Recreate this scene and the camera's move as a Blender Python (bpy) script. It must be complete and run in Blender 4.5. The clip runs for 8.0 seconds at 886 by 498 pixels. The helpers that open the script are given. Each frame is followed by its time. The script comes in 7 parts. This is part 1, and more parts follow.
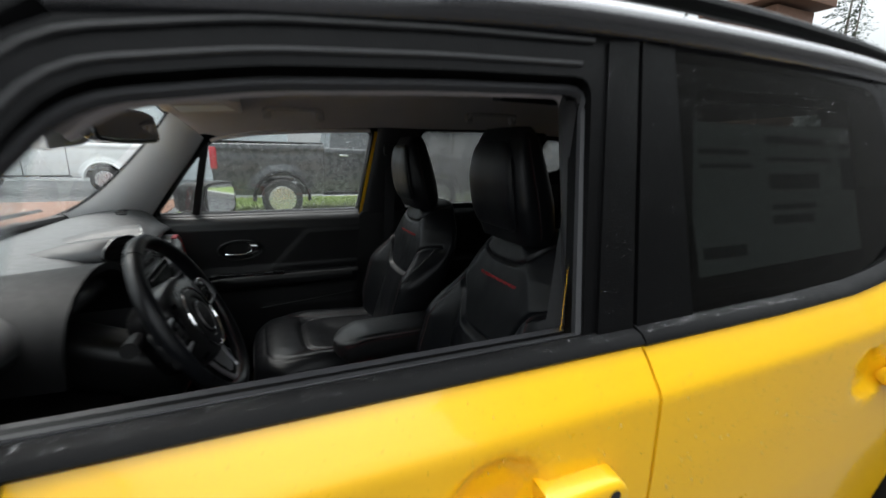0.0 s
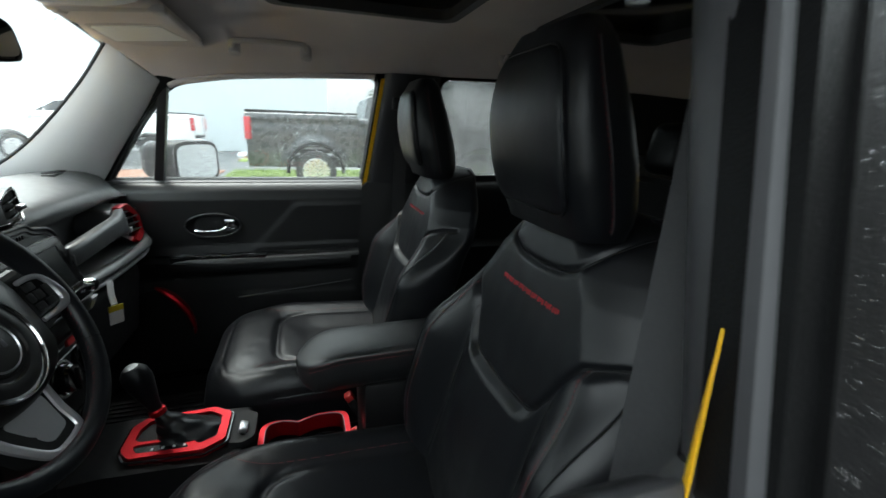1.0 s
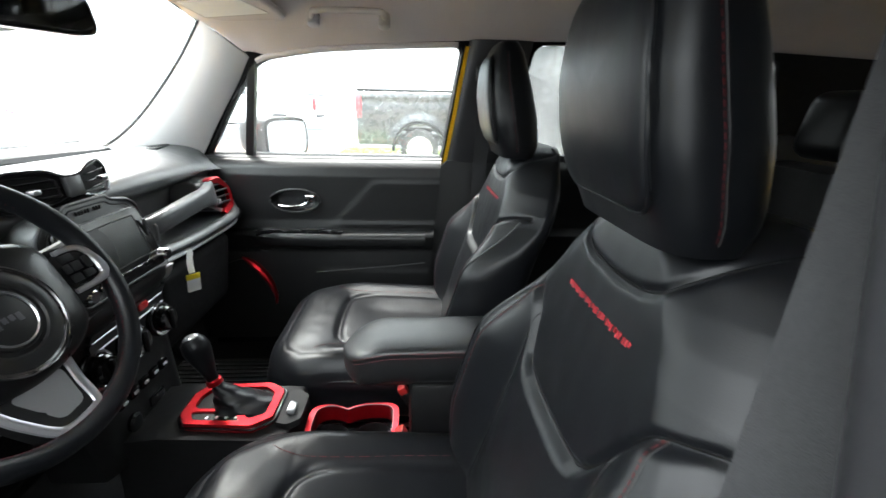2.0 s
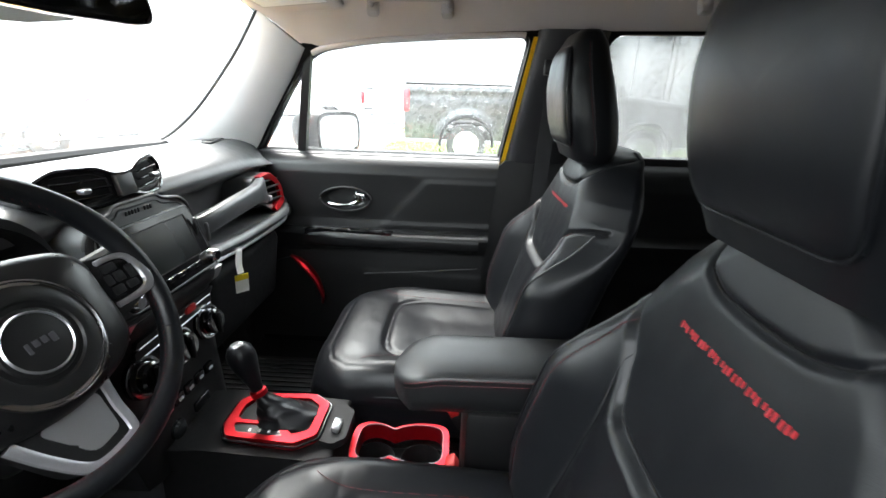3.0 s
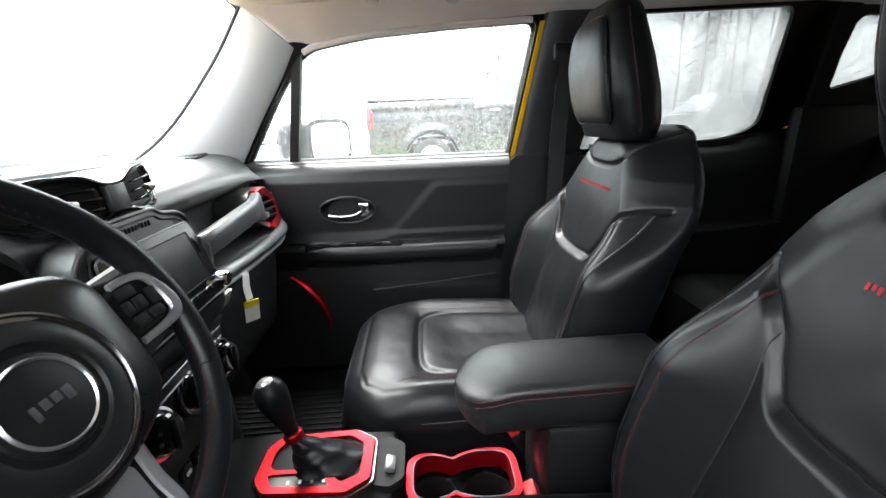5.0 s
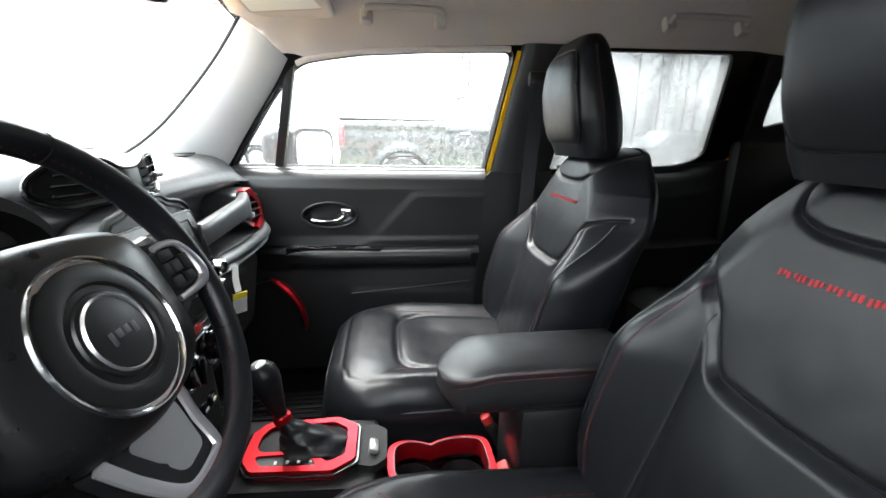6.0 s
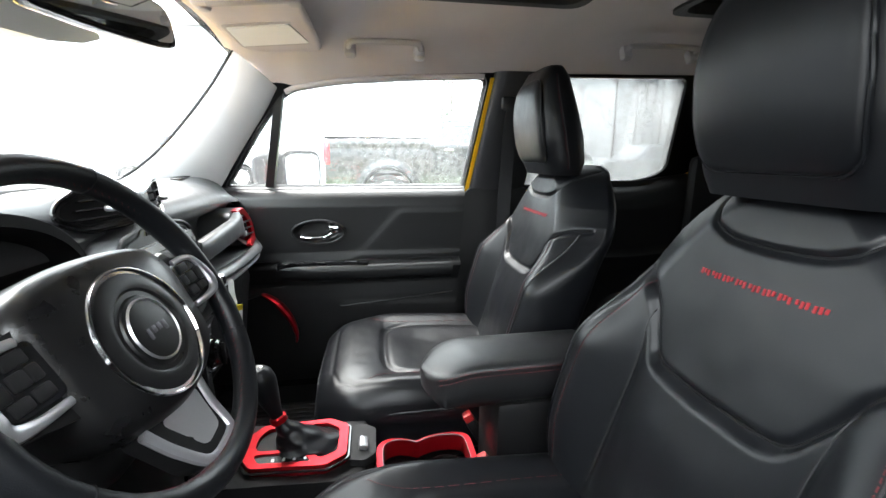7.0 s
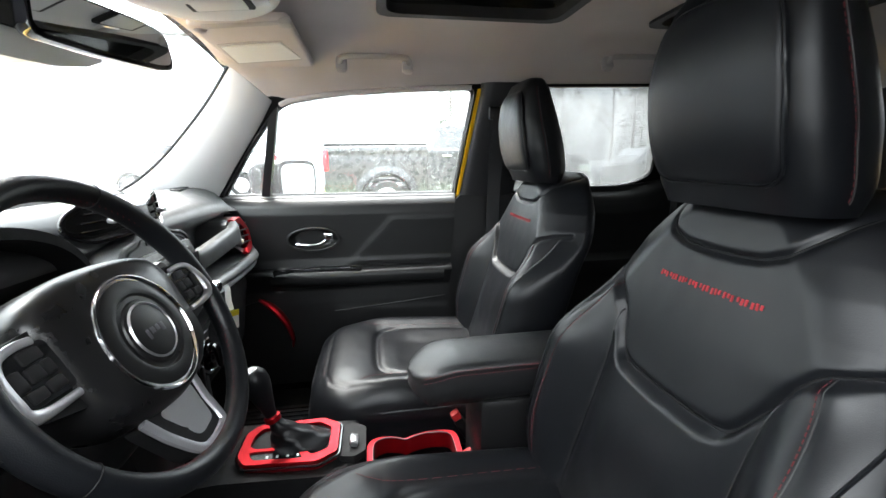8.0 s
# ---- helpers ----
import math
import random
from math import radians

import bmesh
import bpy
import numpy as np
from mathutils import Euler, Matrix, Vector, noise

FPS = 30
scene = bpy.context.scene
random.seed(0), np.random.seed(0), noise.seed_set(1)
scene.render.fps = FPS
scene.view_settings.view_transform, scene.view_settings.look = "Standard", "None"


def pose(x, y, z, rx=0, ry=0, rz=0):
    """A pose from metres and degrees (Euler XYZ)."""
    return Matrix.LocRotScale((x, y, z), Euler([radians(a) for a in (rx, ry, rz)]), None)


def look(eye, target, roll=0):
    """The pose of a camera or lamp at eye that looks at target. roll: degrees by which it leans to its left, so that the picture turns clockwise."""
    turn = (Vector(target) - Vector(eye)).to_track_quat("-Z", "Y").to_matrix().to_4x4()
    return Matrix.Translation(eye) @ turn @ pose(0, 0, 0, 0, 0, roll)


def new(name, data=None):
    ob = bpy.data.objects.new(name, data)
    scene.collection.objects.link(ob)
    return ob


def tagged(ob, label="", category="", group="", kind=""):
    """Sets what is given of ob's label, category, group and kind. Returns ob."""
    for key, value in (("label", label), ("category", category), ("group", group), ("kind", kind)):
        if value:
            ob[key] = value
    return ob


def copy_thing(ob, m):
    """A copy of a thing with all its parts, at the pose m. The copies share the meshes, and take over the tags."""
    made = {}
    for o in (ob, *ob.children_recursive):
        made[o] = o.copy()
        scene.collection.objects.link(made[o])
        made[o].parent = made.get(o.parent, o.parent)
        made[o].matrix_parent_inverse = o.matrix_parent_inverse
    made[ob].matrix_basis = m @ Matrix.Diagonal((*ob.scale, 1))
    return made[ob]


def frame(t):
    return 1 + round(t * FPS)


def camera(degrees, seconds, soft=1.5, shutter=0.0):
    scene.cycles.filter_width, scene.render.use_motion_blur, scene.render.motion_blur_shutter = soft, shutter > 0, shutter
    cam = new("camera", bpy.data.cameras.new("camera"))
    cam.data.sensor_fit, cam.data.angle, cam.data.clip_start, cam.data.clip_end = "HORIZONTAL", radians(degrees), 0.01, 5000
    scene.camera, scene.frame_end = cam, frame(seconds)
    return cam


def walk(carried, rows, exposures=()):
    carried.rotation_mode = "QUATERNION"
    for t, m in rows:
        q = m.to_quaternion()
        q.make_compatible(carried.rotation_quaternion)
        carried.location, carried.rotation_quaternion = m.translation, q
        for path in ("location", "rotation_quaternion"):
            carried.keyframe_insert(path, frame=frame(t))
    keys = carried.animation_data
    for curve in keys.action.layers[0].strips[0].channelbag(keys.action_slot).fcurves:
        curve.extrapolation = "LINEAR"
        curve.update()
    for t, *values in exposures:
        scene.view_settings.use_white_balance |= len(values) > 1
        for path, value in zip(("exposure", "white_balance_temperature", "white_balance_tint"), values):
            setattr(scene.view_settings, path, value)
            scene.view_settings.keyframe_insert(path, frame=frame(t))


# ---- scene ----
cam = camera(93.0, 8.0, shutter=0.5)
PATH = [
    (0, (-0.429, -1.265, 1.389), (0.349, 0.525, 0.953), 1.1),
    (0.5, (-0.316, -1.049, 1.342), (0.477, 0.714, 0.831), 1.2),
    (1, (-0.205, -0.909, 1.319), (0.395, 0.92, 0.776), 1.9),
    (1.5, (-0.139, -0.843, 1.298), (0.212, 1.022, 0.668), 1.9),
    (2, (-0.098, -0.804, 1.306), (0.036, 1.084, 0.661), 1.4),
    (3.5, (-0.181, -0.652, 1.31), (-0.272, 1.222, 0.617), 1.4),
    (4, (-0.22, -0.611, 1.288), (-0.319, 1.26, 0.587), -0.5),
    (4.5, (-0.255, -0.602, 1.264), (-0.263, 1.287, 0.608), -2.5),
    (6, (-0.339, -0.693, 1.222), (-0.078, 1.224, 0.715), 1.2),
    (6.5, (-0.341, -0.74, 1.226), (-0.026, 1.179, 0.759), 0.9),
    (7, (-0.336, -0.78, 1.235), (-0.014, 1.145, 0.799), 0.3),
    (7.5, (-0.321, -0.809, 1.241), (-0.006, 1.12, 0.816), 0.2),
    (8, (-0.309, -0.83, 1.246), (0.01, 1.1, 0.833), -0.4),
]
walk(cam, [(t, look(eye, target, roll)) for t, eye, target, roll in PATH],
     exposures=[(0, 1.02, 6500, 10), (0.5, 0.98, 6400, 5), (1.0, 2.15, 6300, 3), (1.5, 3.35, 6500, 8), (2.0, 3.65, 6500, 8), (3.5, 3.75, 6500, 10), (4.5, 3.8, 6500, 10), (6.0, 3.90, 6500, 10), (7.0, 3.86, 6500, 10), (8.0, 3.67, 6500, 10)])

# ---- world and sun: a wet, overcast day ----
world = bpy.data.worlds.new("overcast")
scene.world = world
world.use_nodes = True
wn = world.node_tree
wn.nodes.clear()
w_out = wn.nodes.new("ShaderNodeOutputWorld")
w_bg = wn.nodes.new("ShaderNodeBackground")
w_sky = wn.nodes.new("ShaderNodeTexSky")
w_sky.sky_type = "NISHITA"
w_sky.sun_disc = False
w_sky.sun_elevation, w_sky.sun_rotation = radians(59), radians(328)
w_sky.air_density, w_sky.dust_density, w_sky.ozone_density = 1.0, 6.0, 1.0
w_mix = wn.nodes.new("ShaderNodeMix")
w_mix.data_type = "RGBA"
w_mix.inputs[0].default_value = 0.85
w_mix.inputs[7].default_value = (8.3, 8.8, 9.0, 1)
wn.links.new(w_sky.outputs[0], w_mix.inputs[6])
# a low overcast sky, brighter overhead than at the horizon
w_tc = wn.nodes.new("ShaderNodeTexCoord")
w_sep = wn.nodes.new("ShaderNodeSeparateXYZ")
w_rng = wn.nodes.new("ShaderNodeMapRange")
w_rng.inputs[3].default_value, w_rng.inputs[4].default_value = 0.36, 2.75
w_mul = wn.nodes.new("ShaderNodeVectorMath")
w_mul.operation = "SCALE"
wn.links.new(w_tc.outputs["Generated"], w_sep.inputs[0])
wn.links.new(w_sep.outputs[2], w_rng.inputs[0])
wn.links.new(w_mix.outputs[2], w_mul.inputs[0])
wn.links.new(w_rng.outputs[0], w_mul.inputs["Scale"])
wn.links.new(w_mul.outputs[0], w_bg.inputs[0])
w_bg.inputs[1].default_value = 0.078
wn.links.new(w_bg.outputs[0], w_out.inputs[0])
sun = new("sun", bpy.data.lights.new("sun", "SUN"))
sun.data.energy, sun.data.angle, sun.data.color = 1.6, radians(45), (1.0, 0.98, 0.95)
sun.matrix_world = look((-5, 8, 16), (0, 0, 0))


# ---- materials ----
def mat(name, colour, rough=0.5, metal=0.0, var=0.15, scale=8.0, bump=0.0, bump_scale=200.0, coat=0.0, rough_var=0.1, spec=0.5, voronoi=False, random_tint=0.0, emit=None, sheen=0.0):
    m = bpy.data.materials.new(name)
    m.use_nodes = True
    nt = m.node_tree
    b = nt.nodes["Principled BSDF"]
    b.inputs["Metallic"].default_value = metal
    b.inputs["Coat Weight"].default_value = coat
    b.inputs["Coat Roughness"].default_value = 0.04
    b.inputs["Specular IOR Level"].default_value = spec
    b.inputs["Sheen Weight"].default_value = sheen
    tc = nt.nodes.new("ShaderNodeTexCoord")
    n1 = nt.nodes.new("ShaderNodeTexNoise")
    n1.inputs["Scale"].default_value, n1.inputs["Detail"].default_value = scale, 6.0
    nt.links.new(tc.outputs["Object"], n1.inputs["Vector"])
    ramp = nt.nodes.new("ShaderNodeMix")
    ramp.data_type = "RGBA"
    c = colour
    ramp.inputs[6].default_value = (c[0] * (1 - var), c[1] * (1 - var), c[2] * (1 - var), 1)
    ramp.inputs[7].default_value = (min(1, c[0] * (1 + var)), min(1, c[1] * (1 + var)), min(1, c[2] * (1 + var)), 1)
    nt.links.new(n1.outputs["Fac"], ramp.inputs[0])
    last = ramp.outputs[2]
    if random_tint:
        oi = nt.nodes.new("ShaderNodeObjectInfo")
        hsv = nt.nodes.new("ShaderNodeHueSaturation")
        mr = nt.nodes.new("ShaderNodeMapRange")
        mr.inputs[3].default_value, mr.inputs[4].default_value = 1 - random_tint, 1 + random_tint
        nt.links.new(oi.outputs["Random"], mr.inputs[0])
        nt.links.new(mr.outputs[0], hsv.inputs["Value"])
        nt.links.new(last, hsv.inputs["Color"])
        last = hsv.outputs[0]
    nt.links.new(last, b.inputs["Base Color"])
    n3 = nt.nodes.new("ShaderNodeTexNoise")
    n3.inputs["Scale"].default_value, n3.inputs["Detail"].default_value = scale * 3.1, 4.0
    nt.links.new(tc.outputs["Object"], n3.inputs["Vector"])
    mr2 = nt.nodes.new("ShaderNodeMapRange")
    mr2.inputs[3].default_value, mr2.inputs[4].default_value = max(0.02, rough - rough_var), min(1.0, rough + rough_var)
    nt.links.new(n3.outputs["Fac"], mr2.inputs[0])
    nt.links.new(mr2.outputs[0], b.inputs["Roughness"])
    if bump:
        bp = nt.nodes.new("ShaderNodeBump")
        bp.inputs["Strength"].default_value, bp.inputs["Distance"].default_value = bump, 0.001
        if voronoi:
            n2 = nt.nodes.new("ShaderNodeTexVoronoi")
            n2.inputs["Scale"].default_value = bump_scale
            nt.links.new(tc.outputs["Object"], n2.inputs["Vector"])
            nt.links.new(n2.outputs["Distance"], bp.inputs["Height"])
        else:
            n2 = nt.nodes.new("ShaderNodeTexNoise")
            n2.inputs["Scale"].default_value, n2.inputs["Detail"].default_value = bump_scale, 3.0
            nt.links.new(tc.outputs["Object"], n2.inputs["Vector"])
            nt.links.new(n2.outputs["Fac"], bp.inputs["Height"])
        nt.links.new(bp.outputs[0], b.inputs["Normal"])
    if emit:
        b.inputs["Emission Color"].default_value = (*emit[:3], 1)
        b.inputs["Emission Strength"].default_value = emit[3]
    return m


def thin_glass(name, tint, film, film_scale=3.0):
    """A thin pane: clear with a sharp reflection, and a patchy film of water that scatters a little light."""
    m = bpy.data.materials.new(name)
    m.use_nodes = True
    nt = m.node_tree
    nt.nodes.clear()
    out = nt.nodes.new("ShaderNodeOutputMaterial")
    tr = nt.nodes.new("ShaderNodeBsdfTransparent")
    tr.inputs[0].default_value = (*tint, 1)
    tl = nt.nodes.new("ShaderNodeBsdfTranslucent")
    tl.inputs[0].default_value = (0.9, 0.92, 0.93, 1)
    gl = nt.nodes.new("ShaderNodeBsdfGlossy")
    gl.inputs["Roughness"].default_value = 0.02
    lw = nt.nodes.new("ShaderNodeLayerWeight")
    lw.inputs[0].default_value = 0.5
    pw, fr = nt.nodes.new("ShaderNodeMath"), nt.nodes.new("ShaderNodeMath")
    pw.operation, fr.operation = "POWER", "MULTIPLY_ADD"
    pw.inputs[1].default_value, fr.inputs[1].default_value, fr.inputs[2].default_value = 5.0, 0.9, 0.03
    nt.links.new(lw.outputs["Facing"], pw.inputs[0])
    nt.links.new(pw.outputs[0], fr.inputs[0])
    tc = nt.nodes.new("ShaderNodeTexCoord")
    mp = nt.nodes.new("ShaderNodeMapping")
    mp.inputs["Scale"].default_value = (1.0, 1.0, 0.18)
    ns = nt.nodes.new("ShaderNodeTexNoise")
    ns.inputs["Scale"].default_value, ns.inputs["Detail"].default_value = film_scale, 8.0
    mr = nt.nodes.new("ShaderNodeMapRange")
    mr.inputs[1].default_value, mr.inputs[2].default_value = 0.3, 0.75
    mr.inputs[3].default_value, mr.inputs[4].default_value = film * 0.4, film
    nt.links.new(tc.outputs["Object"], mp.inputs[0])
    nt.links.new(mp.outputs[0], ns.inputs["Vector"])
    nt.links.new(ns.outputs["Fac"], mr.inputs[0])
    m1, m2 = nt.nodes.new("ShaderNodeMixShader"), nt.nodes.new("ShaderNodeMixShader")
    nt.links.new(mr.outputs[0], m1.inputs[0])
    nt.links.new(tr.outputs[0], m1.inputs[1])
    nt.links.new(tl.outputs[0], m1.inputs[2])
    nt.links.new(fr.outputs[0], m2.inputs[0])
    nt.links.new(m1.outputs[0], m2.inputs[1])
    nt.links.new(gl.outputs[0], m2.inputs[2])
    nt.links.new(m2.outputs[0], out.inputs[0])
    return m


LEATHER = mat("leather", (0.0056, 0.0062, 0.0076), 0.37, var=0.12, scale=14, spec=0.31, bump=0.10, bump_scale=900, voronoi=True, rough_var=0.07)
LEATHER_MID = mat("leather_insert", (0.0056, 0.0062, 0.0076), 0.39, var=0.12, scale=11, spec=0.31, bump=0.08, bump_scale=1100, voronoi=True, rough_var=0.07)
PLASTIC = mat("black_grained_plastic", (0.006, 0.006, 0.0064), 0.42, var=0.15, scale=20, bump=0.08, bump_scale=1200)
ARMVINYL = mat("armrest_vinyl", (0.010, 0.0102, 0.011), 0.45, spec=0.6, var=0.12, scale=14, bump=0.08, bump_scale=900, voronoi=True)
# base lifted to grey to carry the sky's grazing sheen on the dash
DASHSOFT = mat("soft_dash_sheen_grey", (0.048, 0.049, 0.051), 0.40, var=0.12, scale=14, bump=0.07, bump_scale=1100, spec=0.7)
PILLARTRIM = mat("pillar_trim_plastic", (0.022, 0.022, 0.024), 0.45, var=0.12, scale=20, bump=0.08, bump_scale=1200)
SOFT = mat("soft_door_plastic", (0.009, 0.0092, 0.0097), 0.40, spec=0.4, var=0.12, scale=14, bump=0.07, bump_scale=1100)
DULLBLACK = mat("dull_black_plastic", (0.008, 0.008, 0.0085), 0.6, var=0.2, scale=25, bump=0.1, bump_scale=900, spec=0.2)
GLOSSBLACK = mat("gloss_black", (0.008, 0.008, 0.009), 0.12, var=0.1, coat=0.4, rough_var=0.04)
SATIN = mat("satin_silver", (0.6, 0.6, 0.62), 0.3, metal=0.9, var=0.06, rough_var=0.06)
SILVERPAINT = mat("satin_silver_paint", (0.46, 0.455, 0.475), 0.30, metal=0.75, var=0.06, rough_var=0.06)
AIRBAG = mat("smooth_airbag_plastic", (0.007, 0.007, 0.0075), 0.30, var=0.12, scale=14, bump=0.05, bump_scale=1300, spec=0.42)
DARKSILVER = mat("dark_satin_silver", (0.12, 0.116, 0.128), 0.42, metal=0.7, var=0.06)
CHROME = mat("chrome", (0.85, 0.85, 0.86), 0.1, metal=1.0, var=0.03, rough_var=0.04)
RED = mat("red_anodised_trim", (0.40, 0.006, 0.013), 0.34, metal=0.8, var=0.12, coat=0.0)
REDPLAIN = mat("red_plastic", (0.5, 0.02, 0.02), 0.42, var=0.1)
DARKTHREAD = mat("dark_red_thread", (0.10, 0.004, 0.007), 0.75, var=0.25, scale=120)
THREAD = mat("red_thread", (0.30, 0.009, 0.016), 0.7, var=0.2, scale=120)
HEADLINER = mat("headliner_fabric", (0.6, 0.55, 0.54), 0.95, var=0.07, scale=10, bump=0.5, bump_scale=700, spec=0.1)
PALEPLASTIC = mat("pale_grey_plastic", (0.74, 0.74, 0.74), 0.5, var=0.04, scale=15, bump=0.06, bump_scale=900, spec=0.3)
HANDLEGREY = mat("warm_grey_plastic", (0.44, 0.41, 0.405), 0.5, var=0.05, scale=15, spec=0.3)
CARPET = mat("black_carpet", (0.015, 0.015, 0.016), 0.98, var=0.3, scale=60, bump=0.8, bump_scale=500, spec=0.1)
RUBBER = mat("black_rubber", (0.014, 0.014, 0.015), 0.6, var=0.15, scale=30, bump=0.25, bump_scale=400)
WEBBING = mat("belt_webbing", (0.016, 0.016, 0.0175), 0.75, var=0.15, scale=80, bump=0.5, bump_scale=900)
YELLOW = mat("yellow_paint", (0.86, 0.47, 0.006), 0.3, var=0.05, scale=3, coat=0.55, rough_var=0.08)
BLACKPAINT = mat("black_roof_paint", (0.02, 0.02, 0.022), 0.2, var=0.2, scale=30, coat=1.0, bump=0.9, bump_scale=150, rough_var=0.1)
EXTPLASTIC = mat("exterior_black_plastic", (0.003, 0.003, 0.0032), 0.40, var=0.3, scale=20, bump=0.45, bump_scale=380, spec=0.085, rough_var=0.12)
WEATHERSTRIP = mat("weatherstrip", (0.014, 0.014, 0.016), 0.55, var=0.15, scale=20, bump=0.08, bump_scale=300)
GLASS = thin_glass("wet_side_glass", (0.88, 0.9, 0.9), 0.021, 9.0)
SCREENGLASS = thin_glass("wet_windscreen_glass", (0.9, 0.94, 0.93), 0.06, 2.0)
PRIVACY = thin_glass("dark_privacy_glass", (0.23, 0.25, 0.245), 0.005)
LIGHTPRIVACY = thin_glass("rear_side_glass", (0.32, 0.33, 0.33), 0.12, 14.0)
DISPLAY = mat("display_glass", (0.020, 0.023, 0.023), 0.22, var=0.1, coat=0.0, spec=0.5)
MIRROR = mat("mirror_silver", (0.8, 0.82, 0.82), 0.02, metal=1.0, var=0.01, rough_var=0.01)
PAPER = mat("white_paper", (0.8, 0.8, 0.78), 0.8, var=0.04)
TAGYELLOW = mat("yellow_print", (0.75, 0.6, 0.02), 0.7, var=0.05)
INK = mat("grey_print", (0.12, 0.12, 0.12), 0.8, var=0.1)
WHITEPRINT = mat("white_print", (0.7, 0.7, 0.7), 0.6, var=0.05)
VANITY = mat("frosted_vanity_cover", (0.8, 0.8, 0.78), 0.5, var=0.04)


def water_material():
    m = bpy.data.materials.new("water_drops")
    m.use_nodes = True
    b = m.node_tree.nodes["Principled BSDF"]
    b.inputs["Base Color"].default_value = (1, 1, 1, 1)
    b.inputs["Roughness"].default_value = 0.02
    b.inputs["IOR"].default_value = 1.33
    b.inputs["Transmission Weight"].default_value = 1.0
    return m


WATER = water_material()


# ---- building helpers ----
BASE = {}
MIRRORED = [False]


def thing(name, at, label, category, group="", kind=""):
    x, y, z = at
    ob = new(name)
    ob.empty_display_size = 0.05
    if MIRRORED[0]:
        y = -y
    ob.location = (x, y, z)
    BASE[ob.name] = Vector((x, y, z))
    return tagged(ob, label, category, group, kind)


def part(name, bm, material, parent, label="", sharp=35, kind=""):
    """Links a bmesh, given in the car's own coordinates, as one mesh under a thing or a part."""
    if MIRRORED[0]:
        bmesh.ops.scale(bm, vec=(1, -1, 1), verts=bm.verts)
        bmesh.ops.reverse_faces(bm, faces=bm.faces)
    off = BASE[parent.name] if parent is not None else Vector((0, 0, 0))
    bmesh.ops.translate(bm, vec=-off, verts=bm.verts)
    me = bpy.data.meshes.new(name)
    bm.to_mesh(me)
    bm.free()
    for mm in (material if isinstance(material, (list, tuple)) else [material]):
        me.materials.append(mm)
    me.polygons.foreach_set("use_smooth", [True] * len(me.polygons))
    me.set_sharp_from_angle(angle=radians(sharp))
    ob = new(name, me)
    if parent is not None:
        ob.parent = parent
    BASE[ob.name] = off
    return tagged(ob, label, kind=kind)


def piece(name, me, parent, m):
    ob = new(name, me)
    ob.parent = parent
    ob.matrix_basis = m
    return ob


def loft(rings, closed=True, caps=True, mat_fn=None):
    bm = bmesh.new()
    vs = [[bm.verts.new(p) for p in r] for r in rings]
    n = len(rings[0])
    for a, b in zip(vs, vs[1:]):
        for i in range(n if closed else n - 1):
            j = (i + 1) % n
            bm.faces.new((a[i], a[j], b[j], b[i]))
    if caps and closed:
        bm.faces.new(vs[0][::-1])
        bm.faces.new(vs[-1])
    bmesh.ops.recalc_face_normals(bm, faces=bm.faces)
    return bm


def sheet(fn, nu, nv, thick=None):
    """A surface fn(u, v); with thick, a second skin moved by that vector and a closed rim."""
    bm = bmesh.new()
    def skin(o):
        return [[bm.verts.new(Vector(fn(i / nu, j / nv)) + o) for j in range(nv + 1)] for i in range(nu + 1)]
    a = skin(Vector((0, 0, 0)))
    skins = [a]
    if thick is not None:
        skins.append(skin(Vector(thick)))
    for s in skins:
        for i in range(nu):
            for j in range(nv):
                bm.faces.new((s[i][j], s[i + 1][j], s[i + 1][j + 1], s[i][j + 1]))
    if thick is not None:
        b = skins[1]
        rim = [(i, 0) for i in range(nu)] + [(nu, j) for j in range(nv)] + [(i, nv) for i in range(nu, 0, -1)] + [(0, j) for j in range(nv, 0, -1)]
        for (i, j), (k, l) in zip(rim, rim[1:] + rim[:1]):
            bm.faces.new((a[i][j], a[k][l], b[k][l], b[i][j]))
        bmesh.ops.recalc_face_normals(bm, faces=bm.faces)
    return bm


def tube(points, radius, n=10, closed=False, flat=1.0, up=(0, 0, 1)):
    """A rod along points. radius: one or one a point; flat squashes it along up."""
    pts = [Vector(p) for p in points]
    m = len(pts)
    rings = []
    for i, p in enumerate(pts):
        q0 = pts[(i - 1) % m] if closed or i else p
        q1 = pts[(i + 1) % m] if closed or i < m - 1 else p
        d = (q1 - q0).normalized()
        s = d.cross(Vector(up))
        if s.length < 1e-4:
            s = d.cross(Vector((1, 0, 0)))
        s.normalize()
        w = s.cross(d)
        r = radius[i] if isinstance(radius, (list, tuple)) else radius
        rings.append([p + s * (r * math.cos(a)) + w * (r * flat * math.sin(a)) for a in [2 * math.pi * k / n for k in range(n)]])
    if closed:
        rings.append(rings[0])
        bm = loft(rings, True, False)
        bmesh.ops.remove_doubles(bm, verts=bm.verts, dist=1e-6)
        return bm
    return loft(rings)


def rbox(size, at=(0, 0, 0), r=0.005, rot=(0, 0, 0), seg=2, taper=1.0):
    bm = bmesh.new()
    bmesh.ops.create_cube(bm, size=1.0)
    for v in bm.verts:
        k = taper if v.co.z > 0 else 1.0
        v.co = Vector((v.co.x * size[0] * k, v.co.y * size[1] * k, v.co.z * size[2]))
    if r > 0:
        bmesh.ops.bevel(bm, geom=list(bm.edges), offset=min(r, min(size) * 0.49), segments=seg, affect="EDGES", profile=0.5)
    bmesh.ops.transform(bm, matrix=pose(*at, *rot), verts=bm.verts)
    return bm


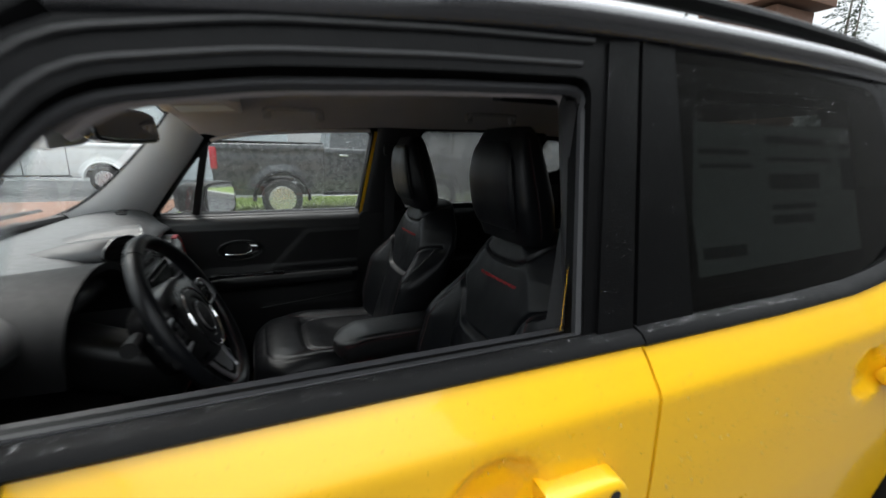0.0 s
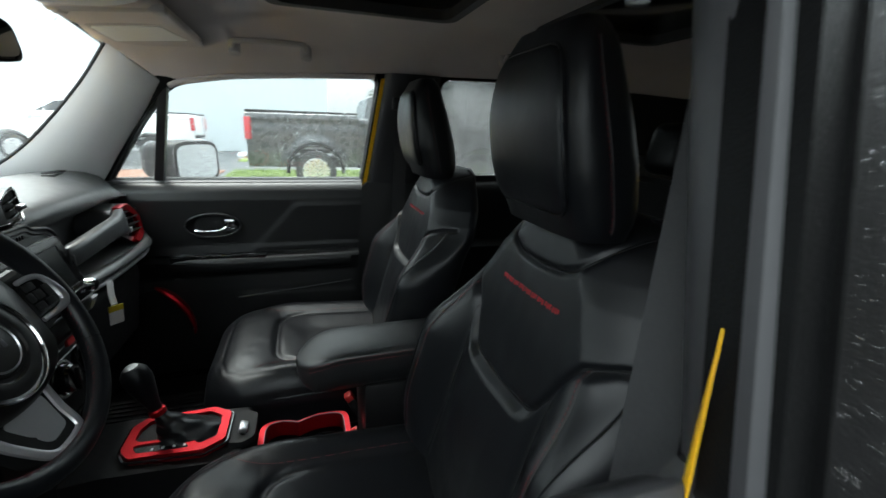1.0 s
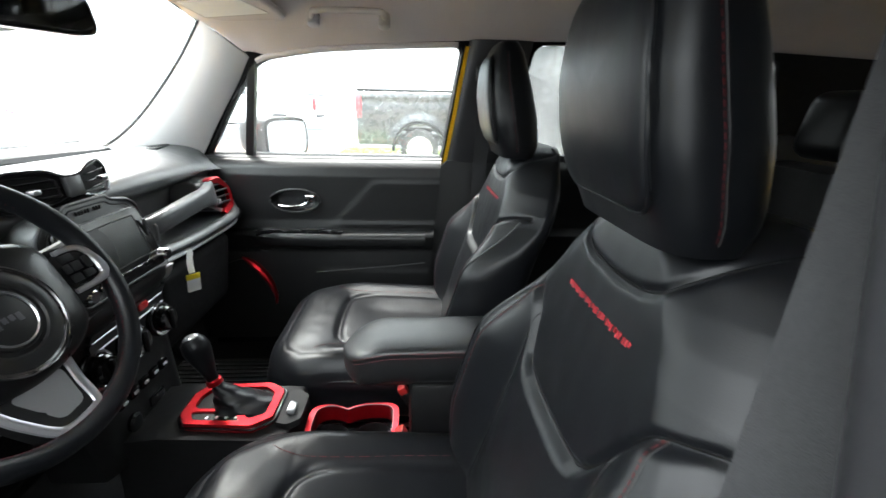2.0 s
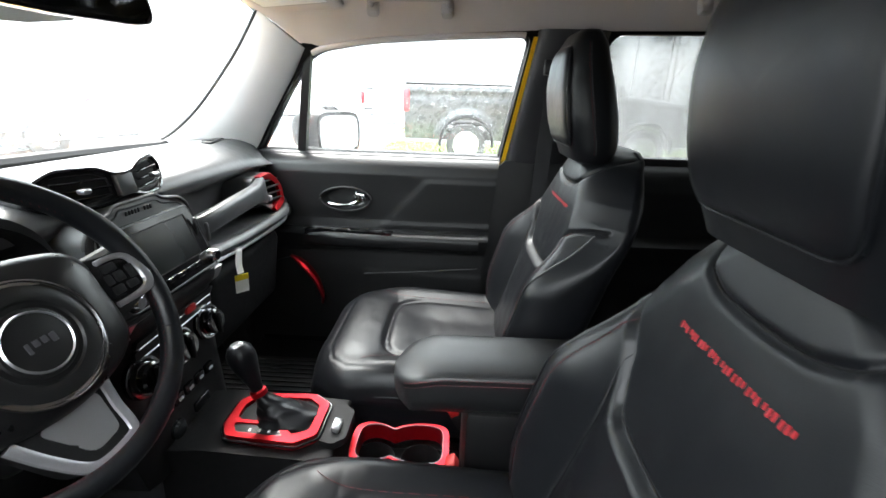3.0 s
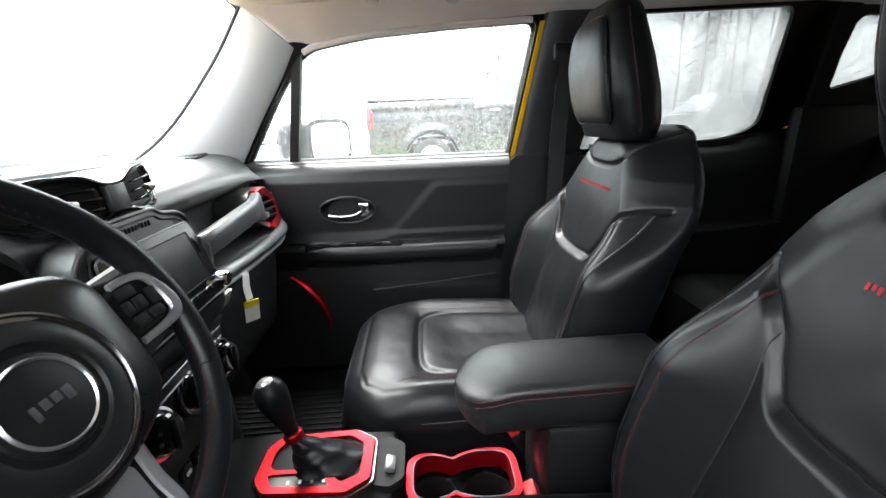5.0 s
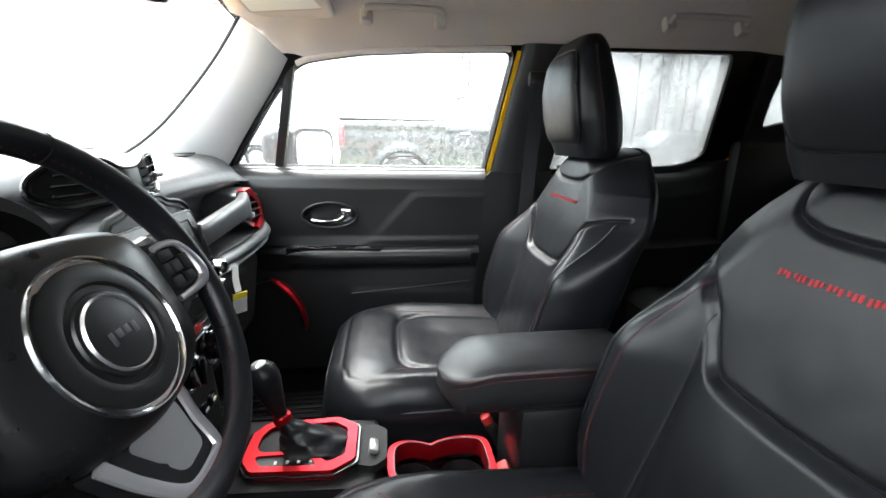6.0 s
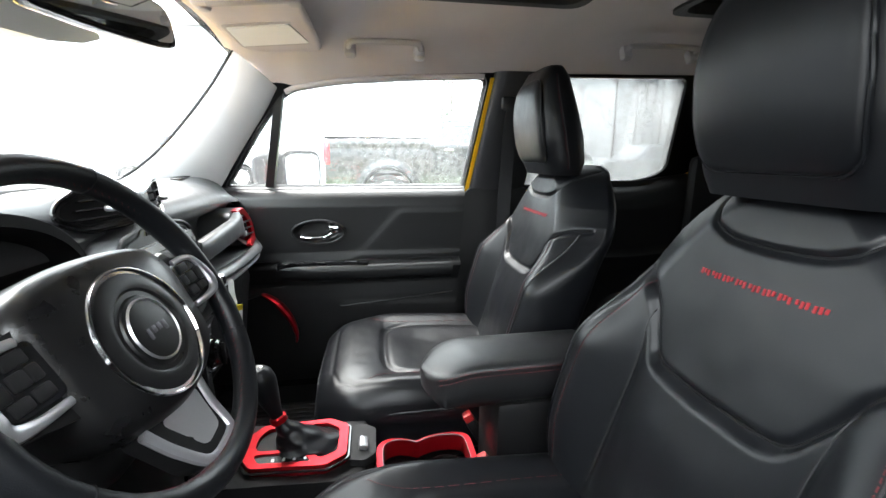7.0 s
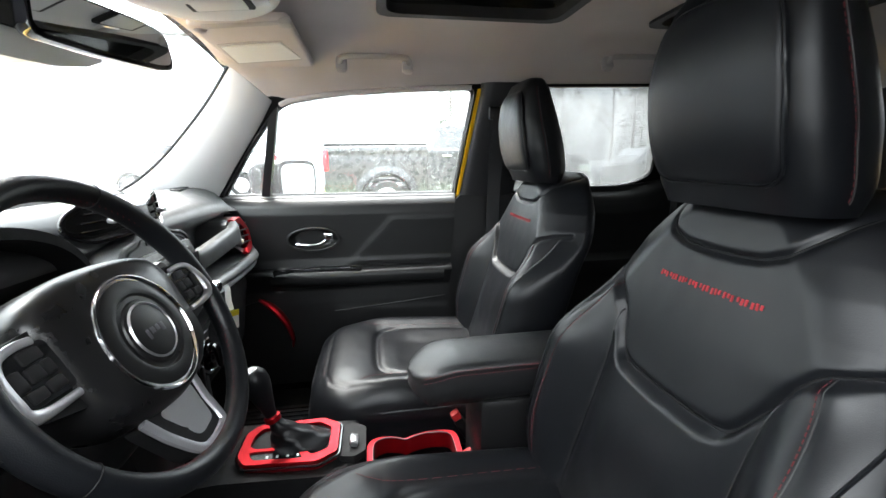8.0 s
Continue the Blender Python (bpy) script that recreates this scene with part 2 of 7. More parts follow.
def prism(poly, front, back, holes=()):
    """A plate with holes: 2D outlines, front(p) and back(p) lay them in space."""
    bm = bmesh.new()
    loops_f, loops_b = [], []
    for loop in [poly, *holes]:
        loops_f.append([bm.verts.new(front(p)) for p in loop])
        loops_b.append([bm.verts.new(back(p)) for p in loop])
    for loops in (loops_f, loops_b):
        edges = []
        for vs in loops:
            for a, b in zip(vs, vs[1:] + vs[:1]):
                edges.append(bm.edges.new((a, b)))
        bmesh.ops.triangle_fill(bm, use_beauty=True, use_dissolve=False, edges=edges)
    for f, b in zip(loops_f, loops_b):
        n = len(f)
        for i in range(n):
            bm.faces.new((f[i], f[(i + 1) % n], b[(i + 1) % n], b[i]))
    bmesh.ops.recalc_face_normals(bm, faces=bm.faces)
    return bm


def lathe(profile, n=32, m=None):
    """profile: (radius, height) along local z; m: where it lies."""
    bm = bmesh.new()
    rings = []
    for r, h in profile:
        rings.append([bm.verts.new((r * math.cos(2 * math.pi * k / n), r * math.sin(2 * math.pi * k / n), h)) for k in range(n)])
    for a, b in zip(rings, rings[1:]):
        for k in range(n):
            bm.faces.new((a[k], a[(k + 1) % n], b[(k + 1) % n], b[k]))
    for r, flip in ((rings[0], True), (rings[-1], False)):
        bm.faces.new(r[::-1] if flip else r)
    bmesh.ops.recalc_face_normals(bm, faces=bm.faces)
    if m is not None:
        bmesh.ops.transform(bm, matrix=m, verts=bm.verts)
    return bm


def join(*bms):
    out = bmesh.new()
    for b in bms:
        me = bpy.data.meshes.new("tmp")
        b.to_mesh(me)
        out.from_mesh(me)
        bpy.data.meshes.remove(me)
        b.free()
    return out


def lerp_table(table, t):
    if t <= table[0][0]:
        return table[0][1]
    for (a, p), (b, q) in zip(table, table[1:]):
        if t <= b:
            return p + (q - p) * (t - a) / (b - a)
    return table[-1][1]


def smooth_path(points, per=6, closed=False):
    """Catmull-Rom through the points."""
    pts = [Vector(p) for p in points]
    n = len(pts)
    out = []
    for i in range(n if closed else n - 1):
        p0 = pts[(i - 1) % n] if closed or i else pts[0]
        p1, p2 = pts[i], pts[(i + 1) % n]
        p3 = pts[(i + 2) % n] if closed or i + 2 < n else pts[-1]
        for k in range(per):
            t = k / per
            out.append(0.5 * ((2 * p1) + (p2 - p0) * t + (2 * p0 - 5 * p1 + 4 * p2 - p3) * t * t + (3 * p1 - p0 - 3 * p2 + p3) * t ** 3))
    if not closed:
        out.append(pts[-1])
    return out


def rounded(poly, r, seg=4):
    """Rounds the corners of a 2D outline."""
    out = []
    n = len(poly)
    for i in range(n):
        a, b, c = Vector(poly[i - 1]), Vector(poly[i]), Vector(poly[(i + 1) % n])
        ri = r[i] if isinstance(r, (list, tuple)) else r
        d0, d1 = (a - b), (c - b)
        k0, k1 = min(ri, d0.length * 0.45), min(ri, d1.length * 0.45)
        p, q = b + d0.normalized() * k0, b + d1.normalized() * k1
        for s in range(seg + 1):
            t = s / seg
            out.append(tuple(p * (1 - t) ** 2 + b * 2 * t * (1 - t) + q * t * t))
    return out


def seg_dist(p, a, b):
    ax, ay = a
    bx, by = b
    dx, dy = bx - ax, by - ay
    t = max(0.0, min(1.0, ((p[0] - ax) * dx + (p[1] - ay) * dy) / (dx * dx + dy * dy + 1e-12)))
    return math.hypot(p[0] - ax - t * dx, p[1] - ay - t * dy)


def line_dist(p, line):
    return min(seg_dist(p, a, b) for a, b in zip(line, line[1:]))


def bump1(t):
    return math.exp(-t * t)


def step01(a, b, t):
    t = max(0.0, min(1.0, (t - a) / (b - a)))
    return t * t * (3 - 2 * t)


# ---- the shape of the car's side ----
LOWER = [(0.30, 0.80), (0.36, 0.835), (0.45, 0.862), (0.60, 0.873), (0.75, 0.880), (0.90, 0.882), (0.98, 0.8815), (1.042, 0.8805), (1.051, 0.877), (1.068, 0.865), (1.09, 0.850), (1.112, 0.832)]


def taper(x):
    return -0.11 * max(0.0, -x - 0.75) ** 2 - 0.07 * max(0.0, x - 1.0) ** 2


def y_out(x, z):
    if z <= 1.112:
        return lerp_table(LOWER, z) + taper(x)
    return 0.812 - 0.26 * (z - 1.12) + taper(x)


def y_in(x, z):
    return 0.768 - 0.28 * (z - 1.12)


WIN_FRONT = rounded([(-0.835, 1.122), (-0.70, 1.315), (-0.60, 1.436), (-0.42, 1.466), (-0.20, 1.482), (0.058, 1.494), (0.0, 1.120)], [0.015, 0.02, 0.05, 0.05, 0.05, 0.035, 0.008])
WIN_REAR = rounded([(0.235, 1.125), (0.29, 1.497), (0.795, 1.508), (0.818, 1.19), (0.775, 1.158), (0.70, 1.142)], [0.008, 0.04, 0.03, 0.02, 0.04, 0.05])
FRAME_FRONT = [(-0.93, 1.113), (-0.78, 1.32), (-0.66, 1.462), (-0.60, 1.515), (-0.42, 1.54), (-0.20, 1.565), (0.168, 1.582), (0.098, 1.113)]
FRAME_REAR = [(0.102, 1.113), (0.172, 1.582), (0.55, 1.588), (0.93, 1.572), (1.00, 1.50), (0.99, 1.21), (0.90, 1.165), (0.73, 1.128)]


def side_plate(poly, hole, o_out, o_in, holes=None):
    return prism(poly, lambda p: (p[0], y_out(p[0], max(p[1], 1.1125)) + o_out, p[1] + (0.018 * step01(1.25, 1.46, p[1]) if p[1] < 1.511 else 0.0)), lambda p: (p[0], y_in(p[0], p[1]) + o_in, p[1]), [hole] if hole else (holes or ()))


# ---- ground and surroundings ----
def ground():
    bm = bmesh.new()
    s = 400
    bmesh.ops.create_grid(bm, x_segments=80, y_segments=80, size=s)
    for v in bm.verts:
        v.co.z = 0.0
    return part("ground", bm, ASPHALT, None, "wet dark asphalt of a car park", kind="structure")


ASPHALT = mat("wet_asphalt", (0.05, 0.05, 0.052), 0.3, var=0.35, scale=1.5, bump=0.6, bump_scale=60, rough_var=0.2)
GRASS = mat("wet_grass", (0.13, 0.19, 0.03), 0.8, var=0.4, scale=2.5)
MULCH = mat("bark_mulch", (0.16, 0.075, 0.045), 0.95, var=0.4, scale=9, bump=0.8, bump_scale=40)
DARKWALL = mat("dark_grey_cladding", (0.09, 0.09, 0.088), 0.8, var=0.25, scale=1.0)
CONCRETE = mat("kerb_concrete", (0.35, 0.34, 0.32), 0.8, var=0.2, scale=5, bump=0.4, bump_scale=60)
TRUCKPAINT = mat("dark_grey_metallic_paint", (0.04, 0.043, 0.046), 0.28, metal=0.3, var=0.15, scale=3, coat=0.5)
TYRE = mat("tyre_rubber", (0.018, 0.018, 0.018), 0.75, var=0.2, scale=20, bump=0.5, bump_scale=80)
ALLOY = mat("alloy_wheel", (0.62, 0.62, 0.63), 0.28, metal=0.9, var=0.1)
TAILRED = mat("tail_lamp_red", (0.45, 0.01, 0.02), 0.15, var=0.1, coat=0.8)
LAMPCLEAR = mat("headlamp_lens", (0.6, 0.62, 0.63), 0.12, var=0.2, scale=20, coat=0.8)
DARKGLASS = mat("dark_vehicle_glass", (0.02, 0.024, 0.026), 0.06, var=0.2, coat=0.6)
SIDING = mat("pale_metal_siding", (0.62, 0.67, 0.69), 0.5, var=0.06, scale=1.2, metal=0.0)
TIMBER = mat("brown_timber", (0.16, 0.085, 0.055), 0.8, var=0.3, scale=6)
BARK = mat("bark", (0.15, 0.13, 0.115), 0.95, var=0.35, scale=12, bump=0.8, bump_scale=40)
NEEDLES = mat("conifer_needles", (0.06, 0.085, 0.055), 0.8, var=0.4, scale=3)
TWIGS = mat("bare_twigs", (0.2, 0.17, 0.155), 0.9, var=0.3, scale=8)
WHITEPAINT = mat("white_vehicle_paint", (0.75, 0.76, 0.76), 0.3, var=0.04, coat=0.8)
BLUEPAINT = mat("blue_vehicle_paint", (0.03, 0.09, 0.3), 0.3, var=0.08, coat=0.8)
GREYPAINT = mat("grey_vehicle_paint", (0.09, 0.1, 0.115), 0.3, metal=0.4, var=0.1, coat=0.8)


def wheel_parts(parent, x, y, z, r, width, side, rim_r, spokes=6):
    """A tyre with a tread and a spoked rim; side is the way that the face looks."""
    m = pose(x, y, z, -90 if side > 0 else 90, 0, 0)
    h = width / 2
    tyre = part("tyre", lathe([(rim_r, -h * 0.8), (rim_r + 0.02, -h), (r * 0.9, -h), (r * 0.98, -h * 0.85), (r, -h * 0.5), (r, h * 0.5), (r * 0.98, h * 0.85), (r * 0.9, h), (rim_r + 0.02, h), (rim_r, h * 0.8), (rim_r - 0.012, 0)], 40, m), TYRE, parent)
    bits = [lathe([(rim_r + 0.005, h * 0.85), (rim_r + 0.012, h * 0.92), (rim_r - 0.006, h * 0.95), (rim_r - 0.02, h * 0.6), (rim_r - 0.02, h * 0.2), (rim_r - 0.03, -h * 0.7)], 40)]
    bits.append(lathe([(0.03, h * 0.3), (0.075, h * 0.45), (0.07, h * 0.72), (0.03, h * 0.8)], 20))
    for k in range(spokes):
        a = 360 * k / spokes
        b = rbox((rim_r - 0.05, 0.075, 0.035), ((rim_r + 0.05) / 2, 0, h * 0.6), 0.01, taper=0.6)
        bmesh.ops.transform(b, matrix=pose(0, 0, 0, 0, 0, a), verts=b.verts)
        bits.append(b)
    b = join(*bits)
    bmesh.ops.transform(b, matrix=m, verts=b.verts)
    part("rim", b, ALLOY, tyre, "six-spoke silver alloy rim")
    disc = lathe([(0.01, -h * 0.1), (rim_r - 0.03, -h * 0.1), (rim_r - 0.03, 0), (0.01, 0)], 24, m)
    part("brake_disc", disc, RUBBER, tyre)
    return tyre


def arch_outline(x, z, r, a0=0, a1=180, n=14):
    return [(x + r * math.cos(radians(a0 + (a1 - a0) * k / n)), z + r * math.sin(radians(a0 + (a1 - a0) * k / n))) for k in range(n + 1)]


def pickup(at_x, y_near, paint, label, tail_lamp=True, flip=1):
    """A crew-cab pickup that faces +x (flip -1: -x); its near side lies at y_near."""
    W = 1.98
    yc = y_near + W / 2
    t = thing("pickup_truck", (at_x + flip * 1.7, yc, 0), label, "pickup truck")
    X = lambda x: at_x + flip * x
    rear, front = 0.0, 3.65
    def slab(poly, ya, yb):
        return prism([(X(p[0]), p[1]) for p in poly], lambda p: (p[0], ya(p), p[1]), lambda p: (p[0], yb(p), p[1]))
    shape = [(0.48, 0.09), (0.6, 0.05), (0.8, 0.022), (1.05, 0.0), (1.25, 0.004), (1.36, 0.016), (1.41, 0.018), (1.44, 0.0), (1.50, 0.008), (1.555, 0.022), (1.58, 0.06)]
    def flank(x0, x1, ztop, s):
        """One side of the body with shoulder, tumblehome and swollen wheel arches."""
        bm = bmesh.new()
        nx, nz = int((x1 - x0) / 0.035), 34
        grid = []
        for i in range(nx + 1):
            x = x0 + (x1 - x0) * i / nx
            row = []
            for j in range(nz + 1):
                z = 0.5 + (ztop(x) - 0.5) * j / nz
                r = min(math.hypot(x - rear, z - 0.42), math.hypot(x - front, z - 0.42))
                y = lerp_table(shape, 0.48 + (z - 0.48) * 1.10 / (ztop(x) - 0.48)) - 0.05 * step01(0.74, 0.56, r)
                row.append(bm.verts.new((X(x), y_near + y if s < 0 else y_near + W - y, z)))
            grid.append(row)
        for i in range(nx):
            for j in range(nz):
                c = (grid[i][j].co + grid[i + 1][j + 1].co) / 2
                lx = (c.x - at_x) * flip
                if min(math.hypot(lx - rear, c.z - 0.42), math.hypot(lx - front, c.z - 0.42)) < 0.50:
                    continue
                bm.faces.new((grid[i][j], grid[i + 1][j], grid[i + 1][j + 1], grid[i][j + 1]))
        bmesh.ops.recalc_face_normals(bm, faces=bm.faces)
        return bm
    for s in (-1, 1):
        part("bed_side", flank(-1.28, 0.875, lambda x: 1.565 + 0.01 * x, s), paint, t)
        part("cab_side", flank(0.895, 4.6, lambda x: lerp_table([(0.89, 1.5), (3.2, 1.46), (4.3, 1.35), (4.6, 1.25)], x), s), paint, t)
        part("bed_rail", rbox((2.16, 0.1, 0.05), (X(-0.2), y_near + 0.1 if s < 0 else y_near + W - 0.1, 1.575), 0.02), EXTPLASTIC, t)
    part("tailgate", rbox((0.08, W - 0.2, 0.6), (X(-1.26), yc, 1.24), 0.02), paint, t)
    part("bed_floor", rbox((2.1, W - 0.22, 0.08), (X(-0.2), yc, 0.82), 0.01), EXTPLASTIC, t)
    part("rear_bumper", rbox((0.2, W - 0.1, 0.18), (X(-1.38), yc, 0.68), 0.04), CHROME, t)
    lower = [(0.89, 0.5), (0.885, 1.5), (3.2, 1.46), (4.45, 1.33), (4.62, 1.2), (4.66, 0.62), (4.5, 0.5)] + arch_outline(front, 0.42, 0.50, 5, 175) 
    part("cab_body", slab(lower, lambda p: y_near + 0.1, lambda p: y_near + W - 0.1), paint, t)
    roof = [(1.0, 1.47), (1.1, 1.92), (1.4, 1.97), (2.3, 1.95), (2.6, 1.85), (3.25, 1.47)]
    part("cab_top", slab(roof, lambda p: y_near + 0.06 + 0.28 * (p[1] - 1.47), lambda p: y_near + W - 0.06 - 0.28 * (p[1] - 1.47)), paint, t)
    for a, b in ((1.14, 1.98), (2.04, 2.98)):
        w = [(a, 1.52), (a + 0.05, 1.86), (min(b, 2.5) - 0.02, 1.86 if b < 2.5 else 1.82), (b, 1.52)]
        part("cab_window", slab(rounded(w, 0.05), lambda p: y_near + 0.055 + 0.28 * (p[1] - 1.47), lambda p: y_near + 0.085 + 0.28 * (p[1] - 1.47)), DARKGLASS, t)
        part("door_handle", rbox((0.2, 0.04, 0.045), (X(a + 0.16), y_near - 0.02, 1.34), 0.015), CHROME, t)
    part("windscreen", sheet(lambda u, v: (X(3.22 - 0.6 * v), y_near + 0.12 + 0.1 * v + (W - 0.24 - 0.2 * v) * u, 1.5 + 0.36 * v), 4, 4, (flip * 0.01, 0, 0.01)), DARKGLASS, t)
    part("side_mirror", rbox((0.12, 0.2, 0.24), (X(2.95), y_near - 0.12, 1.55), 0.04), paint, t)
    for x in (0.885, 2.0, 3.1):
        part("door_gap", rbox((0.012, 0.03, 0.95), (X(x), y_near + 0.012, 1.0), 0.0), RUBBER, t)
    part("rocker", rbox((2.2, 0.12, 0.1), (X(1.95), y_near + 0.06, 0.5), 0.03), EXTPLASTIC, t)
    part("side_step", rbox((2.3, 0.10, 0.035), (X(1.95), y_near - 0.04, 0.47), 0.012), CHROME, t, "bright side step")
    for x in (rear, front):
        fl = [(X(p[0]), y_near - 0.035, p[1]) for p in arch_outline(x, 0.42, 0.545, -4, 184, 22)]
        part("wheel_arch", tube(fl, 0.055, 8, flat=0.7), EXTPLASTIC if paint is TRUCKPAINT else paint, t)
        for y, s in ((y_near + 0.13, -1), (y_near + W - 0.13, 1)):
            wheel_parts(t, X(x), y, 0.41, 0.41, 0.27, s, 0.26)
    part("headlamp", rbox((0.34, 0.12, 0.2), (X(4.5), y_near + 0.06, 1.05), 0.04), LAMPCLEAR, t)
    part("grille", rbox((0.06, 1.2, 0.4), (X(4.66), yc, 1.0), 0.03), CHROME, t)
    part("front_bumper", rbox((0.25, W - 0.06, 0.26), (X(4.66), yc, 0.62), 0.06), CHROME, t)
    for y in (y_near + 0.06, y_near + W - 0.06):
        part("tail_lamp", rbox((0.13, 0.16, 0.44), (X(-1.245), y, 1.25), 0.03), TAILRED, t, "red tail lamp")
    part("chassis", rbox((4.4, 0.9, 0.2), (X(1.6), yc, 0.55), 0.03), RUBBER, t)
    return t


def parked_car(x0, yc, heading, paint, label, suv=True):
    """A parked estate car or SUV, built along +x and turned by heading."""
    t = thing("parked_car", (x0, yc, 0), label, "car")
    W = 0.9
    h = 1.66 if suv else 1.45
    side = [(-2.2, 0.45), (-2.25, 0.8), (-2.2, 1.02), (-0.95, 1.08), (1.9, 1.08), (2.2, 0.95), (2.25, 0.5)]
    def place(bm):
        bmesh.ops.transform(bm, matrix=pose(x0, yc, 0, 0, 0, heading), verts=bm.verts)
        return bm
    part("body", place(prism(rounded(side, 0.1), lambda p: (p[0], -W + 0.05 * (p[1] - 0.7) ** 2, p[1]), lambda p: (p[0], W - 0.05 * (p[1] - 0.7) ** 2, p[1]))), paint, t)
    top = [(-1.05, 1.06), (-0.45, h - 0.04), (0.3, h), (1.6, h - 0.06), (2.05, 1.06)]
    part("roof", place(prism(rounded(top, 0.12), lambda p: (p[0], -W + 0.05 + 0.4 * (p[1] - 1.06), p[1]), lambda p: (p[0], W - 0.05 - 0.4 * (p[1] - 1.06), p[1]))), paint, t)
    for s in (-1, 1):
        for win in ([(-0.8, 1.12), (-0.38, h - 0.12), (0.22, h - 0.09), (0.28, 1.12)], [(0.36, 1.12), (0.32, h - 0.09), (1.05, h - 0.1), (1.15, 1.12)], [(1.22, 1.12), (1.14, h - 0.11), (1.52, h - 0.14), (1.78, 1.12)]):
            f = lambda p, o: (p[0], s * (W - 0.05 - 0.4 * (p[1] - 1.06) + o), p[1])
            part("side_window", place(prism(rounded(win, 0.04), lambda p: f(p, 0.008), lambda p: f(p, -0.03))), DARKGLASS, t)
        part("side_mirror", place(rbox((0.1, 0.18, 0.14), (-0.75, s * (W + 0.08), 1.15), 0.04)), paint, t)
        part("headlamp", place(rbox((0.3, 0.1, 0.16), (-2.1, s * (W - 0.1), 0.86), 0.04)), LAMPCLEAR, t)
        part("tail_lamp", place(rbox((0.12, 0.1, 0.3), (2.14, s * (W - 0.08), 0.95), 0.03)), TAILRED, t)
        for x in (-1.35, 1.35):
            bm = lathe([(0.2, -0.1), (0.33, -0.1), (0.345, -0.05), (0.345, 0.05), (0.33, 0.1), (0.2, 0.1), (0.19, 0.0)], 28, pose(x, s * (W - 0.08), 0.345, 90, 0, 0))
            ty = part("tyre", place(bm), TYRE, t)
            part("rim", place(lathe([(0.03, -0.06), (0.2, -0.07), (0.205, 0.07), (0.06, 0.085), (0.02, 0.06)], 20, pose(x, s * (W - 0.08), 0.345, -90 * s, 0, 0))), ALLOY, ty)
    fw = lambda u, v: (-1.06 + 0.58 * v - 0.02, -0.7 + 1.4 * u, 1.1 + (h - 0.2 - 1.06) * v)
    part("windscreen", place(sheet(fw, 3, 3, (-0.01, 0, 0.012))), DARKGLASS, t)
    return t


def conifer(x, y, h, seed, label="tall dark green conifer with drooping boughs"):
    rnd = random.Random(seed)
    t = thing("conifer_tree", (x, y, 0), label, "tree", "trees beyond the car park")
    part("trunk", tube([(x, y, 0), (x + 0.05, y, h * 0.5), (x, y, h)], [h * 0.01 + 0.04, h * 0.006 + 0.03, 0.02], 8), BARK, t)
    verts, faces = [], []
    n = int(h * 14)
    for k in range(n):
        f = (k + rnd.random()) / n
        z = h * (0.1 + 0.9 * f)
        length = (h * 0.2) * (1 - f) ** 0.8 * rnd.uniform(0.6, 1.15) + 0.15
        a = rnd.uniform(0, 6.283)
        for j in range(9):
            g = (j + 1) / 9
            r = length * g
            px, py, pz = x + r * math.cos(a), y + r * math.sin(a), z - 0.35 * r * g + rnd.uniform(-0.1, 0.1)
            s = (0.16 + 0.24 * (1 - f)) * rnd.uniform(0.6, 1.2)
            b = a + rnd.uniform(-1.2, 1.2)
            i = len(verts)
            verts += [(px, py, pz), (px + s * math.cos(b), py + s * math.sin(b), pz - 0.3 * s), (px + 0.5 * s * math.cos(b + 0.7), py + 0.5 * s * math.sin(b + 0.7), pz + 0.1 * s - 0.25 * s * rnd.random()), (px + 0.4 * s * math.cos(b - 0.7), py + 0.4 * s * math.sin(b - 0.7), pz - 0.3 * s)]
            faces += [(i, i + 1, i + 2), (i, i + 3, i + 1)]
    bm = bmesh.new()
    vs = [bm.verts.new(v) for v in verts]
    for f in faces:
        bm.faces.new([vs[i] for i in f])
    part("crown", bm, NEEDLES, t, kind="stuff")
    return t


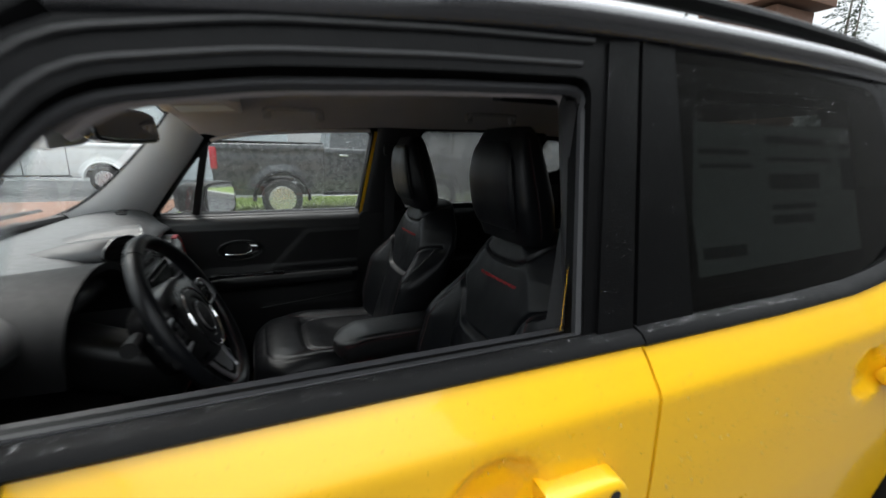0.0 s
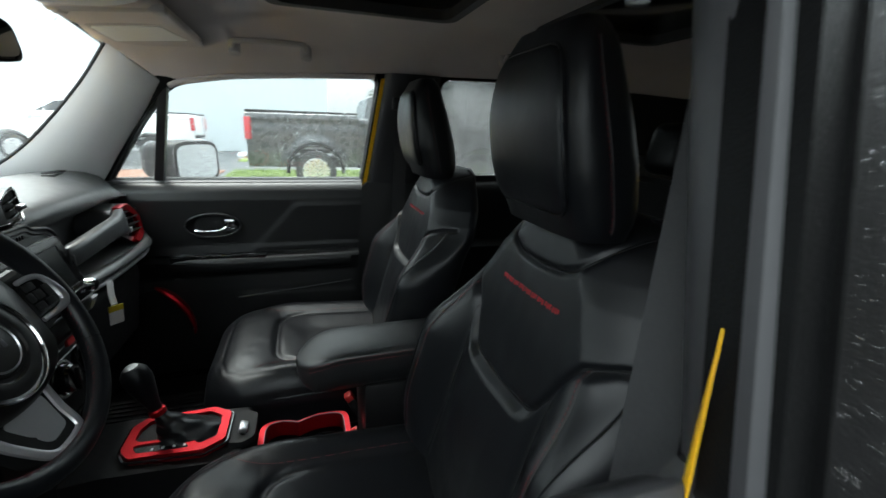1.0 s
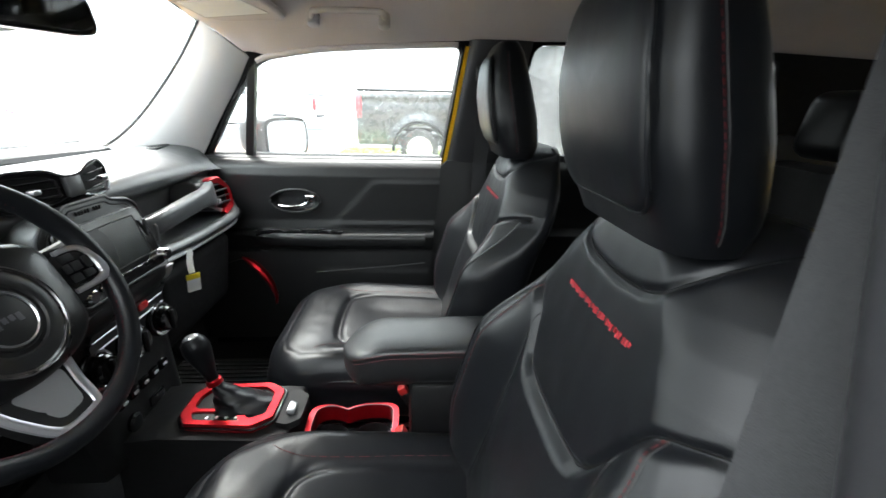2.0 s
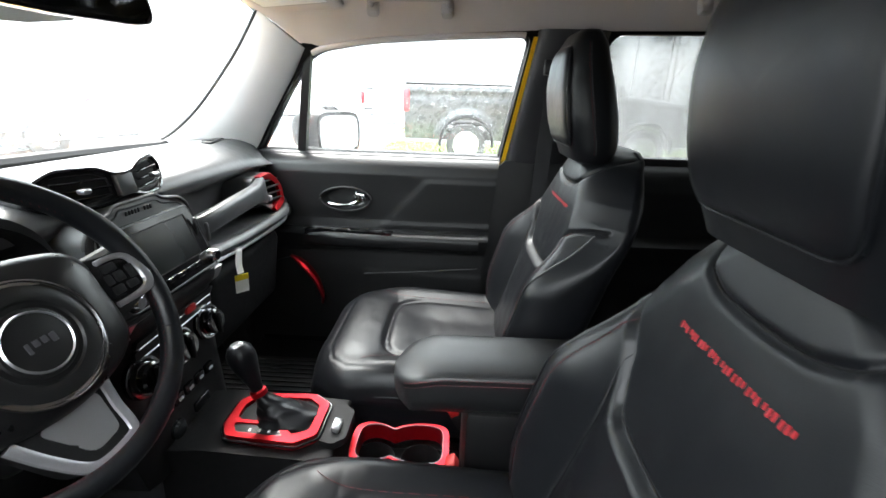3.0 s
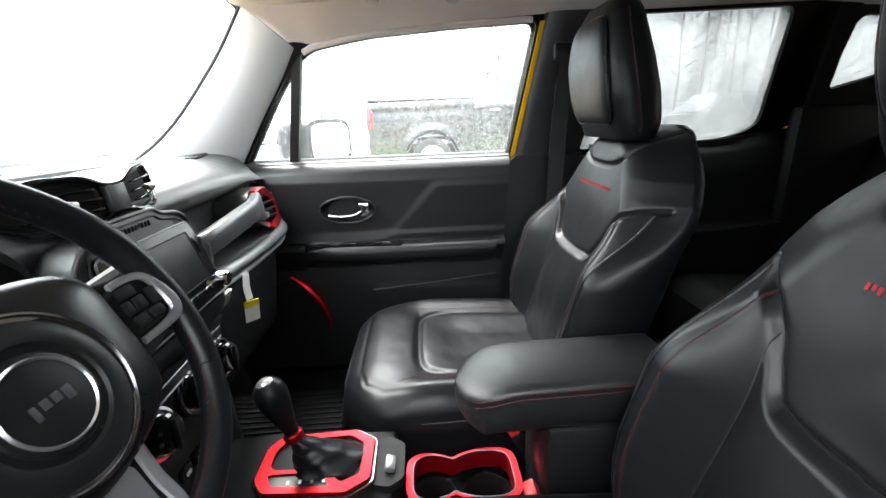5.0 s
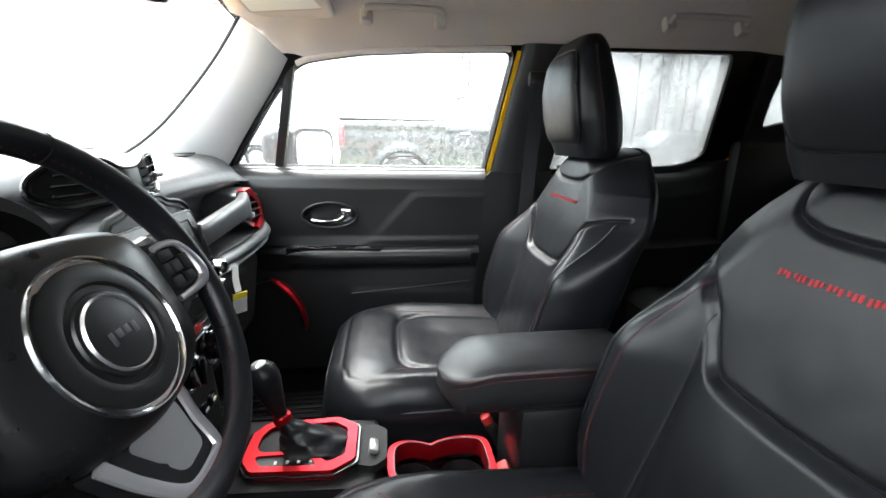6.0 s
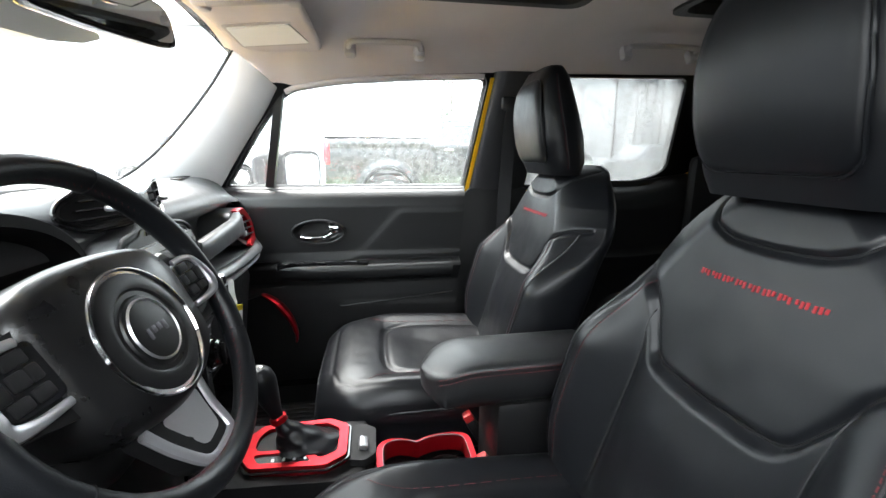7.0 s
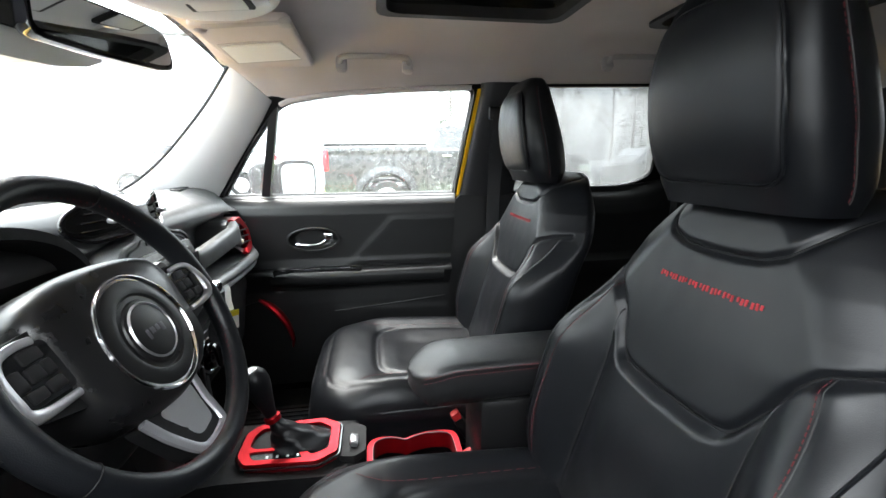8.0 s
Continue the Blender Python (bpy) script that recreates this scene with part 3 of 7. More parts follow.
def bare_tree(x, y, h, seed):
    rnd = random.Random(seed)
    t = thing("bare_tree", (x, y, 0), "leafless winter tree with fine brown twigs", "tree", "trees beyond the car park")
    part("trunk", tube([(x, y, 0), (x + 0.1, y, h * 0.3), (x + 0.05, y + 0.1, h * 0.6), (x, y, h * 0.92)], [h * 0.01 + 0.02, h * 0.008 + 0.015, h * 0.005 + 0.01, 0.01], 8), BARK, t)
    bits = []
    def grow(p, d, length, r, depth):
        q = p + d * length
        bits.append((p, q, r))
        if depth == 0:
            return
        for _ in range(3):
            e = (d + Vector((rnd.uniform(-0.8, 0.8), rnd.uniform(-0.8, 0.8), rnd.uniform(-0.15, 0.7)))).normalized()
            grow(p + (q - p) * rnd.uniform(0.35, 1.0), e, length * rnd.uniform(0.5, 0.75), r * 0.55, depth - 1)
    for k in range(12):
        a = rnd.uniform(0, 6.28)
        grow(Vector((x + 0.05, y, h * rnd.uniform(0.22, 0.85))), Vector((math.cos(a), math.sin(a), rnd.uniform(0.4, 1.0))).normalized(), h * rnd.uniform(0.12, 0.2), 0.03, 3)
    bm = bmesh.new()
    for p, q, r in bits:
        d = (q - p).normalized()
        s = d.cross(Vector((0, 0, 1)))
        s = s.normalized() if s.length > 1e-3 else Vector((1, 0, 0))
        w = s.cross(d)
        a = [bm.verts.new(p + r * (s * math.cos(k * 2.094) + w * math.sin(k * 2.094))) for k in range(3)]
        b = [bm.verts.new(q + 0.5 * r * (s * math.cos(k * 2.094) + w * math.sin(k * 2.094))) for k in range(3)]
        for k in range(3):
            bm.faces.new((a[k], a[(k + 1) % 3], b[(k + 1) % 3], b[k]))
    part("branches", bm, TWIGS, t, kind="stuff")
    return t


ground()


def kerbed_bed(x0, x1, y0, y1, material, name, label):
    bm = rbox((x1 - x0, y1 - y0, 0.2), ((x0 + x1) / 2, (y0 + y1) / 2, -0.06), 0.05)
    return part(name, bm, material, None, label, kind="structure")


kerbed_bed(-2.2, 14.0, 6.0, 12.6, GRASS, "grass_strip", "wet green grass strip beside the parked truck")
kerbed_bed(-9.0, -2.4, 6.3, 12.6, MULCH, "mulch_bed", "reddish brown bark mulch bed")
part("kerb", rbox((23.0, 0.16, 0.26), (2.5, 5.9, 0.03), 0.03), CONCRETE, None, "grey concrete kerb", kind="structure")


def grass_blades():
    rnd = random.Random(5)
    bm = bmesh.new()
    for k in range(16000):
        x, y = rnd.uniform(-2.1, 7.0), rnd.uniform(7.6, 12.4)
        h, a = rnd.uniform(0.04, 0.13), rnd.uniform(0, 6.28)
        dx, dy = 0.008 * math.cos(a), 0.008 * math.sin(a)
        v = [bm.verts.new(p) for p in ((x - dx, y - dy, 0.03), (x + dx, y + dy, 0.03), (x + rnd.uniform(-0.05, 0.05), y + rnd.uniform(-0.05, 0.05), 0.04 + h))]
        bm.faces.new(v)
    ob = part("grass", bm, GRASS, None, "short wet grass blades", kind="stuff")
    return tagged(ob, category="grass")


grass_blades()
pickup(0.0, 8.3, TRUCKPAINT, "dark grey crew-cab pickup truck with alloy wheels, wet with rain")
pickup(-5.0, 15.6, WHITEPAINT, "white pickup truck parked near the pale building", flip=-1)
parked_car(9.3, 13.0, 0, GREYPAINT, "dark grey sport utility car, wet with rain")
parked_car(15.5, 14.0, 0, TRUCKPAINT, "black estate car in a row of parked cars")
parked_car(-9.5, 6.6, 60, BLUEPAINT, "blue car parked past the windscreen", suv=False)


def pale_building():
    t = thing("pale_building", (-16, 22, 0), "large pale blue-grey building with vertical metal siding", "building")
    part("wall", rbox((26, 8, 7), (-12, 26, 3.5), 0.05), SIDING, t)
    part("roof", rbox((26.6, 8.6, 0.3), (-12, 26, 7.15), 0.05), CONCRETE, t)
    me_bm = rbox((0.05, 0.012, 6.8), (0, 0, 0), 0.0)
    me = bpy.data.meshes.new("rib")
    me_bm.to_mesh(me)
    me_bm.free()
    me.materials.append(SIDING)
    for k in range(64):
        piece("rib", me, t, Matrix.Translation(Vector((-24.8 + 0.4 * k, 21.985, 3.45)) - BASE[t.name]))
    for x in (-20, -14.5, -9):
        part("roller_door", rbox((3.6, 0.1, 3.4), (x, 21.96, 1.7), 0.02), WHITEPAINT, t, "white roller door")
    return t


pale_building()


def timber_building():
    t = thing("timber_building", (28.6, 15, 0), "brown timber tower with a flat overhanging roof", "building")
    part("wall", rbox((3.6, 3.6, 10.0), (28.6, 17, 5.0), 0.05), TIMBER, t)
    part("roof", rbox((5.0, 5.0, 0.6), (28.6, 17, 10.5), 0.05), TIMBER, t)
    for x in (27.6, 28.6, 29.6):
        part("window", rbox((0.7, 0.1, 1.5), (x, 15.19, 2.0), 0.02), DARKGLASS, t)
    return t


timber_building()
for k, (x, y, h) in enumerate([(12.5, 40, 11), (17, 38, 13), (22.5, 33, 13), (24, 34, 15), (28, 31, 13), (38, 30, 15), (44, 20, 18), (39, 17, 13.5), (48, 12, 24), (52, 4, 18), (40, 36, 16), (8, 44, 13), (56, -4, 15), (60, -12, 16)]):
    conifer(x, y, h, 40 + k)
for k, (x, y, h) in enumerate([(11.5, 25, 9), (15.8, 24, 10), (19, 25, 8.5), (23, 26, 10), (5.5, 34, 9), (12.6, 21, 8), (14.6, 20, 9), (17.5, 21.5, 8)]):
    bare_tree(x, y, h, 80 + k)


def light_mast(x, y):
    t = thing("light_mast", (x, y, 0), "tall grey car park light mast with two lamp heads", "lamp post")
    part("pole", tube([(x, y, 0), (x, y, 8.2)], [0.1, 0.06], 10), SATIN, t)
    for s in (-1, 1):
        part("lamp_head", rbox((0.5, 0.3, 0.14), (x + s * 0.45, y, 8.25), 0.04), SATIN, t)
    return t


light_mast(13.5, 36)


def add_unseen_wall():
    """An unseen wall, added to darken what the panes and the paint reflect."""
    t = thing("showroom_building", (19, -8, 0), "unseen dark grey wall added beside the car to darken reflections", "building")
    part("wall", rbox((30, 4, 8.6), (19, -8.6, 4.3), 0.05), DARKWALL, t)
    part("roof", rbox((30.4, 4.4, 0.2), (19, -8.6, 8.7), 0.05), DARKWALL, t)
    return t


add_unseen_wall()


# ---- the car: body shell ----
body = thing("suv_body", (0, 0, 0), "compact yellow car body with a black roof, wet with rain", "car")


def lower_side(x0, x1, z0, z1, nx, nz, cup=None):
    """A yellow panel of the side; cup: x, z, radius of a hollow behind a handle."""
    def f(u, v):
        x, z = x0 + (x1 - x0) * u, z0 + (z1 - z0) * v
        y = y_out(x, z)
        if cup:
            d = math.hypot((x - cup[0]) / cup[2], (z - cup[1]) / (cup[2] * 0.85))
            y -= 0.022 * (1 - step01(0.62, 1.0, d))
        return (x, y, z)
    return sheet(f, nx, nz, (0, -0.035, 0))


def body_side():
    """What stays when the doors open: wing, sill, rear quarter, roof rail and pillars."""
    zc = 0.36
    def wing_y(p):
        return y_out(p[0], min(p[1], 1.1)) - 0.25 * max(0, p[1] - 1.0) ** 1.5 * (1 if p[0] < -1.0 else 0)
    wing = [(-0.955, 0.36), (-0.955, 1.10), (-1.15, 1.085), (-1.6, 1.06), (-1.92, 0.98), (-2.02, 0.8), (-2.0, 0.5), (-1.68, 0.4)] + arch_outline(-1.24, zc, 0.42, 180, 0)[1:-1] + [(-0.84, 0.36)]
    part("front_wing", prism(wing, lambda p: (p[0], wing_y(p), p[1]), lambda p: (p[0], wing_y(p) - 0.06, p[1])), YELLOW, body)
    rear = [(0.99, 0.7), (1.0, 1.19), (1.12, 1.2), (1.9, 1.18), (2.1, 1.1), (2.12, 0.55), (1.8, 0.4)] + arch_outline(1.34, zc, 0.42, 0, 180)[1:-1] + [(0.91, 0.4), (0.95, 0.6)]
    part("rear_quarter", prism(rear, lambda p: (p[0], y_out(p[0], min(p[1], 1.11)) - 0.1 * max(0, p[1] - 1.08), p[1]), lambda p: (p[0], y_out(p[0], min(p[1], 1.11)) - 0.08, p[1])), YELLOW, body)
    part("sill", rbox((1.86, 0.1, 0.16), (0.0, 0.80, 0.32), 0.03), EXTPLASTIC, body)
    for x, a in ((-1.24, 0), (1.34, 0)):
        fl = [(p[0], y_out(p[0], 0.6) + 0.012, p[1]) for p in arch_outline(x, zc, 0.43, -6, 186, 20)]
        part("wheel_arch", tube(fl, 0.05, 8, flat=0.5), EXTPLASTIC, body)
        wheel_parts(body, x, 0.76, 0.345, 0.345, 0.22, 1, 0.22, 5)
    # rear quarter pillar with its small window
    qwin = rounded([(1.016, 1.285), (1.016, 1.46), (1.04, 1.487), (1.15, 1.484), (1.19, 1.35), (1.15, 1.32)], 0.015)
    qp = [(1.0, 1.19), (1.005, 1.5), (0.935, 1.575), (1.3, 1.575), (1.75, 1.55), (1.95, 1.18)]
    part("quarter_pillar", prism(qp, lambda p: (p[0], 0.812 - 0.26 * (p[1] - 1.12) + taper(p[0]), p[1]), lambda p: (p[0], 0.785 - 0.26 * (p[1] - 1.12) + taper(p[0]), p[1]), [qwin]), EXTPLASTIC, body)
    part("quarter_window", prism(qwin, lambda p: (p[0], 0.79 - 0.26 * (p[1] - 1.12) + taper(p[0]), p[1]), lambda p: (p[0], 0.786 - 0.26 * (p[1] - 1.12) + taper(p[0]), p[1])), LIGHTPRIVACY, body)
    # windscreen pillar, outside
    a = smooth_path([(-1.10, 0.765, 1.09), (-0.92, 0.742, 1.26), (-0.745, 0.708, 1.43), (-0.63, 0.662, 1.535)], 6)
    part("windscreen_pillar", tube(a, 0.042, 10, flat=0.8), EXTPLASTIC, body)
    # roof rail over the doors, outside
    rail = smooth_path([(-0.68, 0.665, 1.53), (-0.42, 0.685, 1.56), (0.0, 0.685, 1.598), (0.5, 0.683, 1.607), (1.0, 0.672, 1.60), (1.7, 0.62, 1.57)], 8)
    part("drip_rail", tube(rail, 0.028, 12), BLACKPAINT, body)
    rr = smooth_path([(-0.55, 0.565, 1.635), (-0.45, 0.57, 1.675), (0.0, 0.575, 1.70), (0.6, 0.573, 1.71), (1.2, 0.565, 1.69), (1.45, 0.56, 1.645)], 8)
    part("roof_rack_bar", tube(rr, 0.02, 10, flat=1.0), EXTPLASTIC, body)


def centre_body():
    def roof(u, v):
        x = -0.74 + 2.55 * u
        k = v * 2 - 1
        crown = 1.655 + 0.035 * (1 - ((x - 0.4) / 1.3) ** 2)
        return (x - 0.05 * (1 - u) * (1 - k * k), k * (0.67 - 0.03 * abs(u - 0.4)), crown - 0.08 * abs(k) ** 2.5 - 0.045 * max(0, (-0.3 - x) / 0.44) ** 2)
    part("roof", sheet(roof, 36, 30, (0, 0, -0.02)), BLACKPAINT, body, "black gloss roof covered in rain")
    def bonnet(u, v):
        x = -1.20 - 0.82 * u
        k = v * 2 - 1
        return (x, k * (0.77 - 0.06 * u), 1.13 - 0.09 * u ** 1.6 - 0.045 * k * k - 0.012 * (1 if 0.55 < abs(k) < 0.6 else 0))
    part("bonnet", sheet(bonnet, 20, 24, (0, 0, -0.03)), YELLOW, body)
    part("front_bumper", rbox((0.22, 1.66, 0.42), (-2.05, 0, 0.56), 0.08), EXTPLASTIC, body)
    g = part("grille_panel", rbox((0.08, 1.5, 0.3), (-2.02, 0, 0.88), 0.04), YELLOW, body)
    for k in range(7):
        part("grille_slot", rbox((0.02, 0.06, 0.2), (-2.063, -0.36 + 0.12 * k, 0.88), 0.02), GLOSSBLACK, g)
    for s in (-1, 1):
        part("headlamp", lathe([(0.1, 0), (0.105, 0.03), (0.08, 0.05), (0.02, 0.055)], 24, pose(-2.05, s * 0.58, 0.88, 0, -90, 0)), LAMPCLEAR, g)
    part("rear_bumper", rbox((0.2, 1.62, 0.36), (2.1, 0, 0.55), 0.08), EXTPLASTIC, body)
    part("tailgate", rbox((0.08, 1.5, 0.5), (2.08, 0, 0.95), 0.04), YELLOW, body)
    def rw(u, v):
        return (2.03 - 0.27 * v, (u * 2 - 1) * (0.66 - 0.08 * v), 1.19 + 0.35 * v)
    part("rear_window", sheet(rw, 6, 4, (0.005, 0, 0)), LIGHTPRIVACY, body)
    for s in (-1, 1):
        part("tail_lamp", rbox((0.08, 0.2, 0.2), (2.09, s * 0.68, 1.0), 0.03), TAILRED, body)
        part("rear_pillar", tube([(2.06, s * 0.70, 1.18), (1.76, s * 0.62, 1.56)], 0.06, 8), BLACKPAINT, body)
    part("floor_pan", rbox((3.2, 1.5, 0.06), (0.35, 0, 0.345), 0.01), CARPET, body)
    part("bulkhead", rbox((0.05, 1.55, 0.78), (-1.2, 0, 0.70), 0.01), CARPET, body)
    part("cowl", rbox((0.14, 1.46, 0.05), (-1.19, 0, 1.098), 0.015), EXTPLASTIC, body)
    part("load_floor", rbox((0.9, 1.3, 0.05), (1.55, 0, 0.72), 0.01), CARPET, body)
    # windscreen with its dark printed edge
    def ws(u, v):
        k = u * 2 - 1
        bx, bz = -1.18 + 0.10 * k * k, 1.135
        tx, tz = -0.745 + 0.035 * k * k, 1.552 - 0.03 * k * k
        return (bx + (tx - bx) * v, k * (0.70 - 0.085 * v), bz + (tz - bz) * v + 0.03 * math.sin(math.pi * v))
    part("windscreen", sheet(ws, 16, 12), SCREENGLASS, body, "raked windscreen with rain on it").visible_shadow = False
    rim = [ws(k / 20, 0) for k in range(21)]
    part("windscreen_seal", tube([(p[0] + 0.01, p[1], p[2] + 0.006) for p in rim], 0.016, 8), RUBBER, body)
    for y0, y1 in ((-0.55, 0.1), (0.0, 0.58)):
        pts = [ws((y + 0.7) / 1.4, 0.03) for y in (y0, y0 + 0.2, y1)]
        part("wiper", tube([(p[0] - 0.02, p[1], p[2] + 0.03) for p in pts], [0.012, 0.009, 0.006], 6), RUBBER, body)


def edge_z(x):
    return lerp_table([(-0.735, 1.528), (-0.71, 1.52), (-0.66, 1.478), (-0.615, 1.434), (-0.565, 1.441), (-0.42, 1.463), (-0.2, 1.48), (0.06, 1.492), (0.3, 1.496), (0.85, 1.508), (1.2, 1.49), (1.8, 1.45)], x)


def edge_w(x):
    return lerp_table([(-0.74, 0.575), (-0.71, 0.59), (-0.66, 0.645), (-0.615, 0.695), (-0.56, 0.678), (-0.3, 0.672), (1.0, 0.668), (1.8, 0.63)], x)


SUNROOFS = [(-0.27, 0.22, 0.38), (0.50, 0.95, 0.38)]


def ceiling_z(x, y):
    k = min(1.0, abs(y) / edge_w(x))
    top = 1.635 - 0.075 * step01(-0.22, -0.80, x) - 0.05 * step01(0.9, 1.8, x)
    e = edge_z(x)
    return top - (top - e) * (0.16 * k ** 2 + 0.84 * max(0.0, (k - 0.62) / 0.38) ** 2.2)


def headliner():
    """The ceiling lining, with two openings for the glass roof panels."""
    bm = bmesh.new()
    nx, ny = 110, 60
    grid = []
    for i in range(nx + 1):
        x = -0.735 + 2.5 * i / nx
        row = []
        for j in range(ny + 1):
            k = j / ny * 2 - 1
            y = k * edge_w(x)
            row.append(bm.verts.new((x, y, ceiling_z(x, y))))
        grid.append(row)
    for i in range(nx):
        for j in range(ny):
            c = (grid[i][j].co + grid[i + 1][j + 1].co) / 2
            if any(a < c.x < b and abs(c.y) < w for a, b, w in SUNROOFS):
                continue
            bm.faces.new((grid[i][j], grid[i + 1][j], grid[i + 1][j + 1], grid[i][j + 1]))
    ring = [e for e in bm.edges if e.is_boundary]
    made = bmesh.ops.extrude_edge_only(bm, edges=ring)
    for v in [g for g in made["geom"] if isinstance(g, bmesh.types.BMVert)]:
        inside = any(a - 0.05 < v.co.x < b + 0.05 and abs(v.co.y) < w + 0.05 for a, b, w in SUNROOFS)
        v.co.z += 0.03 if inside else 0.012
    bmesh.ops.recalc_face_normals(bm, faces=bm.faces)
    part("headliner", bm, HEADLINER, body, "pale warm grey fabric headliner")
    for a, b, w in SUNROOFS:
        part("roof_panel", rbox((b - a + 0.03, 2 * w + 0.03, 0.012), ((a + b) / 2, 0, 1.655), 0.003), GLOSSBLACK, body, "dark removable roof panel")
        o = rounded([(a - 0.012, -w - 0.012), (b + 0.012, -w - 0.012), (b + 0.012, w + 0.012), (a - 0.012, w + 0.012)], 0.05)
        i = rounded([(a + 0.012, -w + 0.012), (b - 0.012, -w + 0.012), (b - 0.012, w - 0.012), (a + 0.012, w - 0.012)], 0.05)
        part("roof_panel_seal", prism(o, lambda p: (p[0], p[1], ceiling_z(*p) - 0.008), lambda p: (p[0], p[1], ceiling_z(*p) + 0.02), [i]), RUBBER, body)


def pillar_trims():
    """Inside linings of the pillars on one side."""
    e1 = smooth_path([(-0.712, 0.588, 1.522), (-0.80, 0.603, 1.405), (-0.93, 0.618, 1.265), (-1.03, 0.63, 1.185), (-1.12, 0.645, 1.14)], 6)
    e2 = smooth_path([(-0.615, 0.700, 1.432), (-0.665, 0.716, 1.36), (-0.735, 0.735, 1.27), (-0.80, 0.752, 1.185), (-0.85, 0.765, 1.115)], 6)
    def f(u, v):
        i = min(len(e1) - 1, int(round(u * (len(e1) - 1))))
        a, b = e1[i], e2[i]
        p = a.lerp(b, v)
        bulge = 0.028 * math.sin(math.pi * min(1, max(0, v))) ** 0.8
        n = Vector((0.45, -0.8, -0.3)).normalized()
        return p + n * bulge
    part("windscreen_pillar_trim", sheet(f, len(e1) - 1, 12, (-0.004, 0.006, 0.004)), PALEPLASTIC, body, "pale grey plastic windscreen pillar lining")
    part("windscreen_seal", tube([(p.x - 0.004, p.y + 0.003, p.z + 0.004) for p in e1], 0.005, 8), RUBBER, body)
    # centre pillar, black, with the belt slot
    rings = []
    for k in range(25):
        z = 1.112 + 0.392 * k / 24
        f = k / 24
        x0 = (0.016 + 0.036 * f) if MIRRORED[0] else (0.018 + 0.057 * f)
        x1 = 0.232 + 0.053 * f
        y = y_in(0, z)
        g = 1.7 if MIRRORED[0] else 1.0
        rings.append([(x0 + 0.004, y + 0.02, z), (x0, y + 0.004, z), (x0 + 0.002, y - 0.010 * g, z), (x0 + 0.006, y - 0.016 * g, z), (x0 + 0.011, y - 0.021 * g, z), (x0 + 0.022, y - 0.027 * g, z), (x0 + 0.038, y - 0.031 * g, z), (x0 + 0.06, y - 0.033 * g, z), ((x0 + x1) / 2 + 0.03, y - 0.036 * g, z), (x1 - 0.03, y - 0.031 * g, z), (x1 - 0.008, y - 0.018 * g, z), (x1, y + 0.02, z)])
    part("centre_pillar_trim", loft(rings), PILLARTRIM, body)
    seal = [(r[1][0] - 0.004, r[1][1] + 0.004, r[1][2]) for r in rings]
    if not MIRRORED[0]:
        part("pillar_seal", tube(seal, 0.006, 8), RUBBER, body)
    lo = [(-0.10, 0.45), (-0.065, 0.82), (-0.03, 1.085), (0.0, 1.100), (0.018, 1.117), (0.232, 1.117), (0.25, 0.8), (0.26, 0.45)]
    part("lower_pillar_trim", prism(lo, lambda p: (p[0], 0.706 + 0.032 * step01(0.7, 1.1, p[1]), p[1]), lambda p: (p[0], 0.76, p[1])), PLASTIC, body)
    if MIRRORED[0]:
        # the belt hangs in front of the pillar, turned towards the seat
        strap = [(0.079 + 0.24 * (z - 1.12), 0.662 - 0.19 * (z - 1.12), z) for z in (0.62, 0.8, 1.0, 1.12, 1.25, 1.37)]
        rings = [[(p[0] - 0.0135, p[1] - 0.019, p[2]), (p[0] + 0.0135, p[1] + 0.019, p[2]), (p[0] + 0.0147, p[1] + 0.018, p[2]), (p[0] - 0.0123, p[1] - 0.020, p[2])] for p in smooth_path(strap, 4)]
        part("belt_strap", loft(rings), WEBBING, body, "grey woven belt strap")
        part("belt_guide", rbox((0.05, 0.06, 0.05), (0.150, 0.622, 1.385), 0.012, (0, 0, 35)), PLASTIC, body)
        strap = []
    else:
        strap = [(0.135, 0.632, 1.40), (0.13, 0.66, 1.25), (0.125, 0.672, 1.0), (0.12, 0.672, 0.62)]
    if strap:
        rings = [[(p[0] - 0.023, p[1], p[2]), (p[0] + 0.023, p[1] - 0.004, p[2]), (p[0] + 0.023, p[1] - 0.0055, p[2]), (p[0] - 0.023, p[1] - 0.0015, p[2])] for p in smooth_path(strap, 5)]
        part("belt_strap", loft(rings), WEBBING, body)
        part("belt_guide", rbox((0.075, 0.02, 0.045), (0.135, 0.645, 1.405), 0.008), PLASTIC, body)
    # painted flange beside the door frame
    if MIRRORED[0]:
        strip = []
        for k in range(11):
            z = 1.02 + 0.20 * k / 10
            depth = 0.021 * max(0.03, min(1.0, (1.22 - z) / 0.14)) ** 0.9
            x, y = 0.155 * (z - 1.12) - 0.010, 0.771 - 0.129 * (z - 1.12)
            strip.append([(x, y, z), (x + 0.646 * depth, y - 0.764 * depth, z), (x + 0.646 * depth + 0.0004, y - 0.764 * depth + 0.0003, z), (x + 0.0004, y + 0.0003, z)])
        part("painted_flange", loft(strip), YELLOW, body)
    else:
        q = [(0.0035, 1.10), (0.0625, 1.486), (0.0765, 1.486), (0.016, 1.10)]
        part("painted_flange", prism(q, lambda p: (p[0], y_in(*p) - 0.008, p[1]), lambda p: (p[0], y_in(*p) + 0.01, p[1])), YELLOW, body)
    part("rear_corner_trim", rbox((0.3, 0.1, 0.42), (1.72, 0.62, 1.32), 0.04, (0, -20, 0)), CARPET, body)
    # rear side lining below the small window
    part("rear_side_trim", rbox((1.1, 0.06, 0.78), (1.43, 0.695, 0.85), 0.03), DULLBLACK, body)
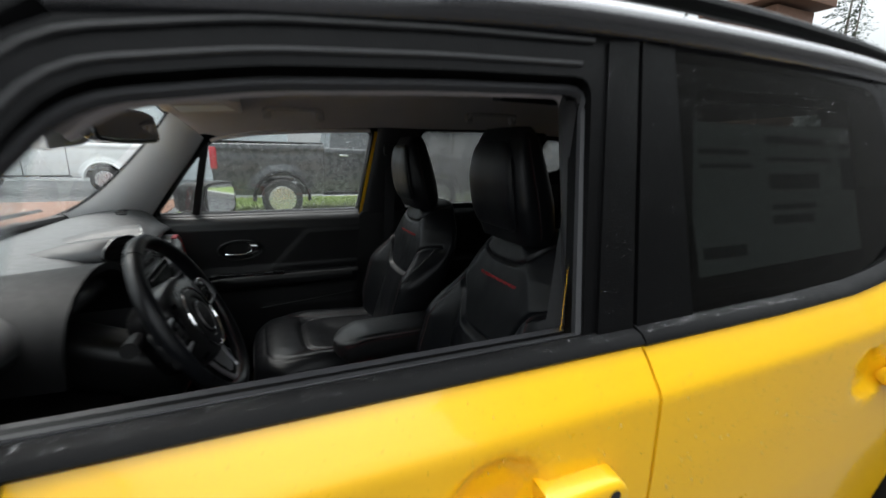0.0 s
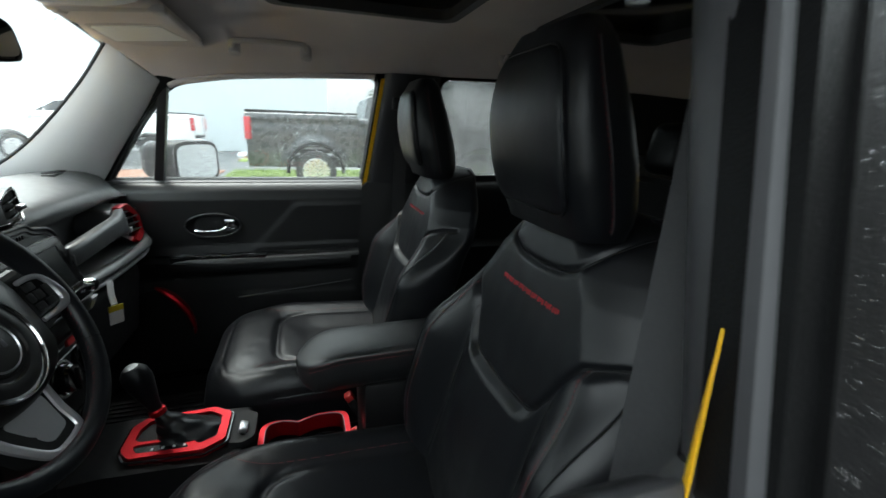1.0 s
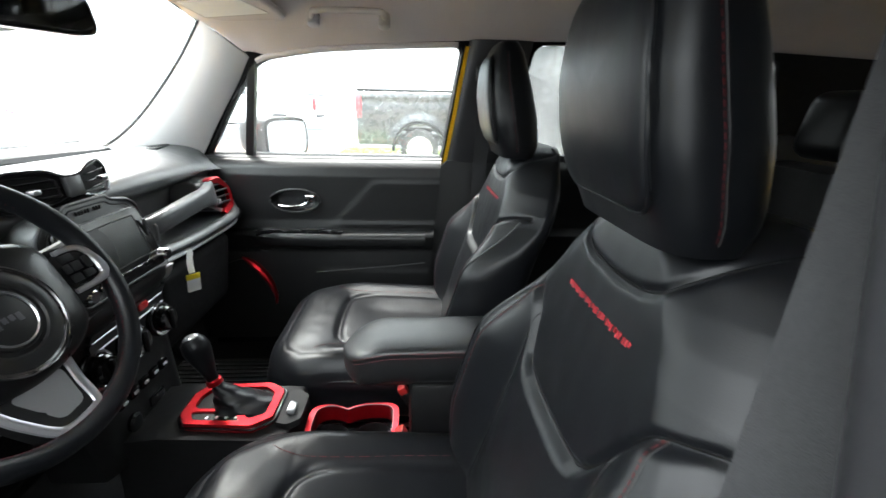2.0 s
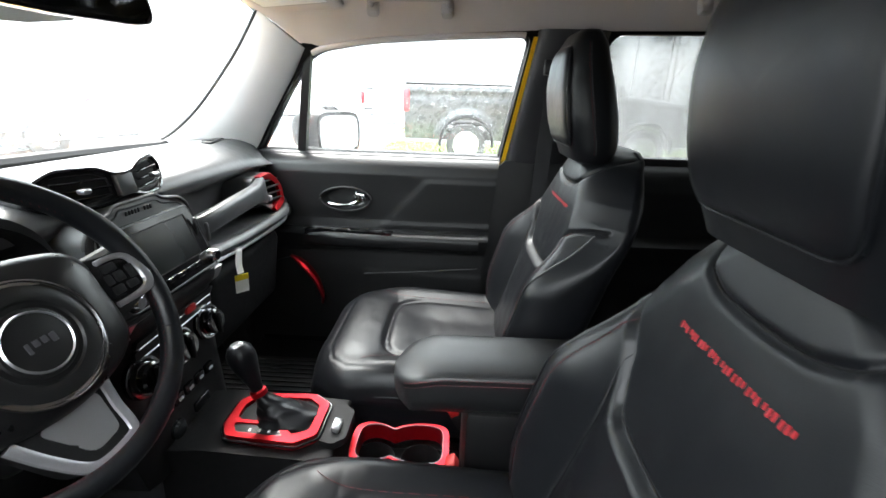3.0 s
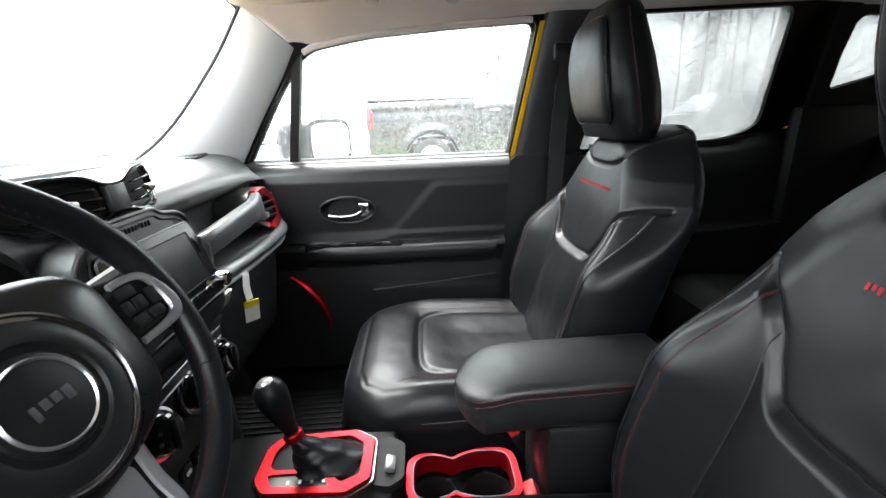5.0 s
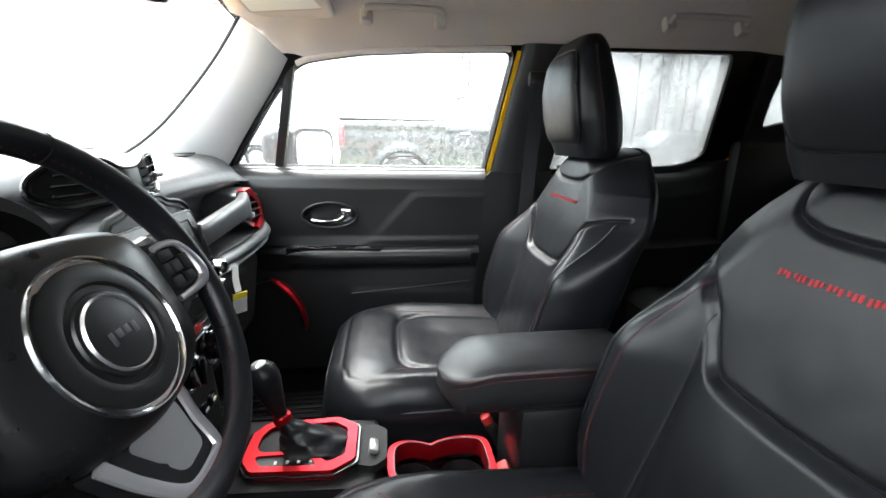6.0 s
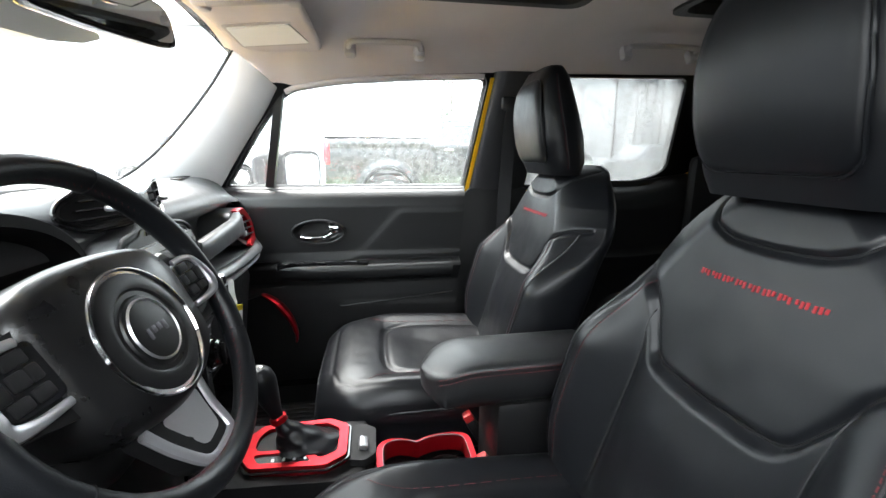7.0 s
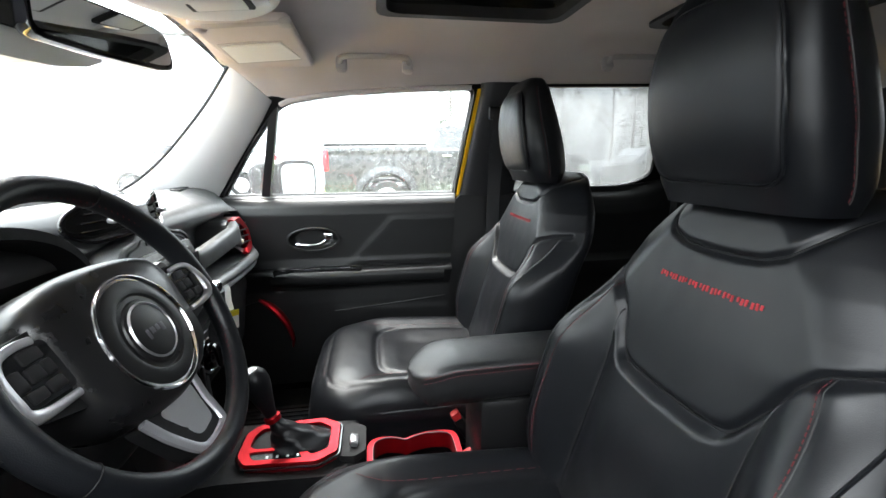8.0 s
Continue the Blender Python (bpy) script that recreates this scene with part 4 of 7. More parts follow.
    qi = [(0.93, 1.15), (0.90, 1.50), (1.75, 1.47), (1.9, 1.15)]
    qh = rounded([(0.968, 1.278), (0.952, 1.435), (0.972, 1.478), (1.10, 1.47), (1.14, 1.35), (1.10, 1.315)], 0.018)
    part("rear_pillar_trim", prism(qi, lambda p: (p[0], 0.728 - 0.28 * (p[1] - 1.12) + 0.5 * taper(p[0]), p[1]), lambda p: (p[0], 0.745 - 0.28 * (p[1] - 1.12) + 0.5 * taper(p[0]), p[1]), [qh]), CARPET, body)


def grab_handle(x0, x1, y=0.563, z=1.537):
    t = thing("grab_handle", ((x0 + x1) / 2, 0.60, 1.545), "pale grey folding grab handle above the window", "grab handle", "grab handles")
    pts = smooth_path([(x0 + 0.012, y + 0.004, z - 0.012), (x0 + 0.014, y - 0.018, z + 0.004), (x0 + 0.035, y - 0.026, z + 0.013), (x1 - 0.035, y - 0.026, z + 0.015), (x1 - 0.014, y - 0.018, z + 0.006), (x1 - 0.012, y + 0.004, z - 0.010)], 5)
    part("grip", tube(pts, 0.0085, 10), HANDLEGREY, t)
    for x in (x0 + 0.015, x1 - 0.015):
        part("mount", rbox((0.034, 0.030, 0.046), (x, y + 0.002, z - 0.004), 0.010, (-25, 0, 0)), HANDLEGREY, t)


for side in (False, True):
    MIRRORED[0] = side
    body_side()
    pillar_trims()
    grab_handle(0.465, 0.73, 0.556, 1.560)
    if not side:
        grab_handle(-0.402, -0.172)
MIRRORED[0] = False
centre_body()
headliner()


# ---- doors ----
def panel_y(x, z):
    y = lerp_table([(0.42, 0.69), (0.6, 0.684), (0.74, 0.684), (0.79, 0.688), (0.835, 0.672), (0.848, 0.668), (0.858, 0.674), (0.866, 0.708), (0.9, 0.716), (1.0, 0.716), (1.06, 0.714), (1.09, 0.722), (1.108, 0.738), (1.116, 0.752)], z)
    # raised upper field with a slanted edge
    edge = -0.40 + 0.95 * (z - 0.90)
    if 0.87 < z < 1.06:
        y -= 0.0045 * step01(edge + 0.0, edge + 0.035, x) * step01(1.052, 1.035, z) * step01(0.868, 0.885, z)
    # hollow round the lever
    d = math.hypot((x + 0.525) / 0.088, (z - 0.972) / 0.042)
    y += 0.022 * (1 - step01(0.75, 1.0, d))
    # lower pocket lip
    y -= 0.0035 * step01(-0.49, -0.43, x) * step01(0.722, 0.694, z + 0.03 * x)
    # the armrest dies out forward
    if 0.79 < z < 0.866:
        y += 0.02 * step01(-0.62, -0.72, x)
    return y


def door_lining(t, x0, x1):
    def f(u, v):
        z = 0.43 + (1.116 - 0.43) * v
        xe = x1 - 0.055 * (1.116 - z) / 0.55
        x = x0 + (xe - x0) * u
        return (x, panel_y(x, z), z)
    return part("door_lining", sheet(f, 110, 120, (0, 0.03, 0)), SOFT, t, "black soft-touch door lining with a raised field")


def front_door(glass):
    t = thing("front_door", (-0.4, 0.80, 0.75), "closed yellow front door with a black lining" if glass else "closed yellow front door with its window wound down", "car door", "doors of the car")
    part("outer_skin", lower_side(-0.95, 0.093, 0.40, 1.112, 90, 60, (-0.178, 0.958, 0.078)), YELLOW, t, "glossy yellow door skin with rain on it")
    part("window_frame", side_plate(FRAME_FRONT, WIN_FRONT, 0.0, 0.0), EXTPLASTIC, t, "black window frame")
    # rubber run inside the frame and the outer pillar cover
    run = [(p[0], (y_out(*p) + y_in(*p)) / 2 + 0.008, p[1]) for p in WIN_FRONT]
    part("window_seal", tube(run, 0.0085, 6, closed=True), WEATHERSTRIP, t)
    if not glass:
        for kx, kz, o, r, m in ((1.045, 1.10, -0.001, 0.0045, RUBBER), (1.12, 1.30, -0.001, 0.004, RUBBER)):
            lip = [(-0.36 + (p[0] + 0.36) * kx, 1.30 + (p[1] - 1.30) * kz) for p in WIN_FRONT if p[1] > 1.25 and p[0] < 0.03]
            part("frame_gasket", tube([(p[0], y_out(p[0], p[1]) + o, p[1] + 0.018 * step01(1.25, 1.46, p[1])) for p in lip], r, 8), m, t)
    lip = [(p[0] + 0.01, y_in(*p) - 0.022, p[1] + 0.004) for p in WIN_FRONT if p[1] > 1.36] if not glass else [(p[0], y_in(*p) - 0.008, p[1] - 0.003) for p in WIN_FRONT if p[1] > 1.42 and p[0] < 0.04]
    part("headliner_edge", tube(lip, 0.010 if not glass else 0.0085, 8), HEADLINER, t, "warm grey fabric edge over the window")
    cover = [(0.022, 1.122), (0.098, 1.570), (0.163, 1.578), (0.093, 1.122)]
    part("pillar_cover", prism(rounded(cover, 0.004), lambda p: (p[0], y_out(p[0], max(1.113, p[1])) + 0.007, p[1]), lambda p: (p[0], y_out(p[0], max(1.113, p[1])) - 0.006, p[1])), EXTPLASTIC, t, "textured black pillar cover with rain drops")
    strip = []
    for k in range(31):
        x = -0.93 + 1.026 * k / 30
        strip.append([(x, 0.835 + taper(x), 1.105), (x, 0.842 + taper(x), 1.113), (x, 0.832 + taper(x), 1.124), (x, 0.812 + taper(x), 1.130), (x, 0.795 + taper(x), 1.124), (x, 0.795 + taper(x), 1.105)])
    part("belt_moulding", loft(strip), EXTPLASTIC, t, "black belt moulding with beaded water")
    inner = [[(x, 0.770, 1.108), (x, 0.772, 1.121), (x, 0.762, 1.123), (x, 0.752, 1.118), (x, 0.750, 1.108)] for x in [-0.84 + 0.84 * k / 20 for k in range(21)]]
    part("inner_belt_seal", loft(inner), WEATHERSTRIP, t)
    bar = [(-0.7045, 1.112), (-0.63, 1.43), (-0.602, 1.44), (-0.6775, 1.112)]
    if not glass:
        bar = [(x - 0.075, z if z < 1.2 else z - 0.08) for x, z in bar]
    part("divider_bar", prism(bar, lambda p: (p[0], y_in(*p) + 0.004, p[1]), lambda p: (p[0], y_in(*p) + 0.03, p[1])), PLASTIC, t)
    pane_y = lambda p, o: (p[0], (y_in(*p) + 0.013 + o), p[1])
    if glass:
        part("pane", prism([(-0.683, 1.10), (-0.612, 1.433), *[p for p in WIN_FRONT if p[0] > -0.60 and p[1] > 1.3], (0.0, 1.10)], lambda p: pane_y(p, 0.006), lambda p: pane_y(p, 0.002)), GLASS, t, "side window with streaked rain").visible_shadow = False
    part("quarter_pane", prism([(-0.84, 1.11), (-0.70, 1.315), (-0.63, 1.40), (-0.70, 1.11)], lambda p: pane_y(p, 0.006), lambda p: pane_y(p, 0.002)), GLASS, t).visible_shadow = False
    # outer handle: a pull bar across the hollow and the block with the lock behind it
    grip = smooth_path([(-0.30, 0.878, 0.925), (-0.27, 0.903, 0.928), (-0.20, 0.912, 0.932), (-0.132, 0.910, 0.936)], 6)
    hd = part("outer_handle", tube(grip, [0.013] + [0.020] * (len(grip) - 1), 12, flat=1.15), YELLOW, t)
    part("lock_block", loft([[(x, y, 0.936 + (z - 0.945) * k - 0.06 * max(0, x + 0.05)) for y, z in rounded([(0.862, 0.915), (0.912, 0.912), (0.914, 0.972), (0.862, 0.982)], 0.014, 4)] for x, k in ((-0.118, 0.82), (-0.113, 0.9), (-0.02, 0.9), (0.0, 0.84), (0.008, 0.65), (0.012, 0.36))]), YELLOW, hd, sharp=50)
    part("keyhole", lathe([(0.010, 0), (0.010, 0.003), (0.004, 0.004)], 16, pose(-0.012, 0.911, 0.936, -90, 0, 0)), GLOSSBLACK, hd)
    # side mirror
    ca, sa = math.cos(radians(31)), math.sin(radians(31))
    mx = -0.61 if glass else -0.68
    MP = lambda back, across, up: (mx - back * ca + across * sa, 0.95 + back * sa + across * ca, 1.172 + up)
    shape = [(math.copysign(abs(math.cos(a)) ** 0.45, math.cos(a)), math.copysign(abs(math.sin(a)) ** 0.45, math.sin(a))) for a in [2 * math.pi * k / 32 for k in range(32)]]
    m = part("mirror_housing", loft([[MP(b, 0.112 * w * c, 0.080 * w * d) for c, d in shape] for b, w in ((-0.012, 0.97), (0.0, 1.0), (0.06, 1.0), (0.12, 0.92), (0.165, 0.72), (0.185, 0.4))]), EXTPLASTIC, t, "dark door mirror housing")
    part("mirror_glass", prism([(0.096 * c, 0.065 * d) for c, d in shape], lambda p: MP(-0.0145, *p), lambda p: MP(-0.01, *p)), MIRROR, m)
    part("mirror_foot", rbox((0.1, 0.14, 0.04), (-0.70, 0.86, 1.105), 0.015), EXTPLASTIC, m)
    # inside
    door_lining(t, -0.90, -0.002)
    ring = [(-0.525 + 0.087 * math.cos(a), 0.706, 0.972 + 0.041 * math.sin(a)) for a in [2 * math.pi * k / 40 for k in range(40)]]
    bz = part("handle_bezel", tube(ring, 0.0045, 8, closed=True), PLASTIC, t)
    lv = smooth_path([(-0.585, 0.702, 0.958), (-0.55, 0.698, 0.954), (-0.505, 0.698, 0.957), (-0.478, 0.70, 0.972)], 5)
    part("door_lever", tube(lv, [0.006] + [0.009] * (len(lv) - 2) + [0.011], 10, flat=0.7), CHROME, bz, "chrome door lever")
    part("lever_pivot", rbox((0.035, 0.014, 0.032), (-0.472, 0.700, 0.980), 0.006), CHROME, bz)
    sw = part("switch_plate", prism(rounded([(-0.668, 0.676), (-0.36, 0.664), (-0.355, 0.690), (-0.66, 0.700)], 0.006), lambda p: (p[0], p[1], 0.8672), lambda p: (p[0], p[1], 0.845)), GLOSSBLACK, t)
    for x in (-0.60, -0.53, -0.42):
        part("window_switch", rbox((0.05, 0.012, 0.008), (x, 0.681, 0.869), 0.003), GLOSSBLACK, sw)
        part("switch_trim", rbox((0.045, 0.002, 0.003), (x, 0.689, 0.869), 0.0), SATIN, sw)
    prof = [(p.x, p.y) for p in smooth_path([(0.716, 0.860, 0), (0.690, 0.863, 0), (0.668, 0.862, 0), (0.655, 0.853, 0), (0.651, 0.836, 0), (0.660, 0.812, 0), (0.69, 0.795, 0)], 5)]
    arm = [[(x, 0.716 + (y + 0.004 - 0.716) * (0.55 + 0.45 * step01(-0.68, -0.56, x)), z) for y, z in prof] for x in [-0.68 + 0.62 * k / 24 for k in range(25)]]
    part("armrest", loft(arm), SOFT, t, "padded black door armrest")
    arc = smooth_path([(-0.72, 0.668, 0.770), (-0.690, 0.667, 0.752), (-0.660, 0.666, 0.722), (-0.630, 0.666, 0.675), (-0.615, 0.668, 0.620), (-0.617, 0.668, 0.585)], 6)
    sp = smooth_path([(-0.745, 0.672, 0.765), (-0.705, 0.668, 0.765), (-0.665, 0.666, 0.725), (-0.625, 0.666, 0.67), (-0.605, 0.668, 0.60), (-0.64, 0.668, 0.54), (-0.72, 0.668, 0.515), (-0.80, 0.67, 0.56), (-0.82, 0.672, 0.66), (-0.79, 0.672, 0.74)], 6, True)
    part("speaker_ring", tube(arc, [0.004 + 0.014 * math.sin(math.pi * (k / (len(arc) - 1)) ** 0.8) for k in range(len(arc))], 8, flat=0.7), RED, t, "red speaker surround")
    cx, cz = -0.715, 0.64
    part("speaker_grille", prism([(cx + (p.x - cx) * 0.93, cz + (p.z - cz) * 0.93) for p in sp], lambda p: (p[0], 0.671, p[1]), lambda p: (p[0], 0.69, p[1])), PLASTIC, t)
    part("pocket_edge", tube([(-0.46, 0.666, 0.712), (-0.25, 0.664, 0.730), (-0.06, 0.666, 0.748)], 0.003, 6), SOFT, t)
    return t


def rear_door(sticker):
    t = thing("rear_door", (0.5, 0.80, 0.75), "closed yellow rear door with dark glass", "car door", "doors of the car")
    def f(u, v):
        x = 0.0995 + 0.885 * u
        z0 = 0.40 if x < 0.86 else 0.40 + 0.32 * ((x - 0.86) / 0.125) ** 1.5
        ztop = lerp_table([(0.1, 1.110), (0.45, 1.114), (0.70, 1.124), (0.80, 1.138), (0.90, 1.160), (0.985, 1.195)], x)
        z = z0 + (ztop - z0) * v
        zz = z - (ztop - 1.112) * step01(0.85, ztop, z)
        y = y_out(x, zz)
        d = math.hypot((x - 0.73) / 0.075, (z - 0.955) / 0.064)
        y -= 0.022 * (1 - step01(0.62, 1.0, d))
        return (x, y, z)
    part("outer_skin", sheet(f, 80, 60, (0, -0.035, 0)), YELLOW, t, "glossy yellow door skin with rain on it")
    part("window_frame", side_plate(FRAME_REAR, WIN_REAR, 0.0, 0.0), EXTPLASTIC, t, "black window frame")
    cover = [(0.102, 1.122), (0.172, 1.578), (0.246, 1.574), (0.232, 1.122)]
    part("pillar_cover", prism(rounded(cover, 0.004), lambda p: (p[0], y_out(p[0], max(1.113, p[1])) + 0.007, p[1]), lambda p: (p[0], y_out(p[0], max(1.113, p[1])) - 0.006, p[1])), EXTPLASTIC, t, "textured black pillar cover with rain drops")
    strip = []
    for k in range(31):
        x = 0.10 + 0.89 * k / 30
        dz = lerp_table([(0.1, -0.002), (0.45, 0.002), (0.70, 0.012), (0.80, 0.026), (0.90, 0.049), (0.99, 0.085)], x)
        strip.append([(x, 0.835 + taper(x), 1.105 + dz), (x, 0.842 + taper(x), 1.113 + dz), (x, 0.832 + taper(x), 1.126 + dz), (x, 0.812 + taper(x), 1.134 + dz), (x, 0.795 + taper(x), 1.127 + dz), (x, 0.795 + taper(x), 1.105 + dz)])
    part("belt_moulding", loft(strip), EXTPLASTIC, t, "black belt moulding with beaded water")
    gy = lambda p, o: (p[0], (y_out(p[0], max(1.113, p[1])) + 0.002 + o) if sticker else (y_in(*p) + 0.014 + o), p[1])
    outer = rounded([(0.228, 1.118), (0.248, 1.572), (0.60, 1.575), (0.90, 1.556), (0.945, 1.49), (0.955, 1.22), (0.88, 1.168), (0.72, 1.133)], [0.005, 0.005, 0.1, 0.03, 0.05, 0.03, 0.05, 0.05]) if sticker else WIN_REAR
    part("pane", prism(outer, lambda p: gy(p, 0.004), lambda p: gy(p, 0.0)), PRIVACY if sticker else LIGHTPRIVACY, t, "dark tinted rear side window").visible_shadow = not sticker
    part("outer_handle", loft([[(x, y - dy, 0.945 + (z - 0.945) * k) for y, z in rounded([(0.884, 0.918), (0.914, 0.914), (0.916, 0.968), (0.884, 0.972)], 0.014, 4)] for x, k, dy in ((0.768, 0.35, 0.008), (0.772, 0.7, 0.004), (0.782, 0.95, 0.0), (0.80, 1.0, 0.0), (0.95, 1.0, 0.006), (0.965, 0.8, 0.01))]), YELLOW, t, sharp=50)
    def lin(u, v):
        z = 0.45 + 0.69 * v
        x = 0.27 + (0.70 - 0.12 * (1 - v)) * u
        zz = z - 0.03 * step01(0.6, 0.95, u) * step01(1.0, 1.14, z)
        return (x, panel_y(-0.1, min(zz, 1.116)), z + 0.03 * step01(0.55, 1.0, u) * v)
    part("door_lining", sheet(lin, 40, 60, (0, 0.03, 0)), SOFT, t, "black rear door lining")
    lv = smooth_path([(0.36, 0.70, 0.97), (0.40, 0.698, 0.966), (0.44, 0.70, 0.98)], 5)
    part("door_lever", tube(lv, 0.008, 10, flat=0.7), CHROME, t, "chrome door lever")
    return t


front_door(True)
rear_door(False)
MIRRORED[0] = True
front_door(False)
rear_door(True)
MIRRORED[0] = False


# ---- front seats ----
BACK_W = [(0.66, 0.235), (0.72, 0.252), (0.80, 0.268), (0.92, 0.272), (0.98, 0.272), (1.03, 0.268), (1.07, 0.258), (1.11, 0.238), (1.14, 0.214), (1.165, 0.190), (1.185, 0.168), (1.20, 0.142), (1.21, 0.11)]
PANEL = [(0.235, 1.058), (0.20, 1.052), (0.165, 1.038), (0.147, 1.016), (0.130, 0.982), (0.110, 0.948), (0.098, 0.937), (0.08, 0.932), (0.0, 0.929)]
YOKE = [(0.135, 1.195), (0.108, 1.160), (0.088, 1.140), (0.062, 1.130), (0.03, 1.1265), (0.0, 1.126)]
FLUTE = [(0.142, 1.0), (0.134, 0.93), (0.134, 0.85), (0.140, 0.70)]
RIDGE = [(0.222, 1.050), (0.228, 1.0), (0.230, 0.93), (0.230, 0.82), (0.222, 0.70)]
STITCH = [(0.172, 1.040), (0.188, 1.0), (0.203, 0.955), (0.211, 0.90), (0.213, 0.80), (0.206, 0.70)]


def back_centre(z):
    return 0.12 + 0.29 * (z - 1.08)


def back_front(y, z):
    """The front of the backrest: x at a place across (from the middle) and a height."""
    w = lerp_table(BACK_W, z)
    a = abs(y)
    x = back_centre(z)
    wing = 0.060 * step01(1.048, 0.915, z) * (0.6 + 0.4 * step01(0.66, 0.80, z))
    x -= wing * step01(0.128, 0.215, a)
    x -= 0.012 * bump1((z - 0.82) / 0.1) * step01(0.14, 0.05, a)
    high = step01(0.90, 1.09, z)
    r = 0.036 + 0.084 * high
    if a > w - r:
        q = min(1.0, (a - (w - r)) / r)
        x += (1 - high) * (0.06 + 0.9 * wing) * (1 - math.sqrt(max(0.0, 1 - q * q))) + high * 0.08 * q ** 1.5
    if z > 1.17:
        x += 0.04 * ((z - 1.17) / 0.04) ** 2
    x = min(x, back_centre(z) + 0.092)
    p = (a, z)
    pz = lerp_table(PANEL[::-1], a)
    x -= 0.008 * step01(pz + 0.001, pz - 0.016, z) * step01(0.215, 0.17, a)
    for line, depth, width in ((PANEL, 0.0075, 0.0055), (YOKE, 0.006, 0.005), (FLUTE, 0.004, 0.012), (STITCH, 0.002, 0.005)):
        d = line_dist(p, line)
        if d < 0.035:
            x += depth * bump1(d / width)
    x += 0.002 * noise.noise(Vector((y * 9, z * 7, 1.3))) + 0.0006 * noise.noise(Vector((y * 30, z * 22, 4.1)))
    return x


def on_back(y, z, lift=0.0015):
    return Vector((back_front(y, z) - lift, y, z))


CUSH_GROOVE = [(p.x, p.y) for p in smooth_path([(-0.318, 0.0, 0), (-0.317, 0.06, 0), (-0.312, 0.105, 0), (-0.293, 0.136, 0), (-0.25, 0.150, 0), (-0.15, 0.155, 0), (0.05, 0.155, 0)], 5)]
CUSH_FRONT = [(-0.452, 0.0), (-0.450, 0.13), (-0.432, 0.185), (-0.39, 0.215), (-0.30, 0.228), (0.05, 0.235)]


def cushion_top(x, y):
    a = abs(y)
    z = 0.704 - 0.060 * (x + 0.5)
    # pillows: a front roll, a dished seat and soft side bolsters
    z += 0.010 * math.sin(math.pi * max(0.0, min(1.0, (x + 0.452) / 0.136))) ** 0.7 * step01(0.22, 0.12, a)
    z -= 0.012 * step01(0.15, 0.05, a) * step01(-0.30, -0.20, x)
    z += 0.020 * bump1((a - 0.212) / 0.045) * step01(-0.43, -0.26, x)
    fr = (-0.405 - x) / 0.087
    if fr > 0:
        z -= 0.055 * (1 - math.sqrt(max(0, 1 - min(1, fr) ** 2)))
    w = 0.262 - 0.085 * step01(-0.36, -0.51, x) ** 1.6
    r = 0.085 - 0.030 * step01(-0.42, -0.32, x)
    if a > w - r:
        q = min(1, (a - w + r) / r)
        z -= 0.060 * (1 - math.sqrt(max(0, 1 - q * q)))
    for line, dep, wid in ((CUSH_GROOVE, 0.0085, 0.0095), (CUSH_FRONT, 0.0022, 0.004)):
        d = line_dist((x, a), line)
        if d < 0.03:
            z -= dep * (1.0 if line is CUSH_FRONT else 0.3 + 0.7 * step01(-0.22, -0.30, x)) * bump1(d / wid)
    z += 0.0018 * noise.noise(Vector((x * 9, y * 8, 7.7))) + 0.0007 * noise.noise(Vector((x * 34, y * 26, 2.1)))
    return z, w


